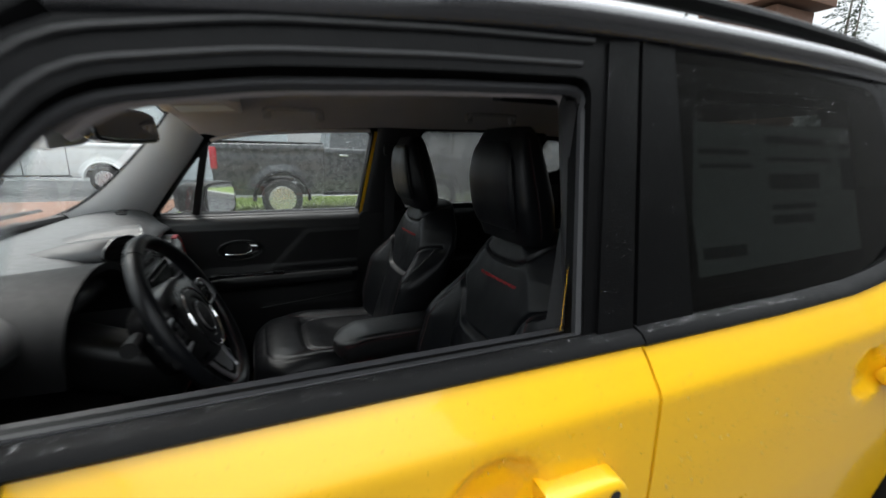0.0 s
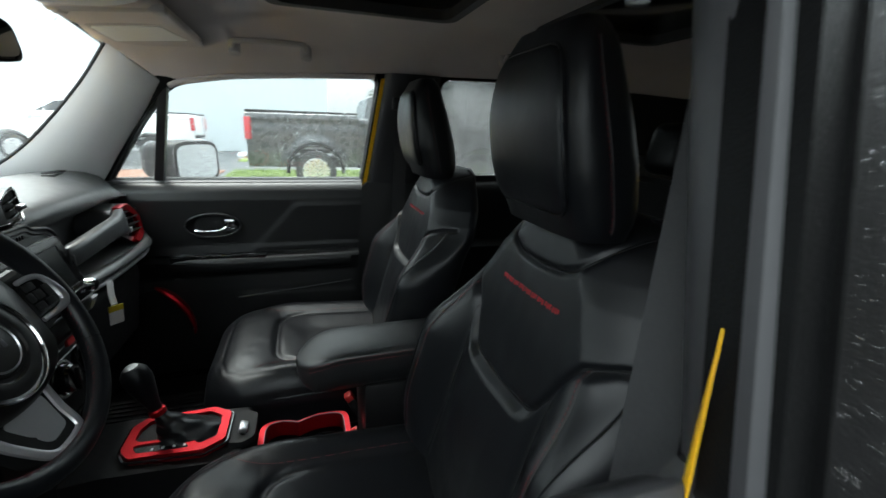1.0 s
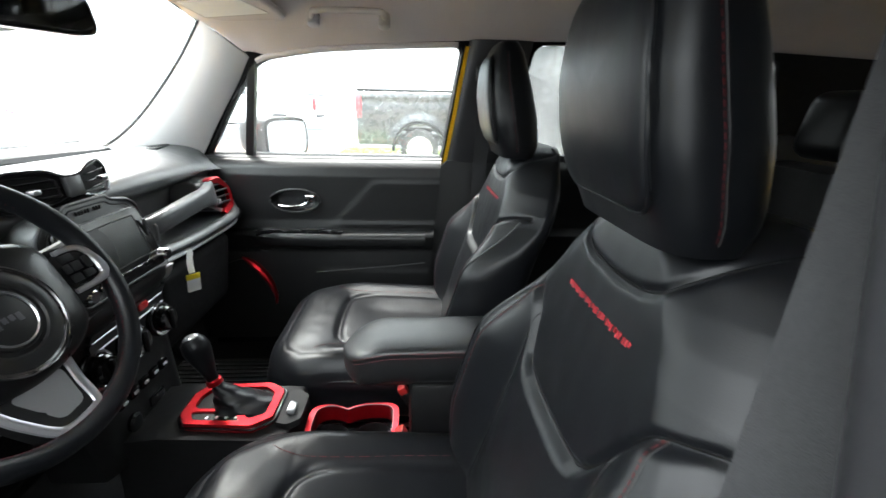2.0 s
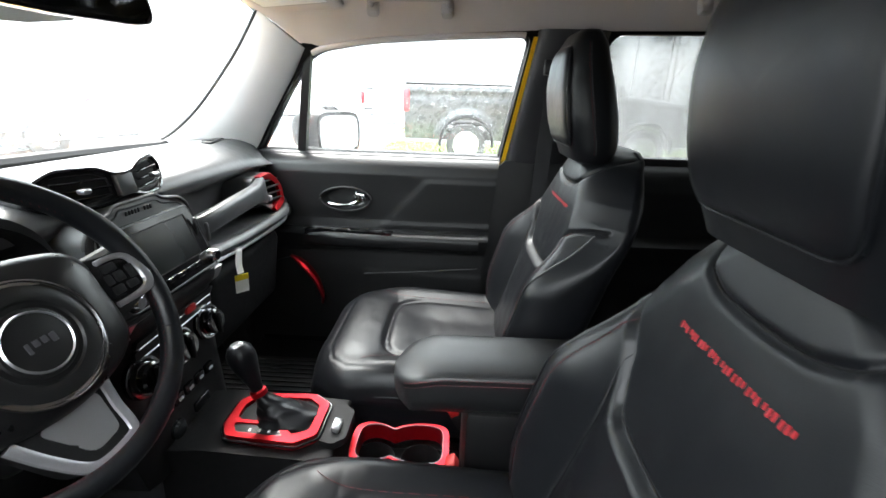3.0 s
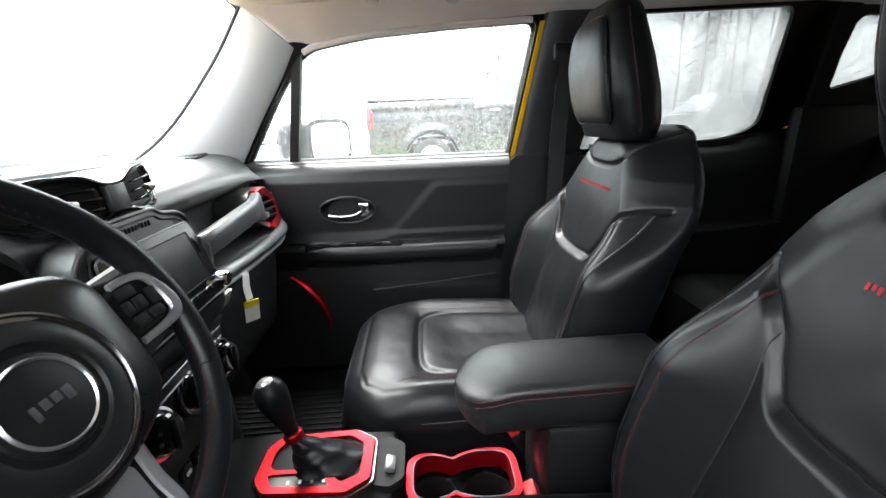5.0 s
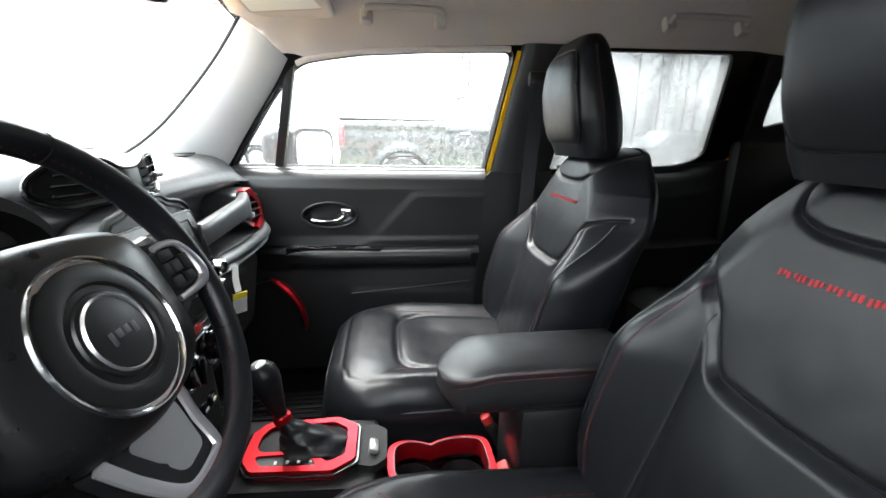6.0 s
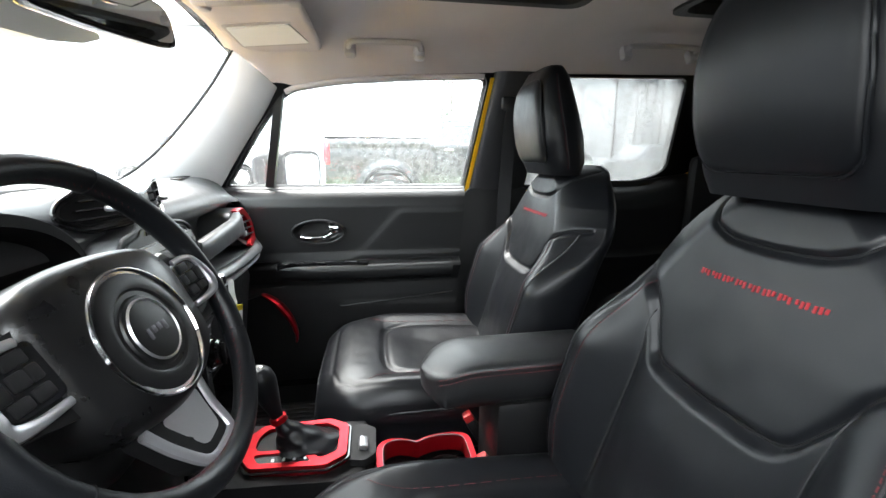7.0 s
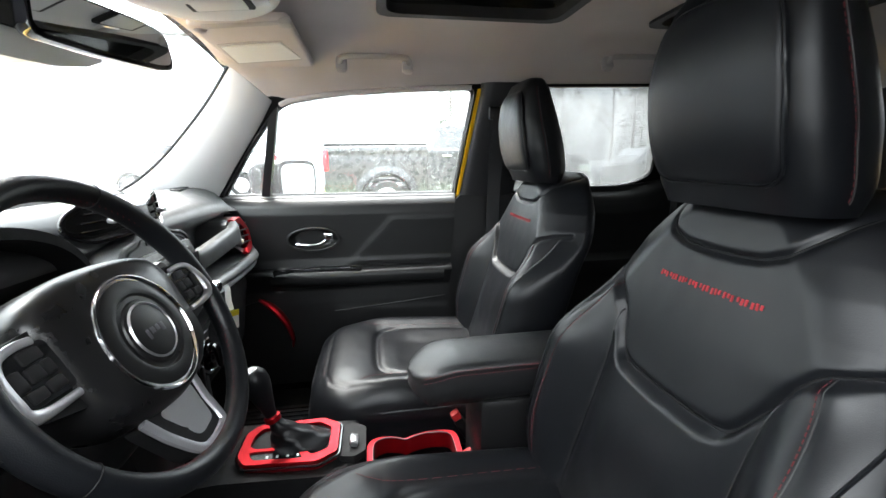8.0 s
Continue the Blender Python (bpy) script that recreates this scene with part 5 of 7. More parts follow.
def front_seat():
    t = thing("front_seat", (-0.15, 0.0, 0.40), "black leather front seat with red stitching and a headrest", "car seat", "front seats")
    rings = []
    n, m = 190, 28
    levels = [0.66 + (1.21 - 0.66) * k / 220 for k in range(221)]
    for z in levels:
        w = lerp_table(BACK_W, z)
        xb = back_centre(z) + 0.128 - 0.02 * step01(1.1, 1.21, z)
        ring = []
        for i in range(n + 1):
            y = w * (2 * i / n - 1)
            ring.append((back_front(y, z), y, z))
        xe = back_front(w, z)
        for i in range(1, m):
            a = math.pi * i / m
            ring.append((xe + (max(xb, xe + 0.01) - xe) * math.sin(a) ** 0.55, w * math.copysign(abs(math.cos(a)) ** 0.8, math.cos(a)), z))
        rings.append(ring)
    part("backrest", loft(rings), LEATHER, t, "black leather backrest with padded side wings", sharp=60)
    # embroidered band of plain strokes
    for k in range(9):
        y = 0.088 - 0.176 * (k + 0.5) / 9
        bits = [rbox((0.0016, 0.0036, 0.0084 - 0.0022 * ((2 * k + i) % 3 == 1)), on_back(y + dy, 1.079 + 0.0008 * ((k + 2 * i) % 3 - 1), 0.0005), 0.0005, (4 * ((k + i) % 3 - 1), 16, 0), 1) for i, dy in enumerate((-0.0056, 0.0, 0.0058))]
        part("embroidered_stroke", join(*bits), THREAD, t)
    # sewn seams
    def seam(line, name="seam", radius=0.0017):
        both = [(-u, w) for u, w in line] + [(u, w) for u, w in line[-2::-1]]
        part(name, tube([on_back(q.x, q.y, 0.0002) for q in smooth_path([(u, w, 0) for u, w in both], 10)], radius, 5), DULLBLACK, t)
    seam(PANEL)
    seam(YOKE)
    for s in (-1, 1):
        part("seam", tube([on_back(s * q.x, q.y, 0.0002) for q in smooth_path([(u, w, 0) for u, w in FLUTE], 10)], 0.001, 5), RUBBER, t)
        part("seam", tube([on_back(s * q.x, q.y, 0.0002) for q in smooth_path([(u, w, 0) for u, w in STITCH], 10)], 0.0009, 5), RUBBER, t)
        part("piping", tube([on_back(s * q.x, q.y, 0.0008) for q in smooth_path([(u, w, 0) for u, w in RIDGE], 10)], 0.0022, 6), LEATHER, t)
        line = smooth_path([(p[0], p[1], 0) for p in STITCH], 24)
        me_bits = [tube([on_back(s * (a.x - 0.0035), a.y, 0.0005), on_back(s * (b.x - 0.0035), b.y, 0.0005)], 0.0006, 4) for i, (a, b) in enumerate(zip(line, line[1:])) if i % 3]
        part("stitching", join(*me_bits), DARKTHREAD, t)
    # cushion: rings round the seat from back to front
    def top(u, v):
        x = -0.492 + 0.565 * u
        _, w = cushion_top(x, 0)
        y = w * (2 * v - 1)
        return (x, y, cushion_top(x, y)[0])
    bm = bmesh.new()
    nu, nv = 150, 130
    grid = [[bm.verts.new(top(i / nu, j / nv)) for j in range(nv + 1)] for i in range(nu + 1)]
    for i in range(nu):
        for j in range(nv):
            bm.faces.new((grid[i][j], grid[i + 1][j], grid[i + 1][j + 1], grid[i][j + 1]))
    rim = [grid[i][0] for i in range(nu + 1)] + [grid[nu][j] for j in range(1, nv + 1)] + [grid[i][nv] for i in range(nu - 1, -1, -1)] + [grid[0][j] for j in range(nv - 1, 0, -1)]
    prev = rim
    for dz, out in ((-0.016, 0.004), (-0.022, -0.001), (-0.05, 0.003), (-0.085, 0.0), (-0.105, -0.02)):
        cur = []
        for v in rim:
            c = Vector((v.co.x + 0.2, v.co.y, 0)).normalized()
            cur.append(bm.verts.new((v.co.x + c.x * out, v.co.y + c.y * out, v.co.z + dz)))
        for a in range(len(rim)):
            b = (a + 1) % len(rim)
            bm.faces.new((prev[a], prev[b], cur[b], cur[a]))
        prev = cur
    bm.faces.new(prev)
    bmesh.ops.recalc_face_normals(bm, faces=bm.faces)
    part("seat_cushion", bm, LEATHER, t, "black leather cushion with a raised front pad", sharp=60)
    edge = []
    for k in range(61):
        y = -0.175 + 0.35 * k / 60
        x = -0.492 + 0.03 * (abs(y) / 0.175) ** 5
        edge.append((x - 0.002, y, 0.642))
    side_edge = lambda q: [(-0.46 + 0.42 * k / 20, q * lerp_table([(0, 0.180), (2, 0.212), (4, 0.238), (7, 0.258), (20, 0.262)], k), 0.642 + 0.006 * k / 20) for k in range(21)]
    pipe = side_edge(-1)[::-1] + edge + side_edge(1)
    part("piping", tube(pipe, 0.0035, 6), LEATHER, t)
    for s in (-1, 1):
        line = smooth_path([(-0.36, 0.195, 0), (-0.33, 0.178, 0), (-0.27, 0.168, 0), (-0.10, 0.172, 0), (0.03, 0.175, 0)], 20)
        bits = [tube([(a.x, s * a.y, cushion_top(a.x, a.y)[0] + 0.0008), (b.x, s * b.y, cushion_top(b.x, b.y)[0] + 0.0008)], 0.0007, 4) for i, (a, b) in enumerate(zip(line, line[1:])) if i % 3]
        part("stitching", join(*bits), DARKTHREAD, t)
    # headrest with a framed front pad: leans forward and narrows to the top
    HX = [(1.185, 0.124), (1.215, 0.110), (1.27, 0.092), (1.34, 0.082), (1.39, 0.084), (1.425, 0.090), (1.443, 0.097), (1.455, 0.108)]
    HB = [(1.185, 0.206), (1.22, 0.216), (1.28, 0.208), (1.35, 0.190), (1.40, 0.174), (1.435, 0.164), (1.447, 0.158), (1.455, 0.146)]
    HW = [(1.185, 0.120), (1.205, 0.130), (1.28, 0.132), (1.34, 0.125), (1.39, 0.115), (1.43, 0.105), (1.445, 0.096), (1.455, 0.082)]
    def curve(tab, z):
        return (lerp_table(tab, z - 0.012) + lerp_table(tab, z) * 2 + lerp_table(tab, z + 0.012)) / 4
    rs = []
    for k in range(37):
        z = 1.185 + 0.27 * k / 36
        xf, xb, w = curve(HX, z), curve(HB, z), curve(HW, z)
        ring = []
        for q in range(48):
            a = 2 * math.pi * q / 48
            c, d = math.cos(a), math.sin(a)
            cx = math.copysign(abs(c) ** 0.5, c)
            ring.append(((xf + xb) / 2 + cx * (xb - xf) / 2, math.copysign(abs(d) ** 0.33, d) * w * (0.975 - 0.09 * cx * cx), z))
        rs.append(ring)
    hr = part("headrest", loft(rs), LEATHER, t, "tall black leather headrest", sharp=60)
    pad = rounded([(-0.096, 1.216), (0.096, 1.216), (0.103, 1.30), (0.096, 1.37), (0.074, 1.425), (-0.074, 1.425), (-0.096, 1.37), (-0.103, 1.30)], [0.03, 0.03, 0.06, 0.06, 0.03, 0.03, 0.06, 0.06], 6)
    def pad_x(y, z, lift):
        return curve(HX, z) + 0.004 * (abs(y) / 0.12) ** 4 - lift
    cz = 1.32
    rings = [[(pad_x(y * k, cz + (z - cz) * k, l), y * k, cz + (z - cz) * k) for y, z in pad] for k, l in ((1.0, -0.012), (1.0, 0.001), (0.985, 0.005), (0.95, 0.0075), (0.85, 0.009), (0.6, 0.010), (0.3, 0.0105), (0.02, 0.0105))]
    part("front_pad", loft(rings), LEATHER_MID, hr, sharp=60)
    part("piping", tube([(pad_x(y * 1.012, cz + (z - cz) * 1.012, 0.0015), y * 1.012, cz + (z - cz) * 1.012) for y, z in pad], 0.0022, 6, closed=True), LEATHER, hr)
    for s in (-1, 1):
        line = [(0.5 * (curve(HX, z) + curve(HB, z)) - 0.012, s * (curve(HW, z) * 0.995 + 0.0008), z) for z in [1.20 + 0.23 * k / 90 for k in range(91)]]
        part("seam", tube([(q[0] + 0.004, q[1] - s * 0.0006, q[2]) for q in line], 0.001, 5), RUBBER, hr)
        part("stitching", join(*[tube([p, q], 0.00045, 4) for i, (p, q) in enumerate(zip(line, line[1:])) if i % 3]), DARKTHREAD, hr)
    for s in (-1, 1):
        part("headrest_post", tube([(0.17, s * 0.07, 1.10), (0.17, s * 0.07, 1.25)], 0.007, 8), CHROME, t)
        part("seat_rail", rbox((0.55, 0.05, 0.06), (-0.15, s * 0.2, 0.415), 0.008), SATIN, t)
        part("seat_valance", rbox((0.46, 0.03, 0.13), (-0.16, s * 0.243, 0.60), 0.012), PLASTIC, t)
    part("seat_base", rbox((0.50, 0.40, 0.18), (-0.16, 0, 0.54), 0.03), CARPET, t)
    return t


driver_seat = front_seat()
driver_seat.location.y = -0.36
copy_thing(driver_seat, Matrix.Translation((-0.15, 0.36, 0.40)))


def rear_bench():
    t = thing("rear_bench", (0.95, 0, 0.4), "black leather rear bench seat", "car seat")
    def back(u, v):
        y = -0.66 + 1.32 * u
        z = 0.66 + 0.48 * v
        return (1.0 + 0.28 * (z - 0.66) + 0.02 * math.cos(y * 9.5) ** 8 - 0.03 * math.cos(y / 0.66 * 1.2), y, z)
    part("backrest", sheet(back, 60, 20, (0.12, 0, 0.01)), DULLBLACK, t)
    def cush(u, v):
        y = -0.66 + 1.32 * u
        x = 0.52 + 0.5 * v
        return (x, y, 0.72 - 0.04 * v - 0.05 * (1 - min(1, v * 6)) ** 2)
    part("seat_cushion", sheet(cush, 40, 20, (0, 0, -0.18)), DULLBLACK, t)
    for y in (-0.40, 0.40):
        part("headrest", rbox((0.1, 0.20, 0.2), (1.14, y, 1.275), 0.045, (0, 12, 0), 4), LEATHER, t)
    return t


rear_bench()


# ---- dashboard ----
def dash_x_profile(v, y):
    """The dashboard from the windscreen over the roll and down to the knees: x, z at v in 0..1."""
    k = y / 0.72
    roll = -0.775 + 0.03 * (1 - k * k)
    pts = [(-1.15, 1.118), (-1.0, 1.158), (-0.88, 1.160), (roll - 0.03, 1.142 - 0.04 * max(0, k) ** 4), (roll, 1.115 - 0.035 * max(0, k) ** 3), (roll - 0.012, 1.085), (-0.82, 1.06), (-0.825, 0.99), (-0.79, 0.955), (-0.735, 0.945), (-0.72, 0.93), (-0.73, 0.905), (-0.80, 0.86), (-0.83, 0.72), (-0.88, 0.55)]
    f = v * (len(pts) - 1)
    i = min(len(pts) - 2, int(f))
    p0 = Vector(pts[max(0, i - 1)])
    p1, p2 = Vector(pts[i]), Vector(pts[i + 1])
    p3 = Vector(pts[min(len(pts) - 1, i + 2)])
    t = f - i
    return 0.5 * ((2 * p1) + (p2 - p0) * t + (2 * p0 - 5 * p1 + 4 * p2 - p3) * t * t + (3 * p1 - p0 - 3 * p2 + p3) * t ** 3)


dash = thing("dashboard", (-0.9, 0, 0.95), "black soft-touch dashboard with red-trimmed air vents", "dashboard")


def dash_main():
    def f(u, v):
        y = -0.745 + 1.49 * u
        p = dash_x_profile(v, y)
        return (p.x, y, p.y)
    bm = sheet(f, 90, 90, (-0.02, 0, -0.01))
    # sky sheen is in the top's grey; lower and driver-side faces take dull black
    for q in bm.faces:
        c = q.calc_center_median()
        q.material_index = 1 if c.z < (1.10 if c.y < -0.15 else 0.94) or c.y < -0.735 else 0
    part("dash_shell", bm, [DASHSOFT, DULLBLACK], dash, "soft-touch dash shell, sheen put into the grey top, dark below")
    # passenger grab bar, pocket lip and vent
    bar = smooth_path([(-0.775, 0.150, 0.995), (-0.735, 0.20, 1.012), (-0.720, 0.26, 1.022), (-0.716, 0.36, 1.030), (-0.716, 0.44, 1.034), (-0.722, 0.50, 1.034), (-0.738, 0.545, 1.030)], 6)
    tall = [lerp_table([(0, 0.026), (0.3, 0.024), (0.7, 0.026), (0.85, 0.036), (1, 0.046)], i / (len(bar) - 1)) for i in range(len(bar))]
    sect = [(math.copysign(abs(math.cos(a)) ** 0.6, math.cos(a)), math.copysign(abs(math.sin(a)) ** 0.6, math.sin(a))) for a in [2 * math.pi * k / 20 for k in range(20)]]
    part("grab_bar", loft([[(p.x + 0.016 * c + 0.10 * (p.z - (p.z + h * d)), p.y, p.z + h * d) for c, d in sect] for p, h in zip(bar, tall)]), DASHSOFT, dash, "moulded passenger grab bar")
    part("bar_bracket", rbox((0.05, 0.020, 0.050), (-0.738, 0.205, 1.000), 0.008, (0, 0, 18)), DASHSOFT, dash)
    ring = rounded([(0.49, 1.005), (0.495, 1.062), (0.595, 1.068), (0.662, 1.025), (0.655, 0.972), (0.585, 0.962)], 0.018, 4)
    vx = lambda y, z: -0.722 - 0.10 * max(0, y - 0.56) - 0.15 * (z - 1.0)
    arc = smooth_path([(y, z, 0) for y, z in ((0.515, 1.068), (0.560, 1.071), (0.598, 1.066), (0.640, 1.042), (0.664, 1.018), (0.660, 0.985), (0.645, 0.968), (0.600, 0.962), (0.575, 0.962))], 5)
    band = []
    for i, q in enumerate(arc):
        f = (arc[min(i + 1, len(arc) - 1)] - arc[max(i - 1, 0)]).normalized()
        inner = Vector((f.y, -f.x, 0))
        if inner.dot(Vector((0.575, 1.015, 0)) - q) < 0:
            inner = -inner
        w = 0.020 * min(1.0, 0.35 + 4 * i / len(arc), 0.35 + 4 * (len(arc) - 1 - i) / len(arc))
        a, b = q - inner * 0.006, q + inner * (w - 0.006)
        band.append([(vx(a.x, a.y) - 0.010, a.x, a.y), (vx(a.x, a.y) + 0.004, a.x, a.y), (vx(a.x, a.y) + 0.008, *(a * 0.8 + b * 0.2).xy), (vx(b.x, b.y) + 0.002, b.x, b.y), (vx(b.x, b.y) - 0.014, b.x, b.y)])
    vent = part("side_vent_ring", loft(band), RED, dash, "red air vent surround open towards the grab bar")
    part("vent_housing", prism([(0.575 + (p[0] - 0.575) * 1.12, 1.01 + (p[1] - 1.01) * 1.15) for p in ring], lambda p: (vx(*p) - 0.008, p[0], p[1]), lambda p: (-0.84, p[0], p[1]), [[(0.575 + (p[0] - 0.575) * 0.85, 1.01 + (p[1] - 1.01) * 0.85) for p in ring]]), DASHSOFT, vent)
    part("vent_back", rbox((0.01, 0.16, 0.09), (-0.80, 0.575, 1.01), 0.0), GLOSSBLACK, vent)
    for k in range(4):
        z = 0.985 + 0.02 * k
        part("vent_slat", rbox((0.03, 0.145, 0.005), (vx(0.575, z) - 0.02, 0.575, z), 0.002, (0, -15, -6)), PLASTIC, vent)
    part("vent_tab", rbox((0.02, 0.02, 0.016), (vx(0.575, 1.0) - 0.004, 0.56, 1.0), 0.004), SATIN, vent)
    lip = smooth_path([(-0.70, 0.18, 0.958), (-0.692, 0.30, 0.953), (-0.695, 0.45, 0.947), (-0.705, 0.60, 0.943), (-0.735, 0.68, 0.948), (-0.76, 0.71, 0.97)], 6)
    part("shelf_lip", tube(lip, 0.017, 12, flat=0.8), DASHSOFT, dash, "lower shelf lip")
    part("shelf_trim", tube([p + Vector((0.003, 0, -0.022)) for p in lip], 0.006, 8), SATIN, dash)
    # dull black in place of plastic puts footwell shade on these two panels
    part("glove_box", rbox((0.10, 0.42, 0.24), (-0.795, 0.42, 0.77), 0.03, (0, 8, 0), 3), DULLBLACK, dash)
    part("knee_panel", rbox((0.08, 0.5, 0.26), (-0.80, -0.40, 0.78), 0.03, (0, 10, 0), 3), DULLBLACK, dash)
    d = part("defroster_grille", rbox((0.03, 0.12, 0.006), (-0.90, 0.60, 1.163), 0.002, (0, 0, 12)), PLASTIC, dash)
    for k in range(5):
        part("grille_bar", rbox((0.024, 0.004, 0.004), (-0.90, 0.565 + 0.018 * k, 1.1675), 0.001, (0, 0, 12)), GLOSSBLACK, d)


def vent_pod():
    """The twin air vents on top of the dash."""
    half = [(0.018, 1.170), (0.046, 1.185), (0.104, 1.188), (0.138, 1.166), (0.144, 1.143), (0.110, 1.124), (0.038, 1.127), (0.016, 1.135)]
    base = rounded(half + [(-y, z) for y, z in half[::-1]], 0.014, 4)
    bow = lambda y: 0.018 - 0.045 * (y / 0.147) ** 2
    def ring(x, k, dz=0.0):
        return [(x + bow(y) + 0.12 * (1.150 - z), y * k, 1.152 + (z - 1.152) * k + dz) for y, z in base]
    pod = part("vent_pod", loft([ring(-0.90, 0.90, -0.022), ring(-0.83, 0.98, -0.006), ring(-0.762, 1.03), ring(-0.741, 1.04), ring(-0.736, 1.03), ring(-0.736, 0.985), ring(-0.744, 0.965)]), PILLARTRIM, dash, "twin centre air vent pod")
    part("pod_edge", tube([(p[0] + 0.001, p[1], p[2]) for p in ring(-0.736, 1.02)], 0.003, 6, closed=True), GLOSSBLACK, pod)
    for s in (-1, 1):
        op = rounded([(s * y, z) for y, z in ((0.026, 1.136), (0.106, 1.131), (0.135, 1.146), (0.131, 1.163), (0.101, 1.181), (0.050, 1.179), (0.028, 1.168))], 0.007)
        at = lambda p, o: (-0.744 + bow(p[0]) + 0.12 * (1.150 - p[1]) + o, p[0], p[1])
        # flush black plate stands in for the shaded depth behind the slats
        part("vent_recess", prism(op, lambda p: at(p, 0.0015), lambda p: at(p, -0.012)), DULLBLACK, pod)
        part("vent_frame", tube([at(p, 0.003) for p in op], 0.0024, 8, closed=True), PLASTIC, pod)
        for k in range(3):
            z = 1.142 + 0.013 * k
            part("vent_slat", rbox((0.010, 0.092 if k < 2 else 0.078, 0.0028), (-0.736 + bow(0.08) + 0.12 * (1.150 - z), s * (0.080 - 0.002 * k), z), 0.001, (0, -20, s * 19)), GLOSSBLACK, pod)
        part("vent_tab", rbox((0.014, 0.016, 0.009), (-0.727 + bow(0.08), s * 0.08, 1.155), 0.003), SATIN, pod)
    part("vent_divider", rbox((0.012, 0.038, 0.040), (-0.720, 0, 1.152), 0.004, (0, -8, 0)), DASHSOFT, pod)


def centre_stack():
    st = thing("centre_stack", (-0.72, 0, 0.9), "black centre stack with a touchscreen and climate knobs", "centre stack")
    S = lambda y, z, o=0.0: (lerp_table([(0.60, -0.680), (0.80, -0.692), (0.88, -0.688), (0.905, -0.678), (0.925, -0.662), (0.945, -0.656), (1.09, -0.699), (1.14, -0.714)], z) - 0.5 * max(0, abs(y) - 0.118) + o, y, z)
    outline = rounded([(-0.128, 1.085), (-0.108, 1.108), (-0.062, 1.114), (-0.052, 1.124), (0.052, 1.124), (0.062, 1.114), (0.108, 1.106), (0.130, 1.085), (0.158, 0.944), (-0.158, 0.944)], 0.012)
    upper = [p for p in outline if p[1] > 0.94]
    part("stack_body", prism(upper, lambda p: S(*p), lambda p: (-0.86, p[0], p[1])), DASHSOFT, st, "grey upper panel round the touchscreen")
    def face(u, v):
        z = 0.60 + 0.352 * v
        return S((2 * u - 1) * (0.14 + 0.03 * min(1.0, (z - 0.60) / 0.3)), z, -0.001)
    part("lower_panel", sheet(face, 24, 40, (-0.10, 0, 0)), SOFT, st)
    part("stack_edge", tube([S(p[0], p[1], 0.0) for p in outline if p[1] > 0.93], 0.0035, 8), PILLARTRIM, st)
    inset = [(p[0] * 0.9, 1.03 + (p[1] - 1.03) * 0.9) for p in outline if p[1] > 0.94]
    part("panel_groove", tube([S(p[0], p[1], 0.0004) for p in inset], 0.0016, 6), RUBBER, st)
    bez = rounded([(-0.110, 1.090), (0.110, 1.090), (0.126, 0.962), (-0.126, 0.962)], 0.014)
    b = part("screen_bezel", prism(bez, lambda p: S(*p, 0.007), lambda p: S(*p, -0.01)), GLOSSBLACK, st)
    scr = rounded([(-0.086, 1.076), (0.086, 1.076), (0.089, 0.995), (-0.089, 0.995)], 0.004)
    part("touch_screen", prism(scr, lambda p: S(*p, 0.0085), lambda p: S(*p, 0.0)), DISPLAY, b, "dark touchscreen switched off")
    # thin grey tube draws the highlight along the bezel's rim
    part("bezel_edge", tube([S(p[0], p[1], 0.0065) for p in bez], 0.0016, 6, closed=True), DASHSOFT, b)
    part("screen_edge", tube([S(p[0], p[1], 0.0088) for p in scr], 0.0011, 6, closed=True), DULLBLACK, b)
    for s in (-1, 1):
        part("side_button", rbox((0.006, 0.008, 0.05), S(s * 0.104, 1.04, 0.008), 0.003), PLASTIC, b)
        part("radio_knob", lathe([(0.014, 0), (0.0135, 0.014), (0.010, 0.018), (0.004, 0.018)], 20, Matrix.Translation(S(s * 0.113, 0.981, 0.006)) @ pose(0, 0, 0, 0, 90, 0)), CHROME, b)
    for k in range(6):
        part("radio_button", rbox((0.005, 0.022, 0.010), S(-0.068 + 0.027 * k, 0.979, 0.008), 0.002), GLOSSBLACK, b)
    part("embossed_lettering", join(*[rbox((0.002, 0.0045, 0.008), S(-0.032 + 0.0075 * k, 1.107, 0.0012), 0.0005) for k in range(9) if k != 5]), PLASTIC, st, "row of small embossed marks")
    # silver band, buttons, climate knobs
    band = rounded([(-0.155, 0.945), (0.158, 0.945), (0.160, 0.915), (-0.157, 0.915)], 0.01)
    part("silver_band", prism(band, lambda p: S(*p, 0.012), lambda p: S(*p, -0.005)), SATIN, st)
    for z in (0.893, 0.872):
        part("button_strip", prism(rounded([(-0.11, z + 0.009), (0.13, z + 0.009), (0.13, z - 0.008), (-0.11, z - 0.008)], 0.004), lambda p: S(*p, 0.008), lambda p: S(*p, -0.003)), PLASTIC, st)
        part("strip_edge", tube([S(-0.1, z - 0.011, 0.006), S(0.125, z - 0.011, 0.006)], 0.0022, 6), SATIN, st)
    part("hazard_button", rbox((0.008, 0.03, 0.016), S(0.044, 0.888, 0.008), 0.003), REDPLAIN, st)
    for y in (-0.10, 0.0, 0.10):
        m = Matrix.Translation(S(y, 0.826, 0.0)) @ pose(0, 0, 0, 0, 84, 0)
        k = part("climate_knob", lathe([(0.040, 0), (0.040, 0.008), (0.037, 0.010), (0.030, 0.010), (0.028, 0.028), (0.024, 0.032), (0.004, 0.032)], 32, m), GLOSSBLACK, st, "black climate knob")
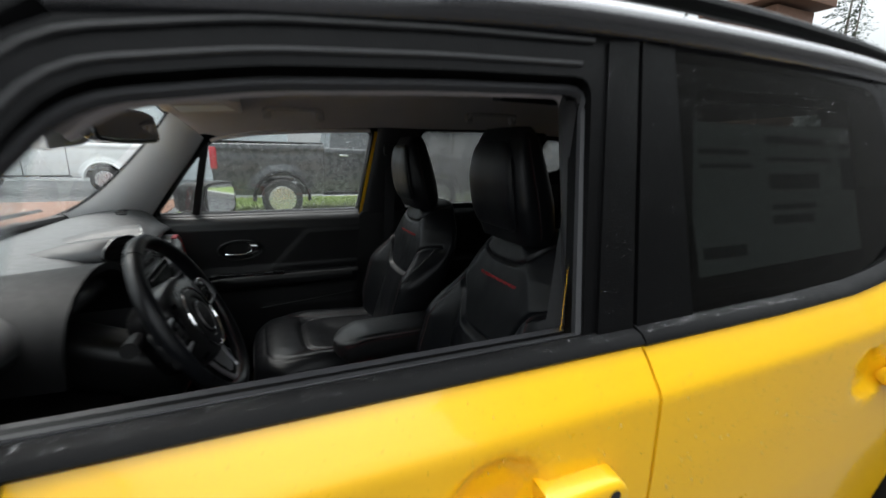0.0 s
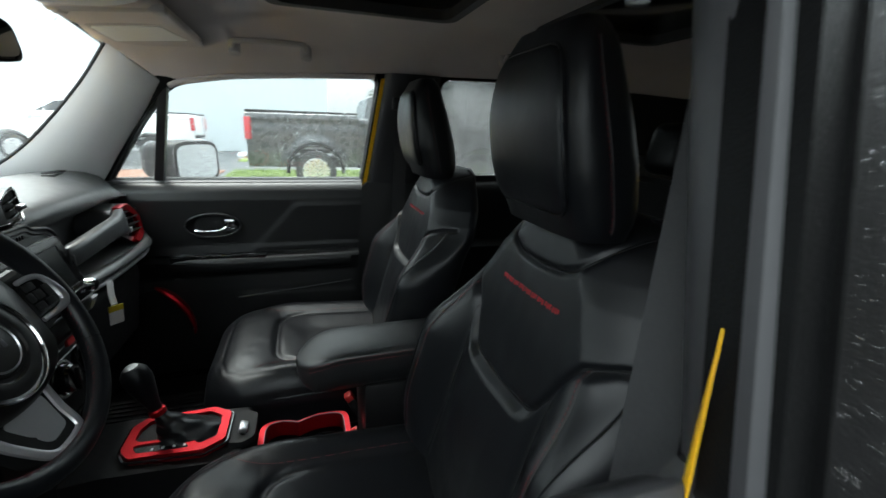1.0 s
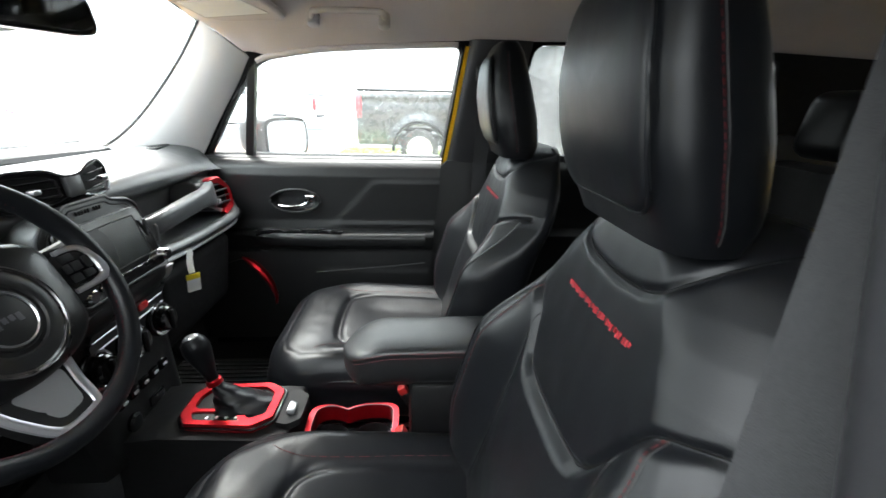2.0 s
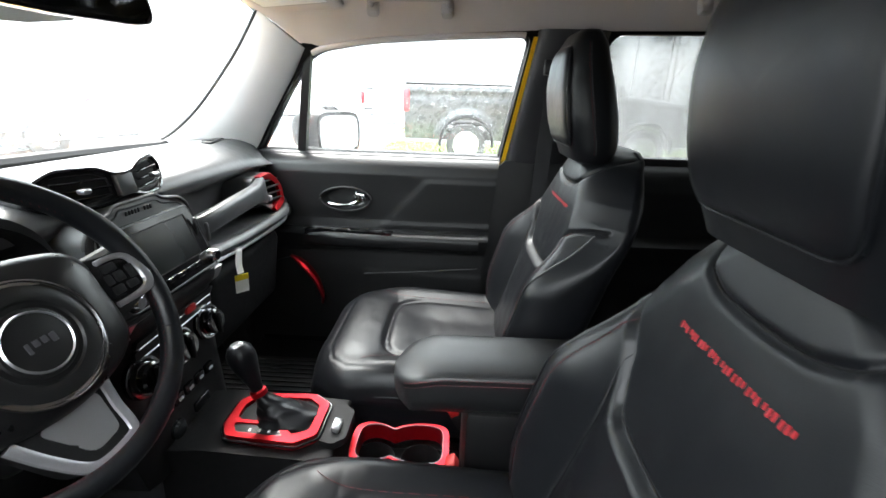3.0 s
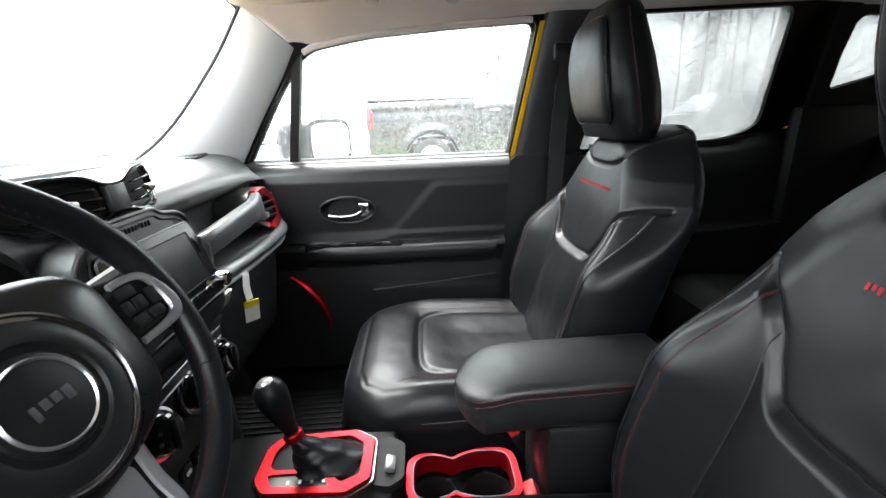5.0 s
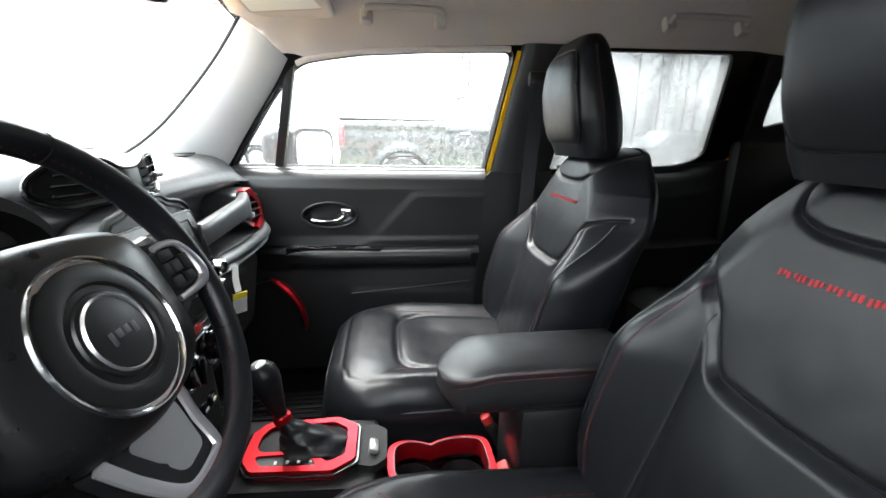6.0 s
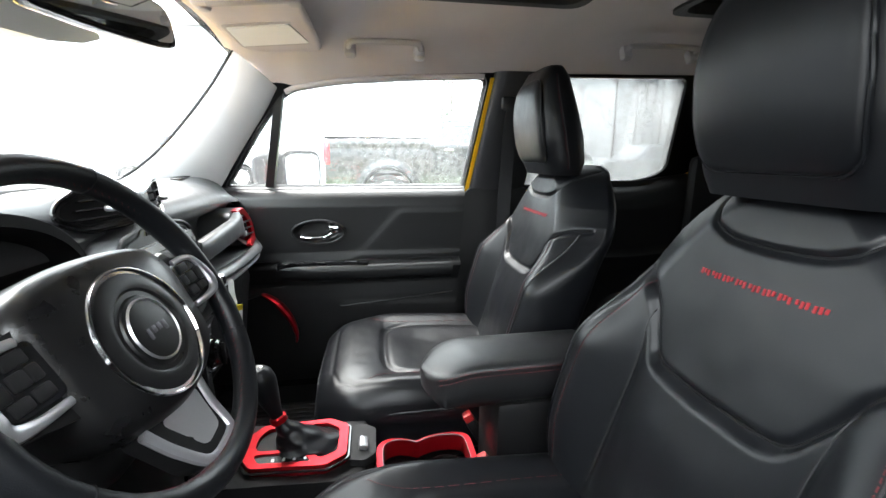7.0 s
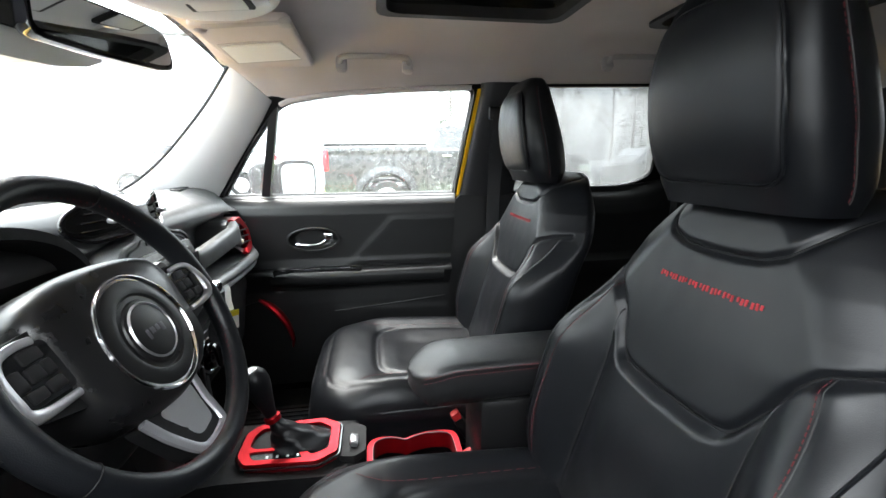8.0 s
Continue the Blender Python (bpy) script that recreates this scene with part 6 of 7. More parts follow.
        part("knob_ring", lathe([(0.0375, 0.010), (0.0375, 0.0135), (0.033, 0.0135), (0.033, 0.010)], 32, m), CHROME, k)
        part("knob_grip", rbox((0.008, 0.008, 0.05), S(y, 0.826, 0.036), 0.003), PLASTIC, k)
    for y in (-0.07, -0.035, 0.0, 0.035, 0.07):
        part("switch", rbox((0.010, 0.028, 0.022), S(y, 0.728, 0.008), 0.004), GLOSSBLACK, st)
        part("switch_mark", rbox((0.002, 0.012, 0.006), S(y, 0.728, 0.0138), 0.0005), WHITEPRINT, st)
    part("socket_cover", lathe([(0.02, 0), (0.02, 0.006), (0.015, 0.01), (0.004, 0.01)], 20, Matrix.Translation(S(-0.05, 0.665, 0.0)) @ pose(0, 0, 0, 0, 90, 0)), GLOSSBLACK, st)
    part("media_port", rbox((0.008, 0.05, 0.022), S(0.03, 0.668, 0.004), 0.003), GLOSSBLACK, st)
    return st


def instrument_cluster():
    c = thing("instrument_cluster", (-0.78, -0.35, 1.06), "hooded instrument cluster behind the steering wheel", "instrument cluster")
    def hood(u, v):
        a = math.pi * u
        r = 0.175 + 0.012 * v
        return (-0.86 + 0.15 * v, -0.35 - r * math.cos(a), 1.04 + (0.115 + 0.012 * v) * math.sin(a) ** 0.8)
    part("hood", sheet(hood, 30, 8, (0, 0, 0.014)), DULLBLACK, c)
    part("dial_panel", rbox((0.01, 0.33, 0.15), (-0.83, -0.35, 1.06), 0.004, (0, -15, 0)), GLOSSBLACK, c)
    for y in (-0.43, -0.27):
        part("dial", lathe([(0.055, 0), (0.055, 0.006), (0.05, 0.006), (0.05, 0.002), (0.004, 0.002)], 32, pose(-0.823, y, 1.065, 0, 75, 0)), SATIN, c)
    part("column_shroud", rbox((0.26, 0.11, 0.10), (-0.70, -0.345, 0.995), 0.03, (0, 22, 0), 3), PLASTIC, c)
    for s in (-1, 1):
        pts = [(-0.645, -0.345 + s * 0.06, 1.065), (-0.635, -0.345 + s * 0.12, 1.08), (-0.63, -0.345 + s * 0.19, 1.088)]
        part("column_stalk", tube(pts, [0.008, 0.011, 0.013], 10), PLASTIC, c)


dash_main()
vent_pod()
centre_stack()
instrument_cluster()


# ---- steering wheel ----
def steering_wheel():
    t = thing("steering_wheel", (-0.5696, -0.337, 1.057), "black leather steering wheel with silver spokes", "steering wheel")
    M = Matrix.Translation((-0.5583, -0.3615, 1.0653)) @ pose(0, 0, 0, 0, 63.4, -2.4)
    # local: z out of the face to the driver, -x up, y across
    P = lambda up, across, out: M @ Vector((-up, across, out))
    R, RO, RU, RT = 0.165, -0.002, 0.011, 0.0132
    rim = [P(RU + R * math.cos(a), R * math.sin(a), RO) for a in [2 * math.pi * k / 72 for k in range(72)]]
    axis = (M.to_3x3() @ Vector((0, 0, 1)))
    part("rim", tube(rim, [RT + 0.0012 * bump1((abs((k / 72 * 360 + 180) % 360 - 180) - 62) / 14) for k in range(72)], 14, True, 1.1, up=axis), LEATHER, t, "leather-wrapped rim")
    for deg in (25, -25, 118, -118):
        a = radians(deg)
        c, d = math.cos(a), math.sin(a)
        ring = [P(RU + R * c + (RT + 0.0004) * math.cos(b) * c, R * d + (RT + 0.0004) * math.cos(b) * d, RO + (1.1 * RT + 0.0004) * math.sin(b)) for b in [2 * math.pi * k / 16 for k in range(16)]]
        part("rim_seam", tube(ring, 0.0007, 5, True), DULLBLACK, t)
    sew = [P(RU + (R - RT + 0.0006) * math.cos(a), (R - RT + 0.0006) * math.sin(a), RO + 0.003 + 0.0015 * (-1) ** k) for k, a in enumerate([2 * math.pi * k / 240 for k in range(240)])]
    part("stitching", join(*[tube([p, q], 0.0005, 4) for k, (p, q) in enumerate(zip(sew, sew[1:])) if k % 2 == 0]), DARKTHREAD, t)
    # hub: a rounded shield
    shape = [(0.090, 0.0), (0.087, 0.05), (0.077, 0.090), (0.055, 0.107), (0.02, 0.108), (-0.02, 0.106), (-0.046, 0.099), (-0.066, 0.073), (-0.077, 0.037), (-0.081, 0.0)]
    shape = shape + [(u, -a) for u, a in shape[-2:0:-1]]
    shape = [(p.x, p.y) for p in smooth_path([(u, a, 0) for u, a in shape], 4, True)]
    rings = [[P(u * s, a * s, o) for u, a in shape] for s, o in ((0.9, -0.07), (1.0, -0.04), (1.0, -0.018), (0.96, -0.003), (0.86, 0.006), (0.6, 0.010), (0.05, 0.011))]
    hub = part("airbag_cover", loft(rings), AIRBAG, t, "smooth black airbag cover", sharp=60)
    def disc(prof, name, material, parent, label=""):
        return part(name, lathe(prof, 48, M), material, parent, label)
    disc([(0.0652, 0.006), (0.0672, 0.010), (0.0664, 0.0127), (0.0648, 0.0127), (0.0636, 0.010)], "hub_ring", CHROME, hub, "chrome ring")
    disc([(0.0605, 0.004), (0.0605, 0.0105), (0.050, 0.0135), (0.044, 0.0125), (0.041, 0.0095), (0.0375, 0.0095), (0.0355, 0.0125), (0.030, 0.014), (0.004, 0.0155)], "hub_centre", PLASTIC, hub)
    disc([(0.0295, 0.0135), (0.031, 0.0155), (0.0325, 0.0135)], "emblem_ring", SATIN, hub)
    marks = []
    for k, (w, h) in enumerate([(0.004, 0.011), (0.006, 0.007), (0.006, 0.007), (0.006, 0.010)]):
        marks.append(rbox((h, w, 0.001), (0.002 if k in (0, 3) else 0.0, -0.0125 + 0.0083 * k, 0.0153), 0.0004))
    b = join(*marks)
    bmesh.ops.transform(b, matrix=M, verts=b.verts)
    part("emblem", b, DARKSILVER, hub, "plain silver emblem strokes")
    # side spokes with switches, lower spokes in silver
    for s in (-1, 1):
        out = lambda a: 0.001 + 0.08 * max(0, a - 0.11)
        sp = rounded([(0.058, 0.060), (0.050, 0.160), (-0.006, 0.166), (-0.028, 0.085)], 0.012)
        sk = part("spoke", prism(sp, lambda p: P(p[0], s * p[1], out(p[1]) - 0.004), lambda p: P(p[0], s * p[1], -0.024)), DULLBLACK, t)
        line = smooth_pairs([(0.047, 0.108), (0.048, 0.126), (0.044, 0.144), (0.030, 0.154), (0.010, 0.158), (-0.002, 0.153), (-0.007, 0.134), (-0.008, 0.102)])
        wide = [0.0036 + 0.0056 * bump1((k / (len(line) - 1) - 0.58) / 0.2) for k in range(len(line))]
        part("spoke_trim", tube([P(u, s * a, out(a) + 0.001) for u, a in line], wide, 10, flat=0.6, up=axis), SILVERPAINT, sk, "satin silver spoke trim")
        pad = rounded([(0.046, 0.098), (0.042, 0.138), (0.030, 0.148), (0.010, 0.152), (0.0, 0.144), (-0.002, 0.098)], 0.007)
        sw = part("switch_pad", prism(pad, lambda p: P(p[0], s * p[1], out(p[1]) + 0.001), lambda p: P(p[0], s * p[1], 0.0)), GLOSSBLACK, sk)
        for cu, ca, wu, wa in ((0.037, 0.119, 0.011, 0.020), (0.023, 0.111, 0.013, 0.010), (0.023, 0.125, 0.013, 0.014), (0.023, 0.142, 0.018, 0.011), (0.008, 0.115, 0.011, 0.016), (0.008, 0.135, 0.010, 0.016)):
            q = rbox((wu, wa, 0.004), (-cu, s * ca, out(ca) + 0.0015), 0.0018)
            bmesh.ops.transform(q, matrix=M, verts=q.verts)
            part("button", q, DULLBLACK, sw)
        arm = rounded([(0.040, 0.150), (0.034, 0.176), (-0.020, 0.178), (-0.012, 0.150)], 0.010)
        part("spoke_root", prism(arm, lambda p: P(p[0], s * p[1], -0.004), lambda p: P(p[0], s * p[1], -0.014)), DULLBLACK, sk)
    # lower spoke: a dark web inside a bright U
    low = rounded([(-0.068, 0.044), (-0.110, 0.038), (-0.142, 0.034), (-0.146, -0.018), (-0.134, -0.036), (-0.070, -0.066)], 0.010)
    out_y = lambda u, a: -0.010 + 0.16 * max(0.0, math.hypot(u, a) - 0.11)
    ls = part("lower_spoke", prism(low, lambda p: P(p[0], p[1], out_y(*p)), lambda p: P(p[0], p[1], -0.03)), DULLBLACK, t, "black lower spoke edged in silver")
    u_shape = [(-0.068, 0.040), (-0.100, 0.036), (-0.130, 0.033), (-0.140, 0.024), (-0.142, -0.010), (-0.134, -0.028), (-0.105, -0.046), (-0.070, -0.063)]
    part("spoke_rim", tube([P(u, a, out_y(u, a) + 0.001) for u, a in smooth_pairs(u_shape)], 0.0062, 10, flat=0.6, up=axis), SILVERPAINT, ls, "bright silver edge")
    ins = rounded([(-0.076, 0.028), (-0.125, 0.023), (-0.128, -0.012), (-0.076, -0.040)], 0.010)
    part("spoke_opening", prism(ins, lambda p: P(p[0], p[1], out_y(*p) + 0.0012), lambda p: P(p[0], p[1], -0.02)), SATIN, ls)
    return t


def smooth_pairs(pairs):
    return [(p.x, p.y) for p in smooth_path([(a, b, 0) for a, b in pairs], 6)]


steering_wheel()


# ---- centre console ----
def centre_console():
    t = thing("centre_console", (-0.3, 0, 0.4), "black centre console with red trim round shifter and cup holders", "centre console")
    side = [(-0.72, 0.40), (-0.70, 0.66), (-0.62, 0.668), (-0.365, 0.655), (-0.350, 0.52), (-0.13, 0.52), (0.10, 0.582), (0.12, 0.40)]
    part("console_body", prism(rounded(side, 0.01), lambda p: (p[0], -0.09, p[1] - 0.014), lambda p: (p[0], 0.09, p[1] - 0.014)), DULLBLACK, t)
    # red six-sided surround
    Z = lambda x: 0.668 + 0.01 * (-(x + 0.5))
    out = [(-0.598, -0.036), (-0.578, -0.064), (-0.44, -0.072), (-0.402, -0.046), (-0.402, 0.046), (-0.44, 0.072), (-0.578, 0.064), (-0.598, 0.036)]
    inn = [(-0.580, -0.006), (-0.57, -0.018), (-0.478, -0.020), (-0.452, -0.052), (-0.420, -0.036), (-0.420, 0.036), (-0.447, 0.058), (-0.566, 0.052), (-0.580, 0.026)]
    sur = part("shifter_surround", prism(rounded(out, 0.008), lambda p: (p[0], p[1], Z(p[0])), lambda p: (p[0], p[1], Z(p[0]) - 0.02), [rounded(inn, 0.008), rounded([(-0.578, -0.030), (-0.565, -0.052), (-0.468, -0.058), (-0.486, -0.028), (-0.570, -0.026)], 0.006)]), RED, t, "red shifter surround")
    part("surround_edge", tube([(p[0], p[1], Z(p[0]) - 0.008) for p in rounded([(x * 1.0 + (0.004 if x > -0.45 else -0.004), y * 1.05) for x, y in out], 0.008)], 0.003, 6, True), GLOSSBLACK, sur)
    part("shifter_plate", prism(rounded(inn, 0.008), lambda p: (p[0], p[1], Z(p[0]) - 0.008), lambda p: (p[0], p[1], Z(p[0]) - 0.018)), DULLBLACK, sur)
    ind = [(-0.580, -0.030), (-0.566, -0.054), (-0.466, -0.060), (-0.484, -0.026), (-0.570, -0.024)]
    ip = part("gear_indicator", prism(rounded(ind, 0.004), lambda p: (p[0], p[1], Z(p[0]) - 0.004), lambda p: (p[0], p[1], Z(p[0]) - 0.012)), DISPLAY, sur)
    for k in range(4):
        part("gear_mark", rbox((0.005, 0.008, 0.001), (-0.54 + 0.02 * k, -0.042, Z(-0.5) - 0.0035), 0.0), WHITEPRINT, ip)
    # lever, boot, knob
    boot = []
    for k in range(25):
        f = k / 24
        c = Vector((-0.478 - 0.054 * f, 0.004 - 0.006 * f, Z(-0.48) - 0.006 + 0.062 * f))
        r0, r1 = 0.052 * (1 - f) ** 1.4 + 0.013, 0.034 * (1 - f) ** 1.4 + 0.013
        boot.append([(c.x + r0 * (1 + 0.06 * math.sin(f * 19 + 1.5 * math.sin(2 * a)) + 0.07 * math.sin(5 * a + 7 * f) * (1 - f)) * math.cos(a), c.y + r1 * (1 + 0.06 * math.sin(f * 19 + 1.5 * math.sin(2 * a)) + 0.07 * math.sin(5 * a + 7 * f) * (1 - f)) * math.sin(a), c.z) for a in [2 * math.pi * j / 48 for j in range(48)]])
    lever = thing("gear_lever", (-0.48, 0, 0.66), "black leather gear lever with a gaiter", "gear lever")
    part("gaiter", loft(boot), LEATHER, lever)
    ax = Vector((-0.30, 0.02, 0.95)).normalized()
    base = Vector((-0.532, -0.002, 0.725))
    rotm = ax.to_track_quat("Z", "Y").to_matrix().to_4x4()
    part("collar", lathe([(0.013, -0.006), (0.0165, -0.004), (0.0165, 0.006), (0.013, 0.009)], 20, Matrix.Translation(base) @ rotm), RED, lever, "red collar ring")
    part("knob", lathe([(0.011, 0.0), (0.013, 0.02), (0.019, 0.045), (0.0255, 0.072), (0.0275, 0.088), (0.025, 0.104), (0.017, 0.114), (0.004, 0.117)], 28, Matrix.Translation(base) @ rotm), LEATHER, lever, "leather shift knob")
    part("knob_cap", lathe([(0.014, 0.1145), (0.010, 0.1185), (0.003, 0.1195)], 20, Matrix.Translation(base) @ rotm), SATIN, lever)
    # parking brake switch
    pb = part("switch_block", prism(rounded([(-0.400, -0.050), (-0.37, -0.058), (-0.345, -0.04), (-0.345, 0.04), (-0.37, 0.058), (-0.400, 0.050)], 0.008), lambda p: (p[0], p[1], 0.656), lambda p: (p[0], p[1], 0.64)), DULLBLACK, t)
    part("parking_brake_switch", rbox((0.018, 0.034, 0.012), (-0.370, -0.014, 0.662), 0.004, (0, 20, 0)), SATIN, pb)
    # cup holders
    half = [(-0.345, 0.0), (-0.340, 0.042), (-0.31, 0.058), (-0.275, 0.050), (-0.258, 0.042), (-0.241, 0.050), (-0.205, 0.060), (-0.16, 0.058), (-0.138, 0.042), (-0.135, 0.0)]
    lp = [(p.x, p.y) for p in smooth_path([(x, y, 0) for x, y in half + [(x, -y) for x, y in half[-2:0:-1]]], 3, True)]
    grow = lambda k: [(-0.24 + (x + 0.24) * k, y * k) for x, y in lp]
    part("cup_holder_ring", prism(grow(1.0), lambda p: (p[0], p[1], 0.612), lambda p: (p[0], p[1], 0.572), [grow(0.87)]), RED, t, "red cup holder surround")
    part("cup_holder_edge", tube([(p[0], p[1], 0.6122) for p in grow(0.875)], 0.0013, 6, True), DARKSILVER, t)
    for x in (-0.297, -0.195):
        part("cup_well", lathe([(0.046, 0.0), (0.046, 0.065), (0.0445, 0.065), (0.038, 0.0085), (0.003, 0.008)], 28, pose(x, 0, 0.50)), DULLBLACK, t)
    return t


def armrest():
    t = thing("armrest", (-0.05, 0, 0.64), "black padded armrest with a red stitched seam", "armrest")
    def half_width(f):
        return 0.080 * math.sqrt(max(0.0, 1 - max(0.0, (0.20 - f) / 0.20) ** 2.2)) * (1 - 0.05 * f)
    def crown(f):
        return 0.846 + 0.004 * f - 0.034 * max(0.0, (0.30 - f) / 0.30) ** 2
    rings = []
    for k in range(49):
        f = (k / 48) ** 1.5
        x = -0.250 + 0.36 * f
        w = max(0.006, half_width(f))
        top, low = crown(f), 0.752 + 0.030 * max(0.0, (0.2 - f) / 0.2) ** 2
        edge = 0.021 * min(1.0, w / 0.05)
        ring = []
        for q in range(13):
            u = 1 - 2 * q / 12
            ring.append((x, w * 0.90 * u, top - 0.007 * abs(u) ** 2.5))
        for u, dz in ((0.955, 0.011), (0.985, 0.016), (0.965, 0.0195), (0.975, 0.024), (0.985, 0.05), (0.95, 0.075)):
            ring.append((x, -w * u, max(low, top - dz * edge / 0.021)))
        for u in (0.7, 0.0, -0.7):
            ring.append((x, -w * u, low - 0.004))
        for u, dz in ((0.95, 0.075), (0.985, 0.05), (0.975, 0.024), (0.965, 0.0195), (0.985, 0.016), (0.955, 0.011)):
            ring.append((x, w * u, max(low, top - dz * edge / 0.021)))
        rings.append(ring)
    lid = part("armrest_lid", loft(rings), ARMVINYL, t, "rounded black leather armrest lid", sharp=60)
    for s in (-1, 1):
        for dz in (0.0125, 0.0225):
            line = [(-0.250 + 0.36 * f, s * (half_width(f) * 0.978 + 0.0004), crown(f) - dz) for f in [0.07 + 0.93 * k / 110 for k in range(111)]]
            part("stitching", join(*[tube([a, b], 0.0008, 4) for i, (a, b) in enumerate(zip(line, line[1:])) if i % 3]), DARKTHREAD, lid)
    part("bin", rbox((0.22, 0.15, 0.24), (0.0, 0, 0.64), 0.02), PLASTIC, t)
    return t


centre_console()
armrest()


def floor_mat(s):
    t = thing("floor_mat", (-0.72, s * 0.38, 0.375), "black ribbed rubber floor mat in the footwell", "floor mat", "floor mats")
    part("mat", rbox((0.52, 0.46, 0.012), (-0.70, s * 0.38, 0.381), 0.005), DULLBLACK, t)
    me_bm = rbox((0.50, 0.006, 0.006), (0, 0, 0), 0.0)
    me = bpy.data.meshes.new("rib")
    me_bm.to_mesh(me)
    me_bm.free()
    me.materials.append(RUBBER)
    for k in range(18):
        piece("rib", me, t, Matrix.Translation(Vector((-0.70, s * 0.38 - 0.204 + 0.024 * k, 0.3895)) - BASE[t.name]))


floor_mat(1)
floor_mat(-1)


def belt_buckle(y, tilt):
    t = thing("belt_buckle", (-0.12, y, 0.6), "seat belt buckle with a red release button", "belt buckle", "belt buckles")
    part("stalk", tube([(-0.06, y, 0.50), (-0.095, y, 0.56)], 0.012, 8), PLASTIC, t)
    part("housing", rbox((0.026, 0.040, 0.070), (-0.108, y, 0.590), 0.008, (0, -30, tilt)), PLASTIC, t)
    part("release_button", rbox((0.022, 0.036, 0.024), (-0.127, y, 0.624), 0.004, (0, -30, tilt)), REDPLAIN, t)


belt_buckle(-0.062, 0)
belt_buckle(0.098, 0)


# ---- overhead things ----
def rear_view_mirror():
    t = thing("rear_view_mirror", (-0.72, 0.0, 1.45), "black rear-view mirror with a pale sensor cover behind it", "mirror")
    m = Matrix.Translation((-0.70, -0.050, 1.442)) @ pose(0, 0, 0, 0, -6, -16)
    out = rounded([(-0.128, -0.036), (-0.03, -0.040), (0.09, -0.038), (0.126, -0.030), (0.120, 0.030), (0.07, 0.038), (-0.118, 0.037)], 0.020, 5)
    part("housing", loft([[m @ Vector((x, a * k, b * h)) for a, b in out] for x, k, h in ((0.001, 0.97, 0.93), (0.003, 0.985, 0.965), (0.002, 1.0, 1.0), (-0.012, 1.0, 1.0), (-0.030, 0.92, 0.84), (-0.042, 0.70, 0.55))]), GLOSSBLACK, t, "gloss black mirror housing", sharp=50)
    part("mirror_glass", prism([(a * 0.955, b * 0.84 + 0.002) for a, b in out], lambda p: m @ Vector((0.0042, *p)), lambda p: m @ Vector((-0.005, *p))), MIRROR, t)
    part("mount", loft([[(x, y * w, z) for x, z, y in ((a, b, -1), (a, b, 1), (a - 0.022, b + 0.03, 1), (a - 0.022, b + 0.03, -1))] for a, b, w in ((-0.735, 1.44, 0.018), (-0.76, 1.455, 0.026), (-0.80, 1.475, 0.030))]), DULLBLACK, t)
    # the cover over the sensors: a black bracket with a pale shell under it
    box = rounded([(-0.20, 1.428), (-0.02, 1.438), (0.105, 1.441), (0.085, 1.468), (0.05, 1.515), (-0.20, 1.515)], 0.010, 3)
    part("sensor_bracket", prism(box, lambda p: (-0.795, p[0], p[1]), lambda p: (-0.775 - 0.9 * (1.53 - p[1]), p[0] * 0.95, p[1])), DULLBLACK, t)
    shell = rounded([(-0.20, 1.386), (-0.02, 1.397), (0.06, 1.412), (0.112, 1.431), (0.106, 1.440), (-0.02, 1.437), (-0.20, 1.427)], 0.005, 3)
    part("sensor_cover", prism(shell, lambda p: (-0.800, p[0], p[1]), lambda p: (-0.775 - 0.85 * (1.53 - p[1]), p[0] * 0.94, p[1] + 0.004)), PALEPLASTIC, t, "pale grey sensor cover")
    return t


def sun_visor(s):
    t = thing("sun_visor", (-0.58, s * 0.38, 1.52), "pale grey sun visor folded against the headliner", "sun visor", "sun visors")
    out = rounded([(-0.690, 0.215), (-0.475, 0.195), (-0.468, 0.600), (-0.640, 0.588), (-0.690, 0.54)], [0.02, 0.02, 0.03, 0.04, 0.04], 5)
    z = lambda x, y: 1.528 + 0.07 * (x + 0.70) - 0.012 * step01(0.45, 0.6, y)
    cx, cy = -0.58, 0.40
    def ring(k, dz):
        pts = [(cx + (x - cx) * k, cy + (y - cy) * (0.5 + 0.5 * k)) for x, y in out]
        return [(x, s * y, z(x, y) + dz) for x, y in pts]
    part("panel", loft([ring(0.02, -0.001), ring(0.3, -0.001), ring(0.6, -0.001), ring(0.90, -0.001), ring(0.96, 0.0), ring(0.985, 0.003), ring(1.0, 0.009), ring(0.985, 0.016), ring(0.9, 0.018)]), HEADLINER, t, sharp=60)
    slab = lambda q, lo, hi: prism(q, lambda p: (p[0], s * p[1], z(*p) + lo), lambda p: (p[0], s * p[1], z(*p) + hi))
    part("vanity_frame", slab(rounded([(-0.674, 0.358), (-0.512, 0.338), (-0.484, 0.522), (-0.676, 0.535)], 0.010), -0.0035, 0.004), HANDLEGREY, t)
    part("vanity_cover", slab(rounded([(-0.666, 0.372), (-0.520, 0.354), (-0.494, 0.508), (-0.668, 0.520)], 0.006), -0.0065, 0.0), VANITY, t, "white vanity mirror cover")
    part("hinge_strip", tube([(-0.655, s * 0.222, z(-0.655, 0.22) + 0.001), (-0.492, s * 0.208, z(-0.492, 0.21) + 0.001)], 0.0075, 10), HANDLEGREY, t)
    part("hinge_block", rbox((0.030, 0.034, 0.020), (-0.483, s * 0.215, z(-0.483, 0.21) + 0.001), 0.007), HANDLEGREY, t)
    part("pivot_knob", lathe([(0.015, 0.014), (0.015, 0.0), (0.011, -0.006), (0.002, -0.008)], 20, pose(-0.668, s * 0.245, z(-0.668, 0.24))), HANDLEGREY, t)
    return t


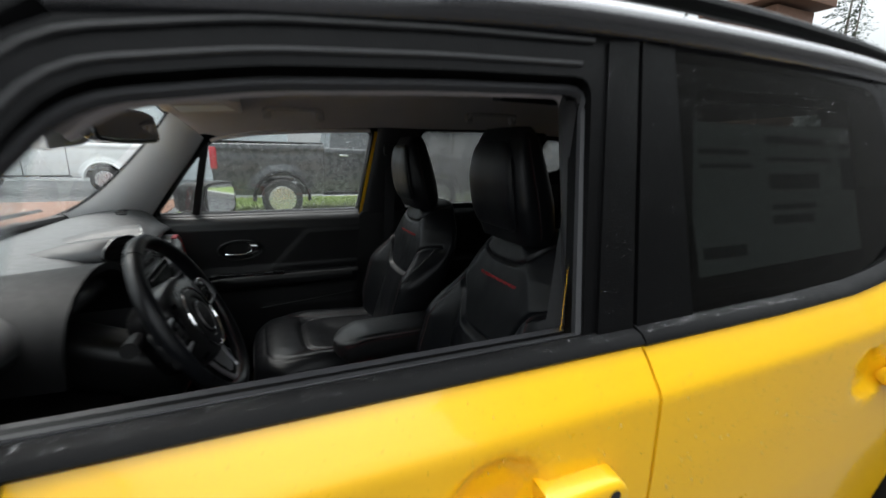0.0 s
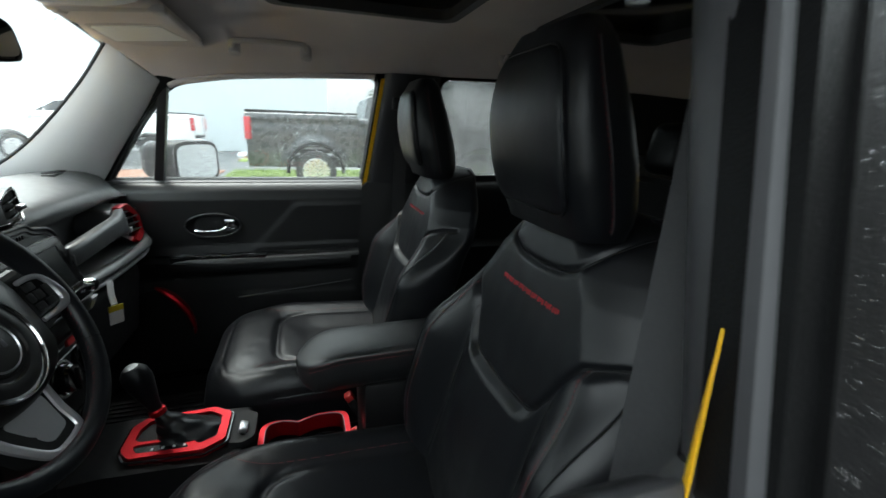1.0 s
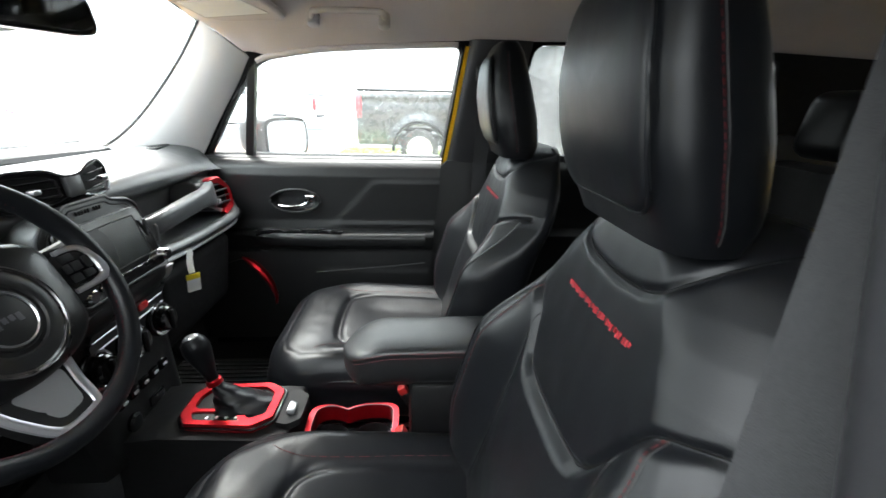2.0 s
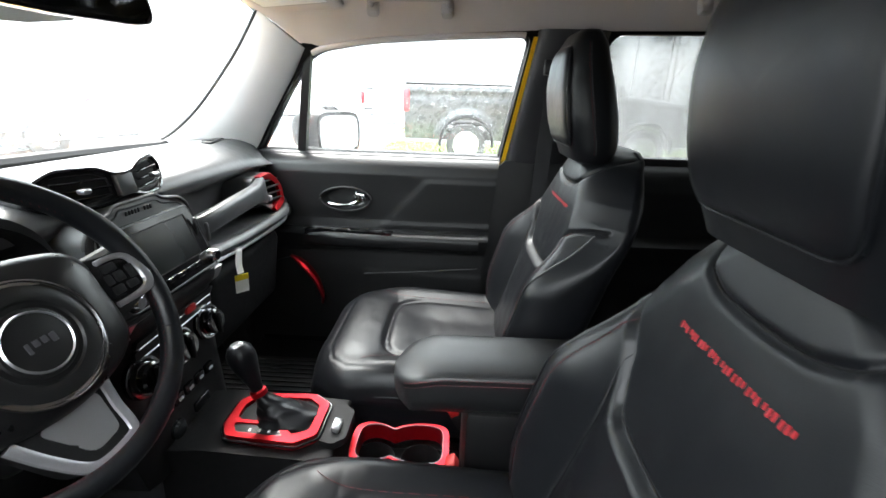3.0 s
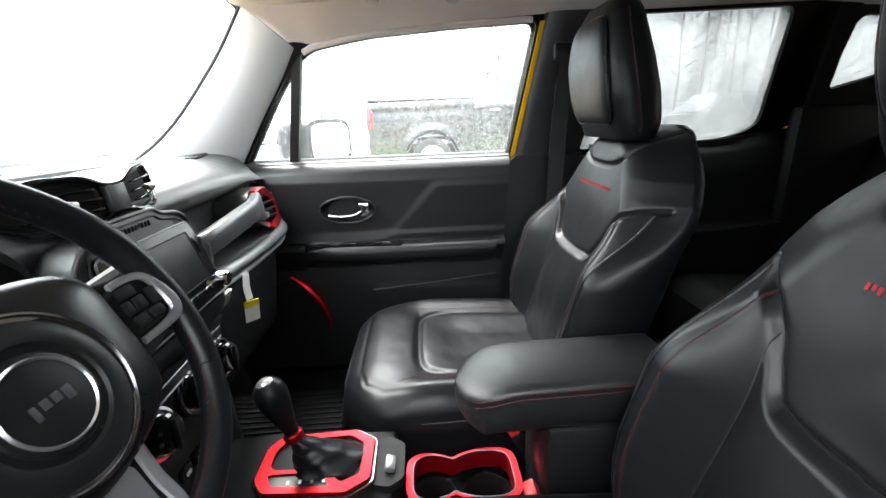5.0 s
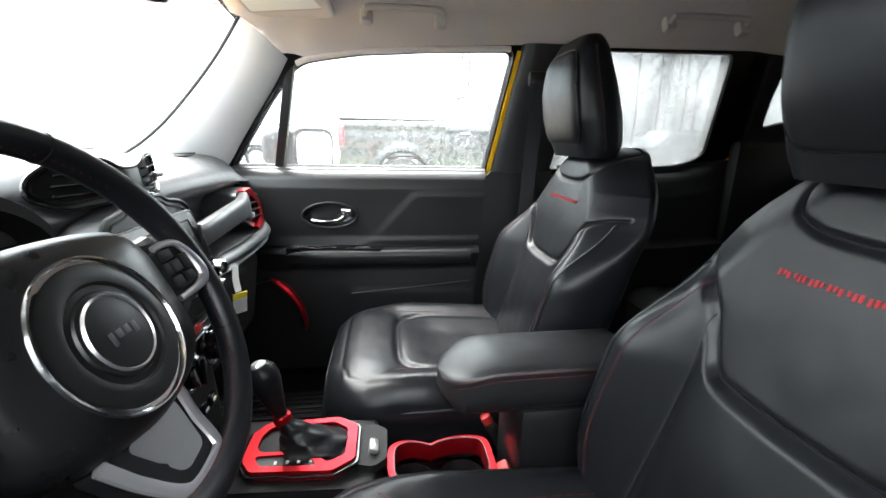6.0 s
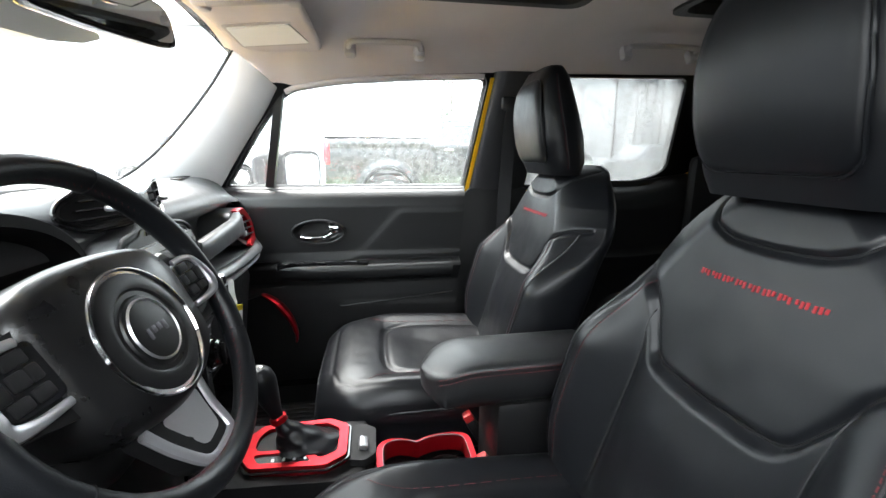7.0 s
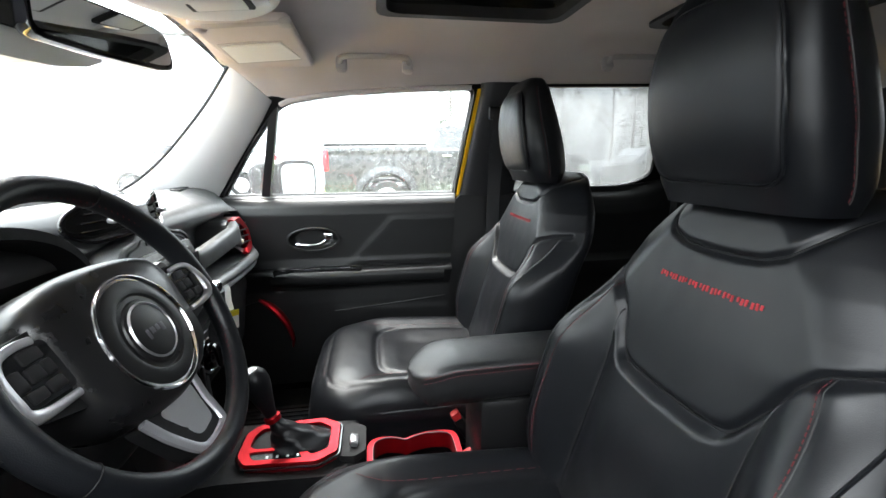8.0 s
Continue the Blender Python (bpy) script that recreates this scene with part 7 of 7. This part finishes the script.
def overhead_console():
    t = thing("overhead_console", (-0.58, 0, 1.53), "pale overhead console with reading lamps", "overhead console")
    half = [(-0.738, 0.0), (-0.733, 0.06), (-0.717, 0.110), (-0.669, 0.178), (-0.579, 0.204), (-0.500, 0.165), (-0.462, 0.085), (-0.452, 0.0)]
    out = [(p.x, p.y) for p in smooth_path([(x, y, 0) for x, y in half] + [(x, -y, 0) for x, y in half[-2:0:-1]], 5, True)]
    z = lambda x: 1.535 + 0.08 * (x + 0.70)
    ring = lambda k, dz: [(-0.59 + (x + 0.59) * k, y * k, z(x) + dz) for x, y in out]
    part("panel", loft([ring(0.2, -0.012), ring(0.86, -0.012), ring(0.93, -0.010), ring(0.985, -0.003), ring(1.0, 0.006), ring(0.98, 0.03)]), PALEPLASTIC, t, sharp=60)
    for y in (-0.075, 0.075):
        # black plate stands in for the shaded recess round each lamp
        part("lamp_bezel", rbox((0.115, 0.075, 0.008), (-0.575, y, z(-0.575) - 0.012), 0.003, (0, -5, 0)), DULLBLACK, t)
        part("lamp_lens", rbox((0.095, 0.058, 0.008), (-0.575, y, z(-0.575) - 0.0145), 0.003, (0, -5, 0)), VANITY, t)
        part("lamp_switch", rbox((0.03, 0.03, 0.008), (-0.50, y, z(-0.50) - 0.013), 0.003, (0, -5, 0)), SATIN, t)
    return t


rear_view_mirror()
sun_visor(1)
sun_visor(-1)
overhead_console()


def paper_tag():
    t = thing("paper_tag", (-0.69, 0.235, 0.93), "white paper tag with a yellow band hanging from the dashboard", "tag")
    pts = smooth_path([(-0.70, 0.27, 0.942), (-0.682, 0.265, 0.935), (-0.675, 0.245, 0.91), (-0.668, 0.235, 0.885)], 5)
    rings = [[(p.x - 0.005, p.y - 0.006, p.z), (p.x + 0.005, p.y + 0.006, p.z), (p.x + 0.0048, p.y + 0.007, p.z), (p.x - 0.0032, p.y - 0.007, p.z)] for p in pts]
    part("loop", loft(rings), PAPER, t)
    part("card", rbox((0.001, 0.032, 0.050), (-0.666, 0.232, 0.860), 0.0, (0, 8, -42)), PAPER, t)
    band = rbox((0.003, 0.0325, 0.015), (0, 0, 0.0175), 0.0)
    bmesh.ops.transform(band, matrix=pose(-0.666, 0.232, 0.860, 0, 8, -42), verts=band.verts)
    part("yellow_band", band, TAGYELLOW, t)
    return t


paper_tag()


# ---- rain drops ----
def drops(name, parent, place, normal, count, seed, r0, r1, label, run=0.0, keep=None):
    """Beads of water: small domes at place(u, v), turned to normal; run: the share that has slid into short streaks."""
    rnd = random.Random(seed)
    verts, faces = [], []
    n = Vector(normal).normalized()
    down = (Vector((0, 0, -1)) - n * n.dot(Vector((0, 0, -1)))).normalized()
    side = n.cross(down)
    made = 0
    while made < count:
        u, v = rnd.random(), rnd.random()
        if keep and not keep(u, v, rnd):
            continue
        made += 1
        p = Vector(place(u, v))
        r = r0 + (r1 - r0) * rnd.random() ** 2.5
        stretch = rnd.uniform(2.0, 6.0) if rnd.random() < run else rnd.uniform(0.9, 1.5)
        lean = rnd.uniform(-0.15, 0.15)
        i = len(verts)
        for k in range(6):
            a = 1.0472 * k
            verts.append(p + side * (r * math.cos(a)) + (down + side * lean) * (r * stretch * math.sin(a)))
        for k in range(6):
            a = 1.0472 * k
            verts.append(p + n * (r * 0.42) + side * (r * 0.62 * math.cos(a)) + (down + side * lean) * (r * stretch * 0.62 * math.sin(a)))
        verts.append(p + n * (r * 0.58))
        for k in range(6):
            j = (k + 1) % 6
            faces += [(i + k, i + j, i + 6 + j, i + 6 + k), (i + 6 + k, i + 6 + j, i + 12)]
        faces.append(tuple(i + k for k in range(5, -1, -1)))
    me = bpy.data.meshes.new(name)
    off = BASE[parent.name]
    me.from_pydata([tuple(q - off) for q in verts], [], faces)
    me.materials.append(WATER)
    me.polygons.foreach_set("use_smooth", [True] * len(me.polygons))
    ob = new(name, me)
    ob.parent = parent
    ob.visible_shadow = False
    return tagged(ob, label, kind="stuff")


def glass_y(z):
    return y_in(0, z) + 0.013 + 0.0062


doors = {o.name: o for o in bpy.data.objects if o.name.startswith(("front_door", "rear_door"))}
p_front = [o for o in doors.values() if o.name.startswith("front_door") and o.location.y > 0][0]
p_rear = [o for o in doors.values() if o.name.startswith("rear_door") and o.location.y > 0][0]
d_front = [o for o in doors.values() if o.name.startswith("front_door") and o.location.y < 0][0]
d_rear = [o for o in doors.values() if o.name.startswith("rear_door") and o.location.y < 0][0]
OUT = (0, 1, 0.27)


def front_pane(u, v):
    z = 1.125 + 0.345 * v
    x0 = -0.68 + 0.22 * (z - 1.12)
    x1 = -0.005 + 0.155 * (z - 1.12)
    x = x0 + (x1 - x0) * u
    return (x, glass_y(z), min(z, 1.43 + 0.06 * (x + 0.6)))


def rear_pane(u, v):
    z = 1.16 + 0.33 * v
    return (0.30 + 0.49 * u, y_in(0, z) + 0.0185, z)


drops("rain_drops", p_front, front_pane, OUT, 3000, 11, 0.0004, 0.0014, "rain drops on the side window", 0.15, lambda u, v, r: r.random() < (1.0 - 0.8 * v) * (0.35 + 0.65 * (0.5 + 0.5 * math.sin(u * 23 + 1.5 * math.sin(u * 61)))))
drops("rain_drops", p_rear, rear_pane, OUT, 3600, 12, 0.0004, 0.0015, "rain drops on the rear side window", 0.1)
drops("rain_drops", p_front, lambda u, v: (-0.80 + 0.10 * u + 0.05 * v, glass_y(1.13 + 0.12 * v), 1.13 + 0.12 * v), OUT, 160, 13, 0.0007, 0.002, "rain drops on the quarter window", 0.2)


def ws_point(u, v):
    k = u * 2 - 1
    bx, tx = -1.18 + 0.10 * k * k, -0.745 + 0.035 * k * k
    tz = 1.552 - 0.03 * k * k
    return (bx + (tx - bx) * v - 0.001, k * (0.70 - 0.085 * v), 1.135 + (tz - 1.135) * v + 0.03 * math.sin(math.pi * v) + 0.001)


drops("rain_drops", body, ws_point, (-0.66, 0, 0.75), 3000, 14, 0.0005, 0.0016, "rain drops running down the windscreen", 0.6, lambda u, v, r: r.random() < (1 - 0.7 * v))
COVER = (0, -1, 0.27)
drops("rain_drops", d_front, lambda u, v: (0.028 + 0.066 * u + 0.155 * 0.45 * v, -(y_out(0.05, 1.13 + 0.43 * v) + 0.0072), 1.13 + 0.43 * v), COVER, 420, 15, 0.0003, 0.0007, "rain drops on the pillar cover", 0.1, lambda u, v, r: r.random() < 0.3 + 0.7 * abs(math.sin(7 * u + 5 * v)))
drops("rain_drops", d_rear, lambda u, v: (0.106 + 0.10 * u + 0.03 * v, -(y_out(0.15, 1.13 + 0.43 * v) + 0.0072), 1.13 + 0.43 * v), COVER, 220, 16, 0.0003, 0.0007, "rain drops on the pillar cover", 0.1)
drops("rain_drops", d_rear, lambda u, v: (0.25 + 0.66 * u, -(y_out(0.5, 1.42 + 0.13 * v) + 0.0062), 1.42 + 0.13 * v), COVER, 420, 17, 0.0003, 0.0008, "rain drops on the rear window", 0.5)
drops("rain_drops", d_front, lambda u, v: (-0.66 + 0.75 * u, -(0.8315 + taper(-0.66 + 0.75 * u) - 0.02 * v), 1.1245 + 0.006 * v), (0, -0.4, 0.9), 800, 18, 0.0004, 0.0009, "beads of water on the belt moulding", 0.2)
drops("rain_drops", d_rear, lambda u, v: (0.11 + 0.55 * u, -(0.831 - 0.018 * v), 1.127 + 0.006 * v + 0.006 * u), (0, -0.4, 0.9), 500, 19, 0.0004, 0.0009, "beads of water on the belt moulding", 0.2)
drops("rain_drops", d_front, lambda u, v: (-0.60 + 0.68 * u, -(y_out(-0.3, 0.93 + 0.16 * v) + 0.0004), 0.93 + 0.16 * v), (0, -1, 0.15), 260, 20, 0.0004, 0.0012, "fine rain drops on the yellow paint", 0.5)
drops("rain_drops", d_rear, lambda u, v: (0.12 + 0.55 * u, -(y_out(0.4, 0.85 + 0.22 * v) + 0.0006), 0.85 + 0.22 * v), (0, -1, 0.15), 320, 21, 0.0004, 0.0012, "fine rain drops on the yellow paint", 0.5)


def roof_edge(u, v):
    x = -0.45 + 1.45 * u
    k = 0.86 + 0.14 * v
    return (x, -k * 0.668, 1.660 + 0.035 * (1 - ((x - 0.4) / 1.3) ** 2) - 0.08 * k ** 2.5 + 0.001)


drops("rain_drops", body, roof_edge, (0, -0.35, 0.94), 2600, 22, 0.0008, 0.0030, "beads of rain along the roof edge", 0.3)


# ---- price sheet inside the dark rear window ----
def price_sheet():
    t = thing("price_sheet", (0.55, -0.70, 1.35), "large white printed sheet behind the dark rear window", "paper sheet")
    f = lambda p, o: (p[0], -(y_out(0.5, p[1]) - 0.006 - o), p[1])
    out = [(0.275, 1.185), (0.265, 1.455), (0.84, 1.465), (0.85, 1.20)]
    part("sheet", prism(out, lambda p: f(p, 0.0), lambda p: f(p, 0.001)), PAPER, t)
    bars = [(0.50, 1.425, 0.20, 0.014), (0.50, 1.335, 0.17, 0.03), (0.50, 1.295, 0.15, 0.010), (0.50, 1.268, 0.14, 0.016), (0.29, 1.215, 0.12, 0.02), (0.30, 1.40, 0.14, 0.010), (0.30, 1.375, 0.15, 0.008), (0.76, 1.42, 0.06, 0.010), (0.76, 1.33, 0.06, 0.07), (0.50, 1.39, 0.22, 0.007)]
    for x, z, w, h in bars:
        part("printed_bar", prism([(x, z), (x + w, z), (x + w, z + h), (x, z + h)], lambda p: f(p, -0.0012), lambda p: f(p, 0.0)), INK, t)
    return t


price_sheet()
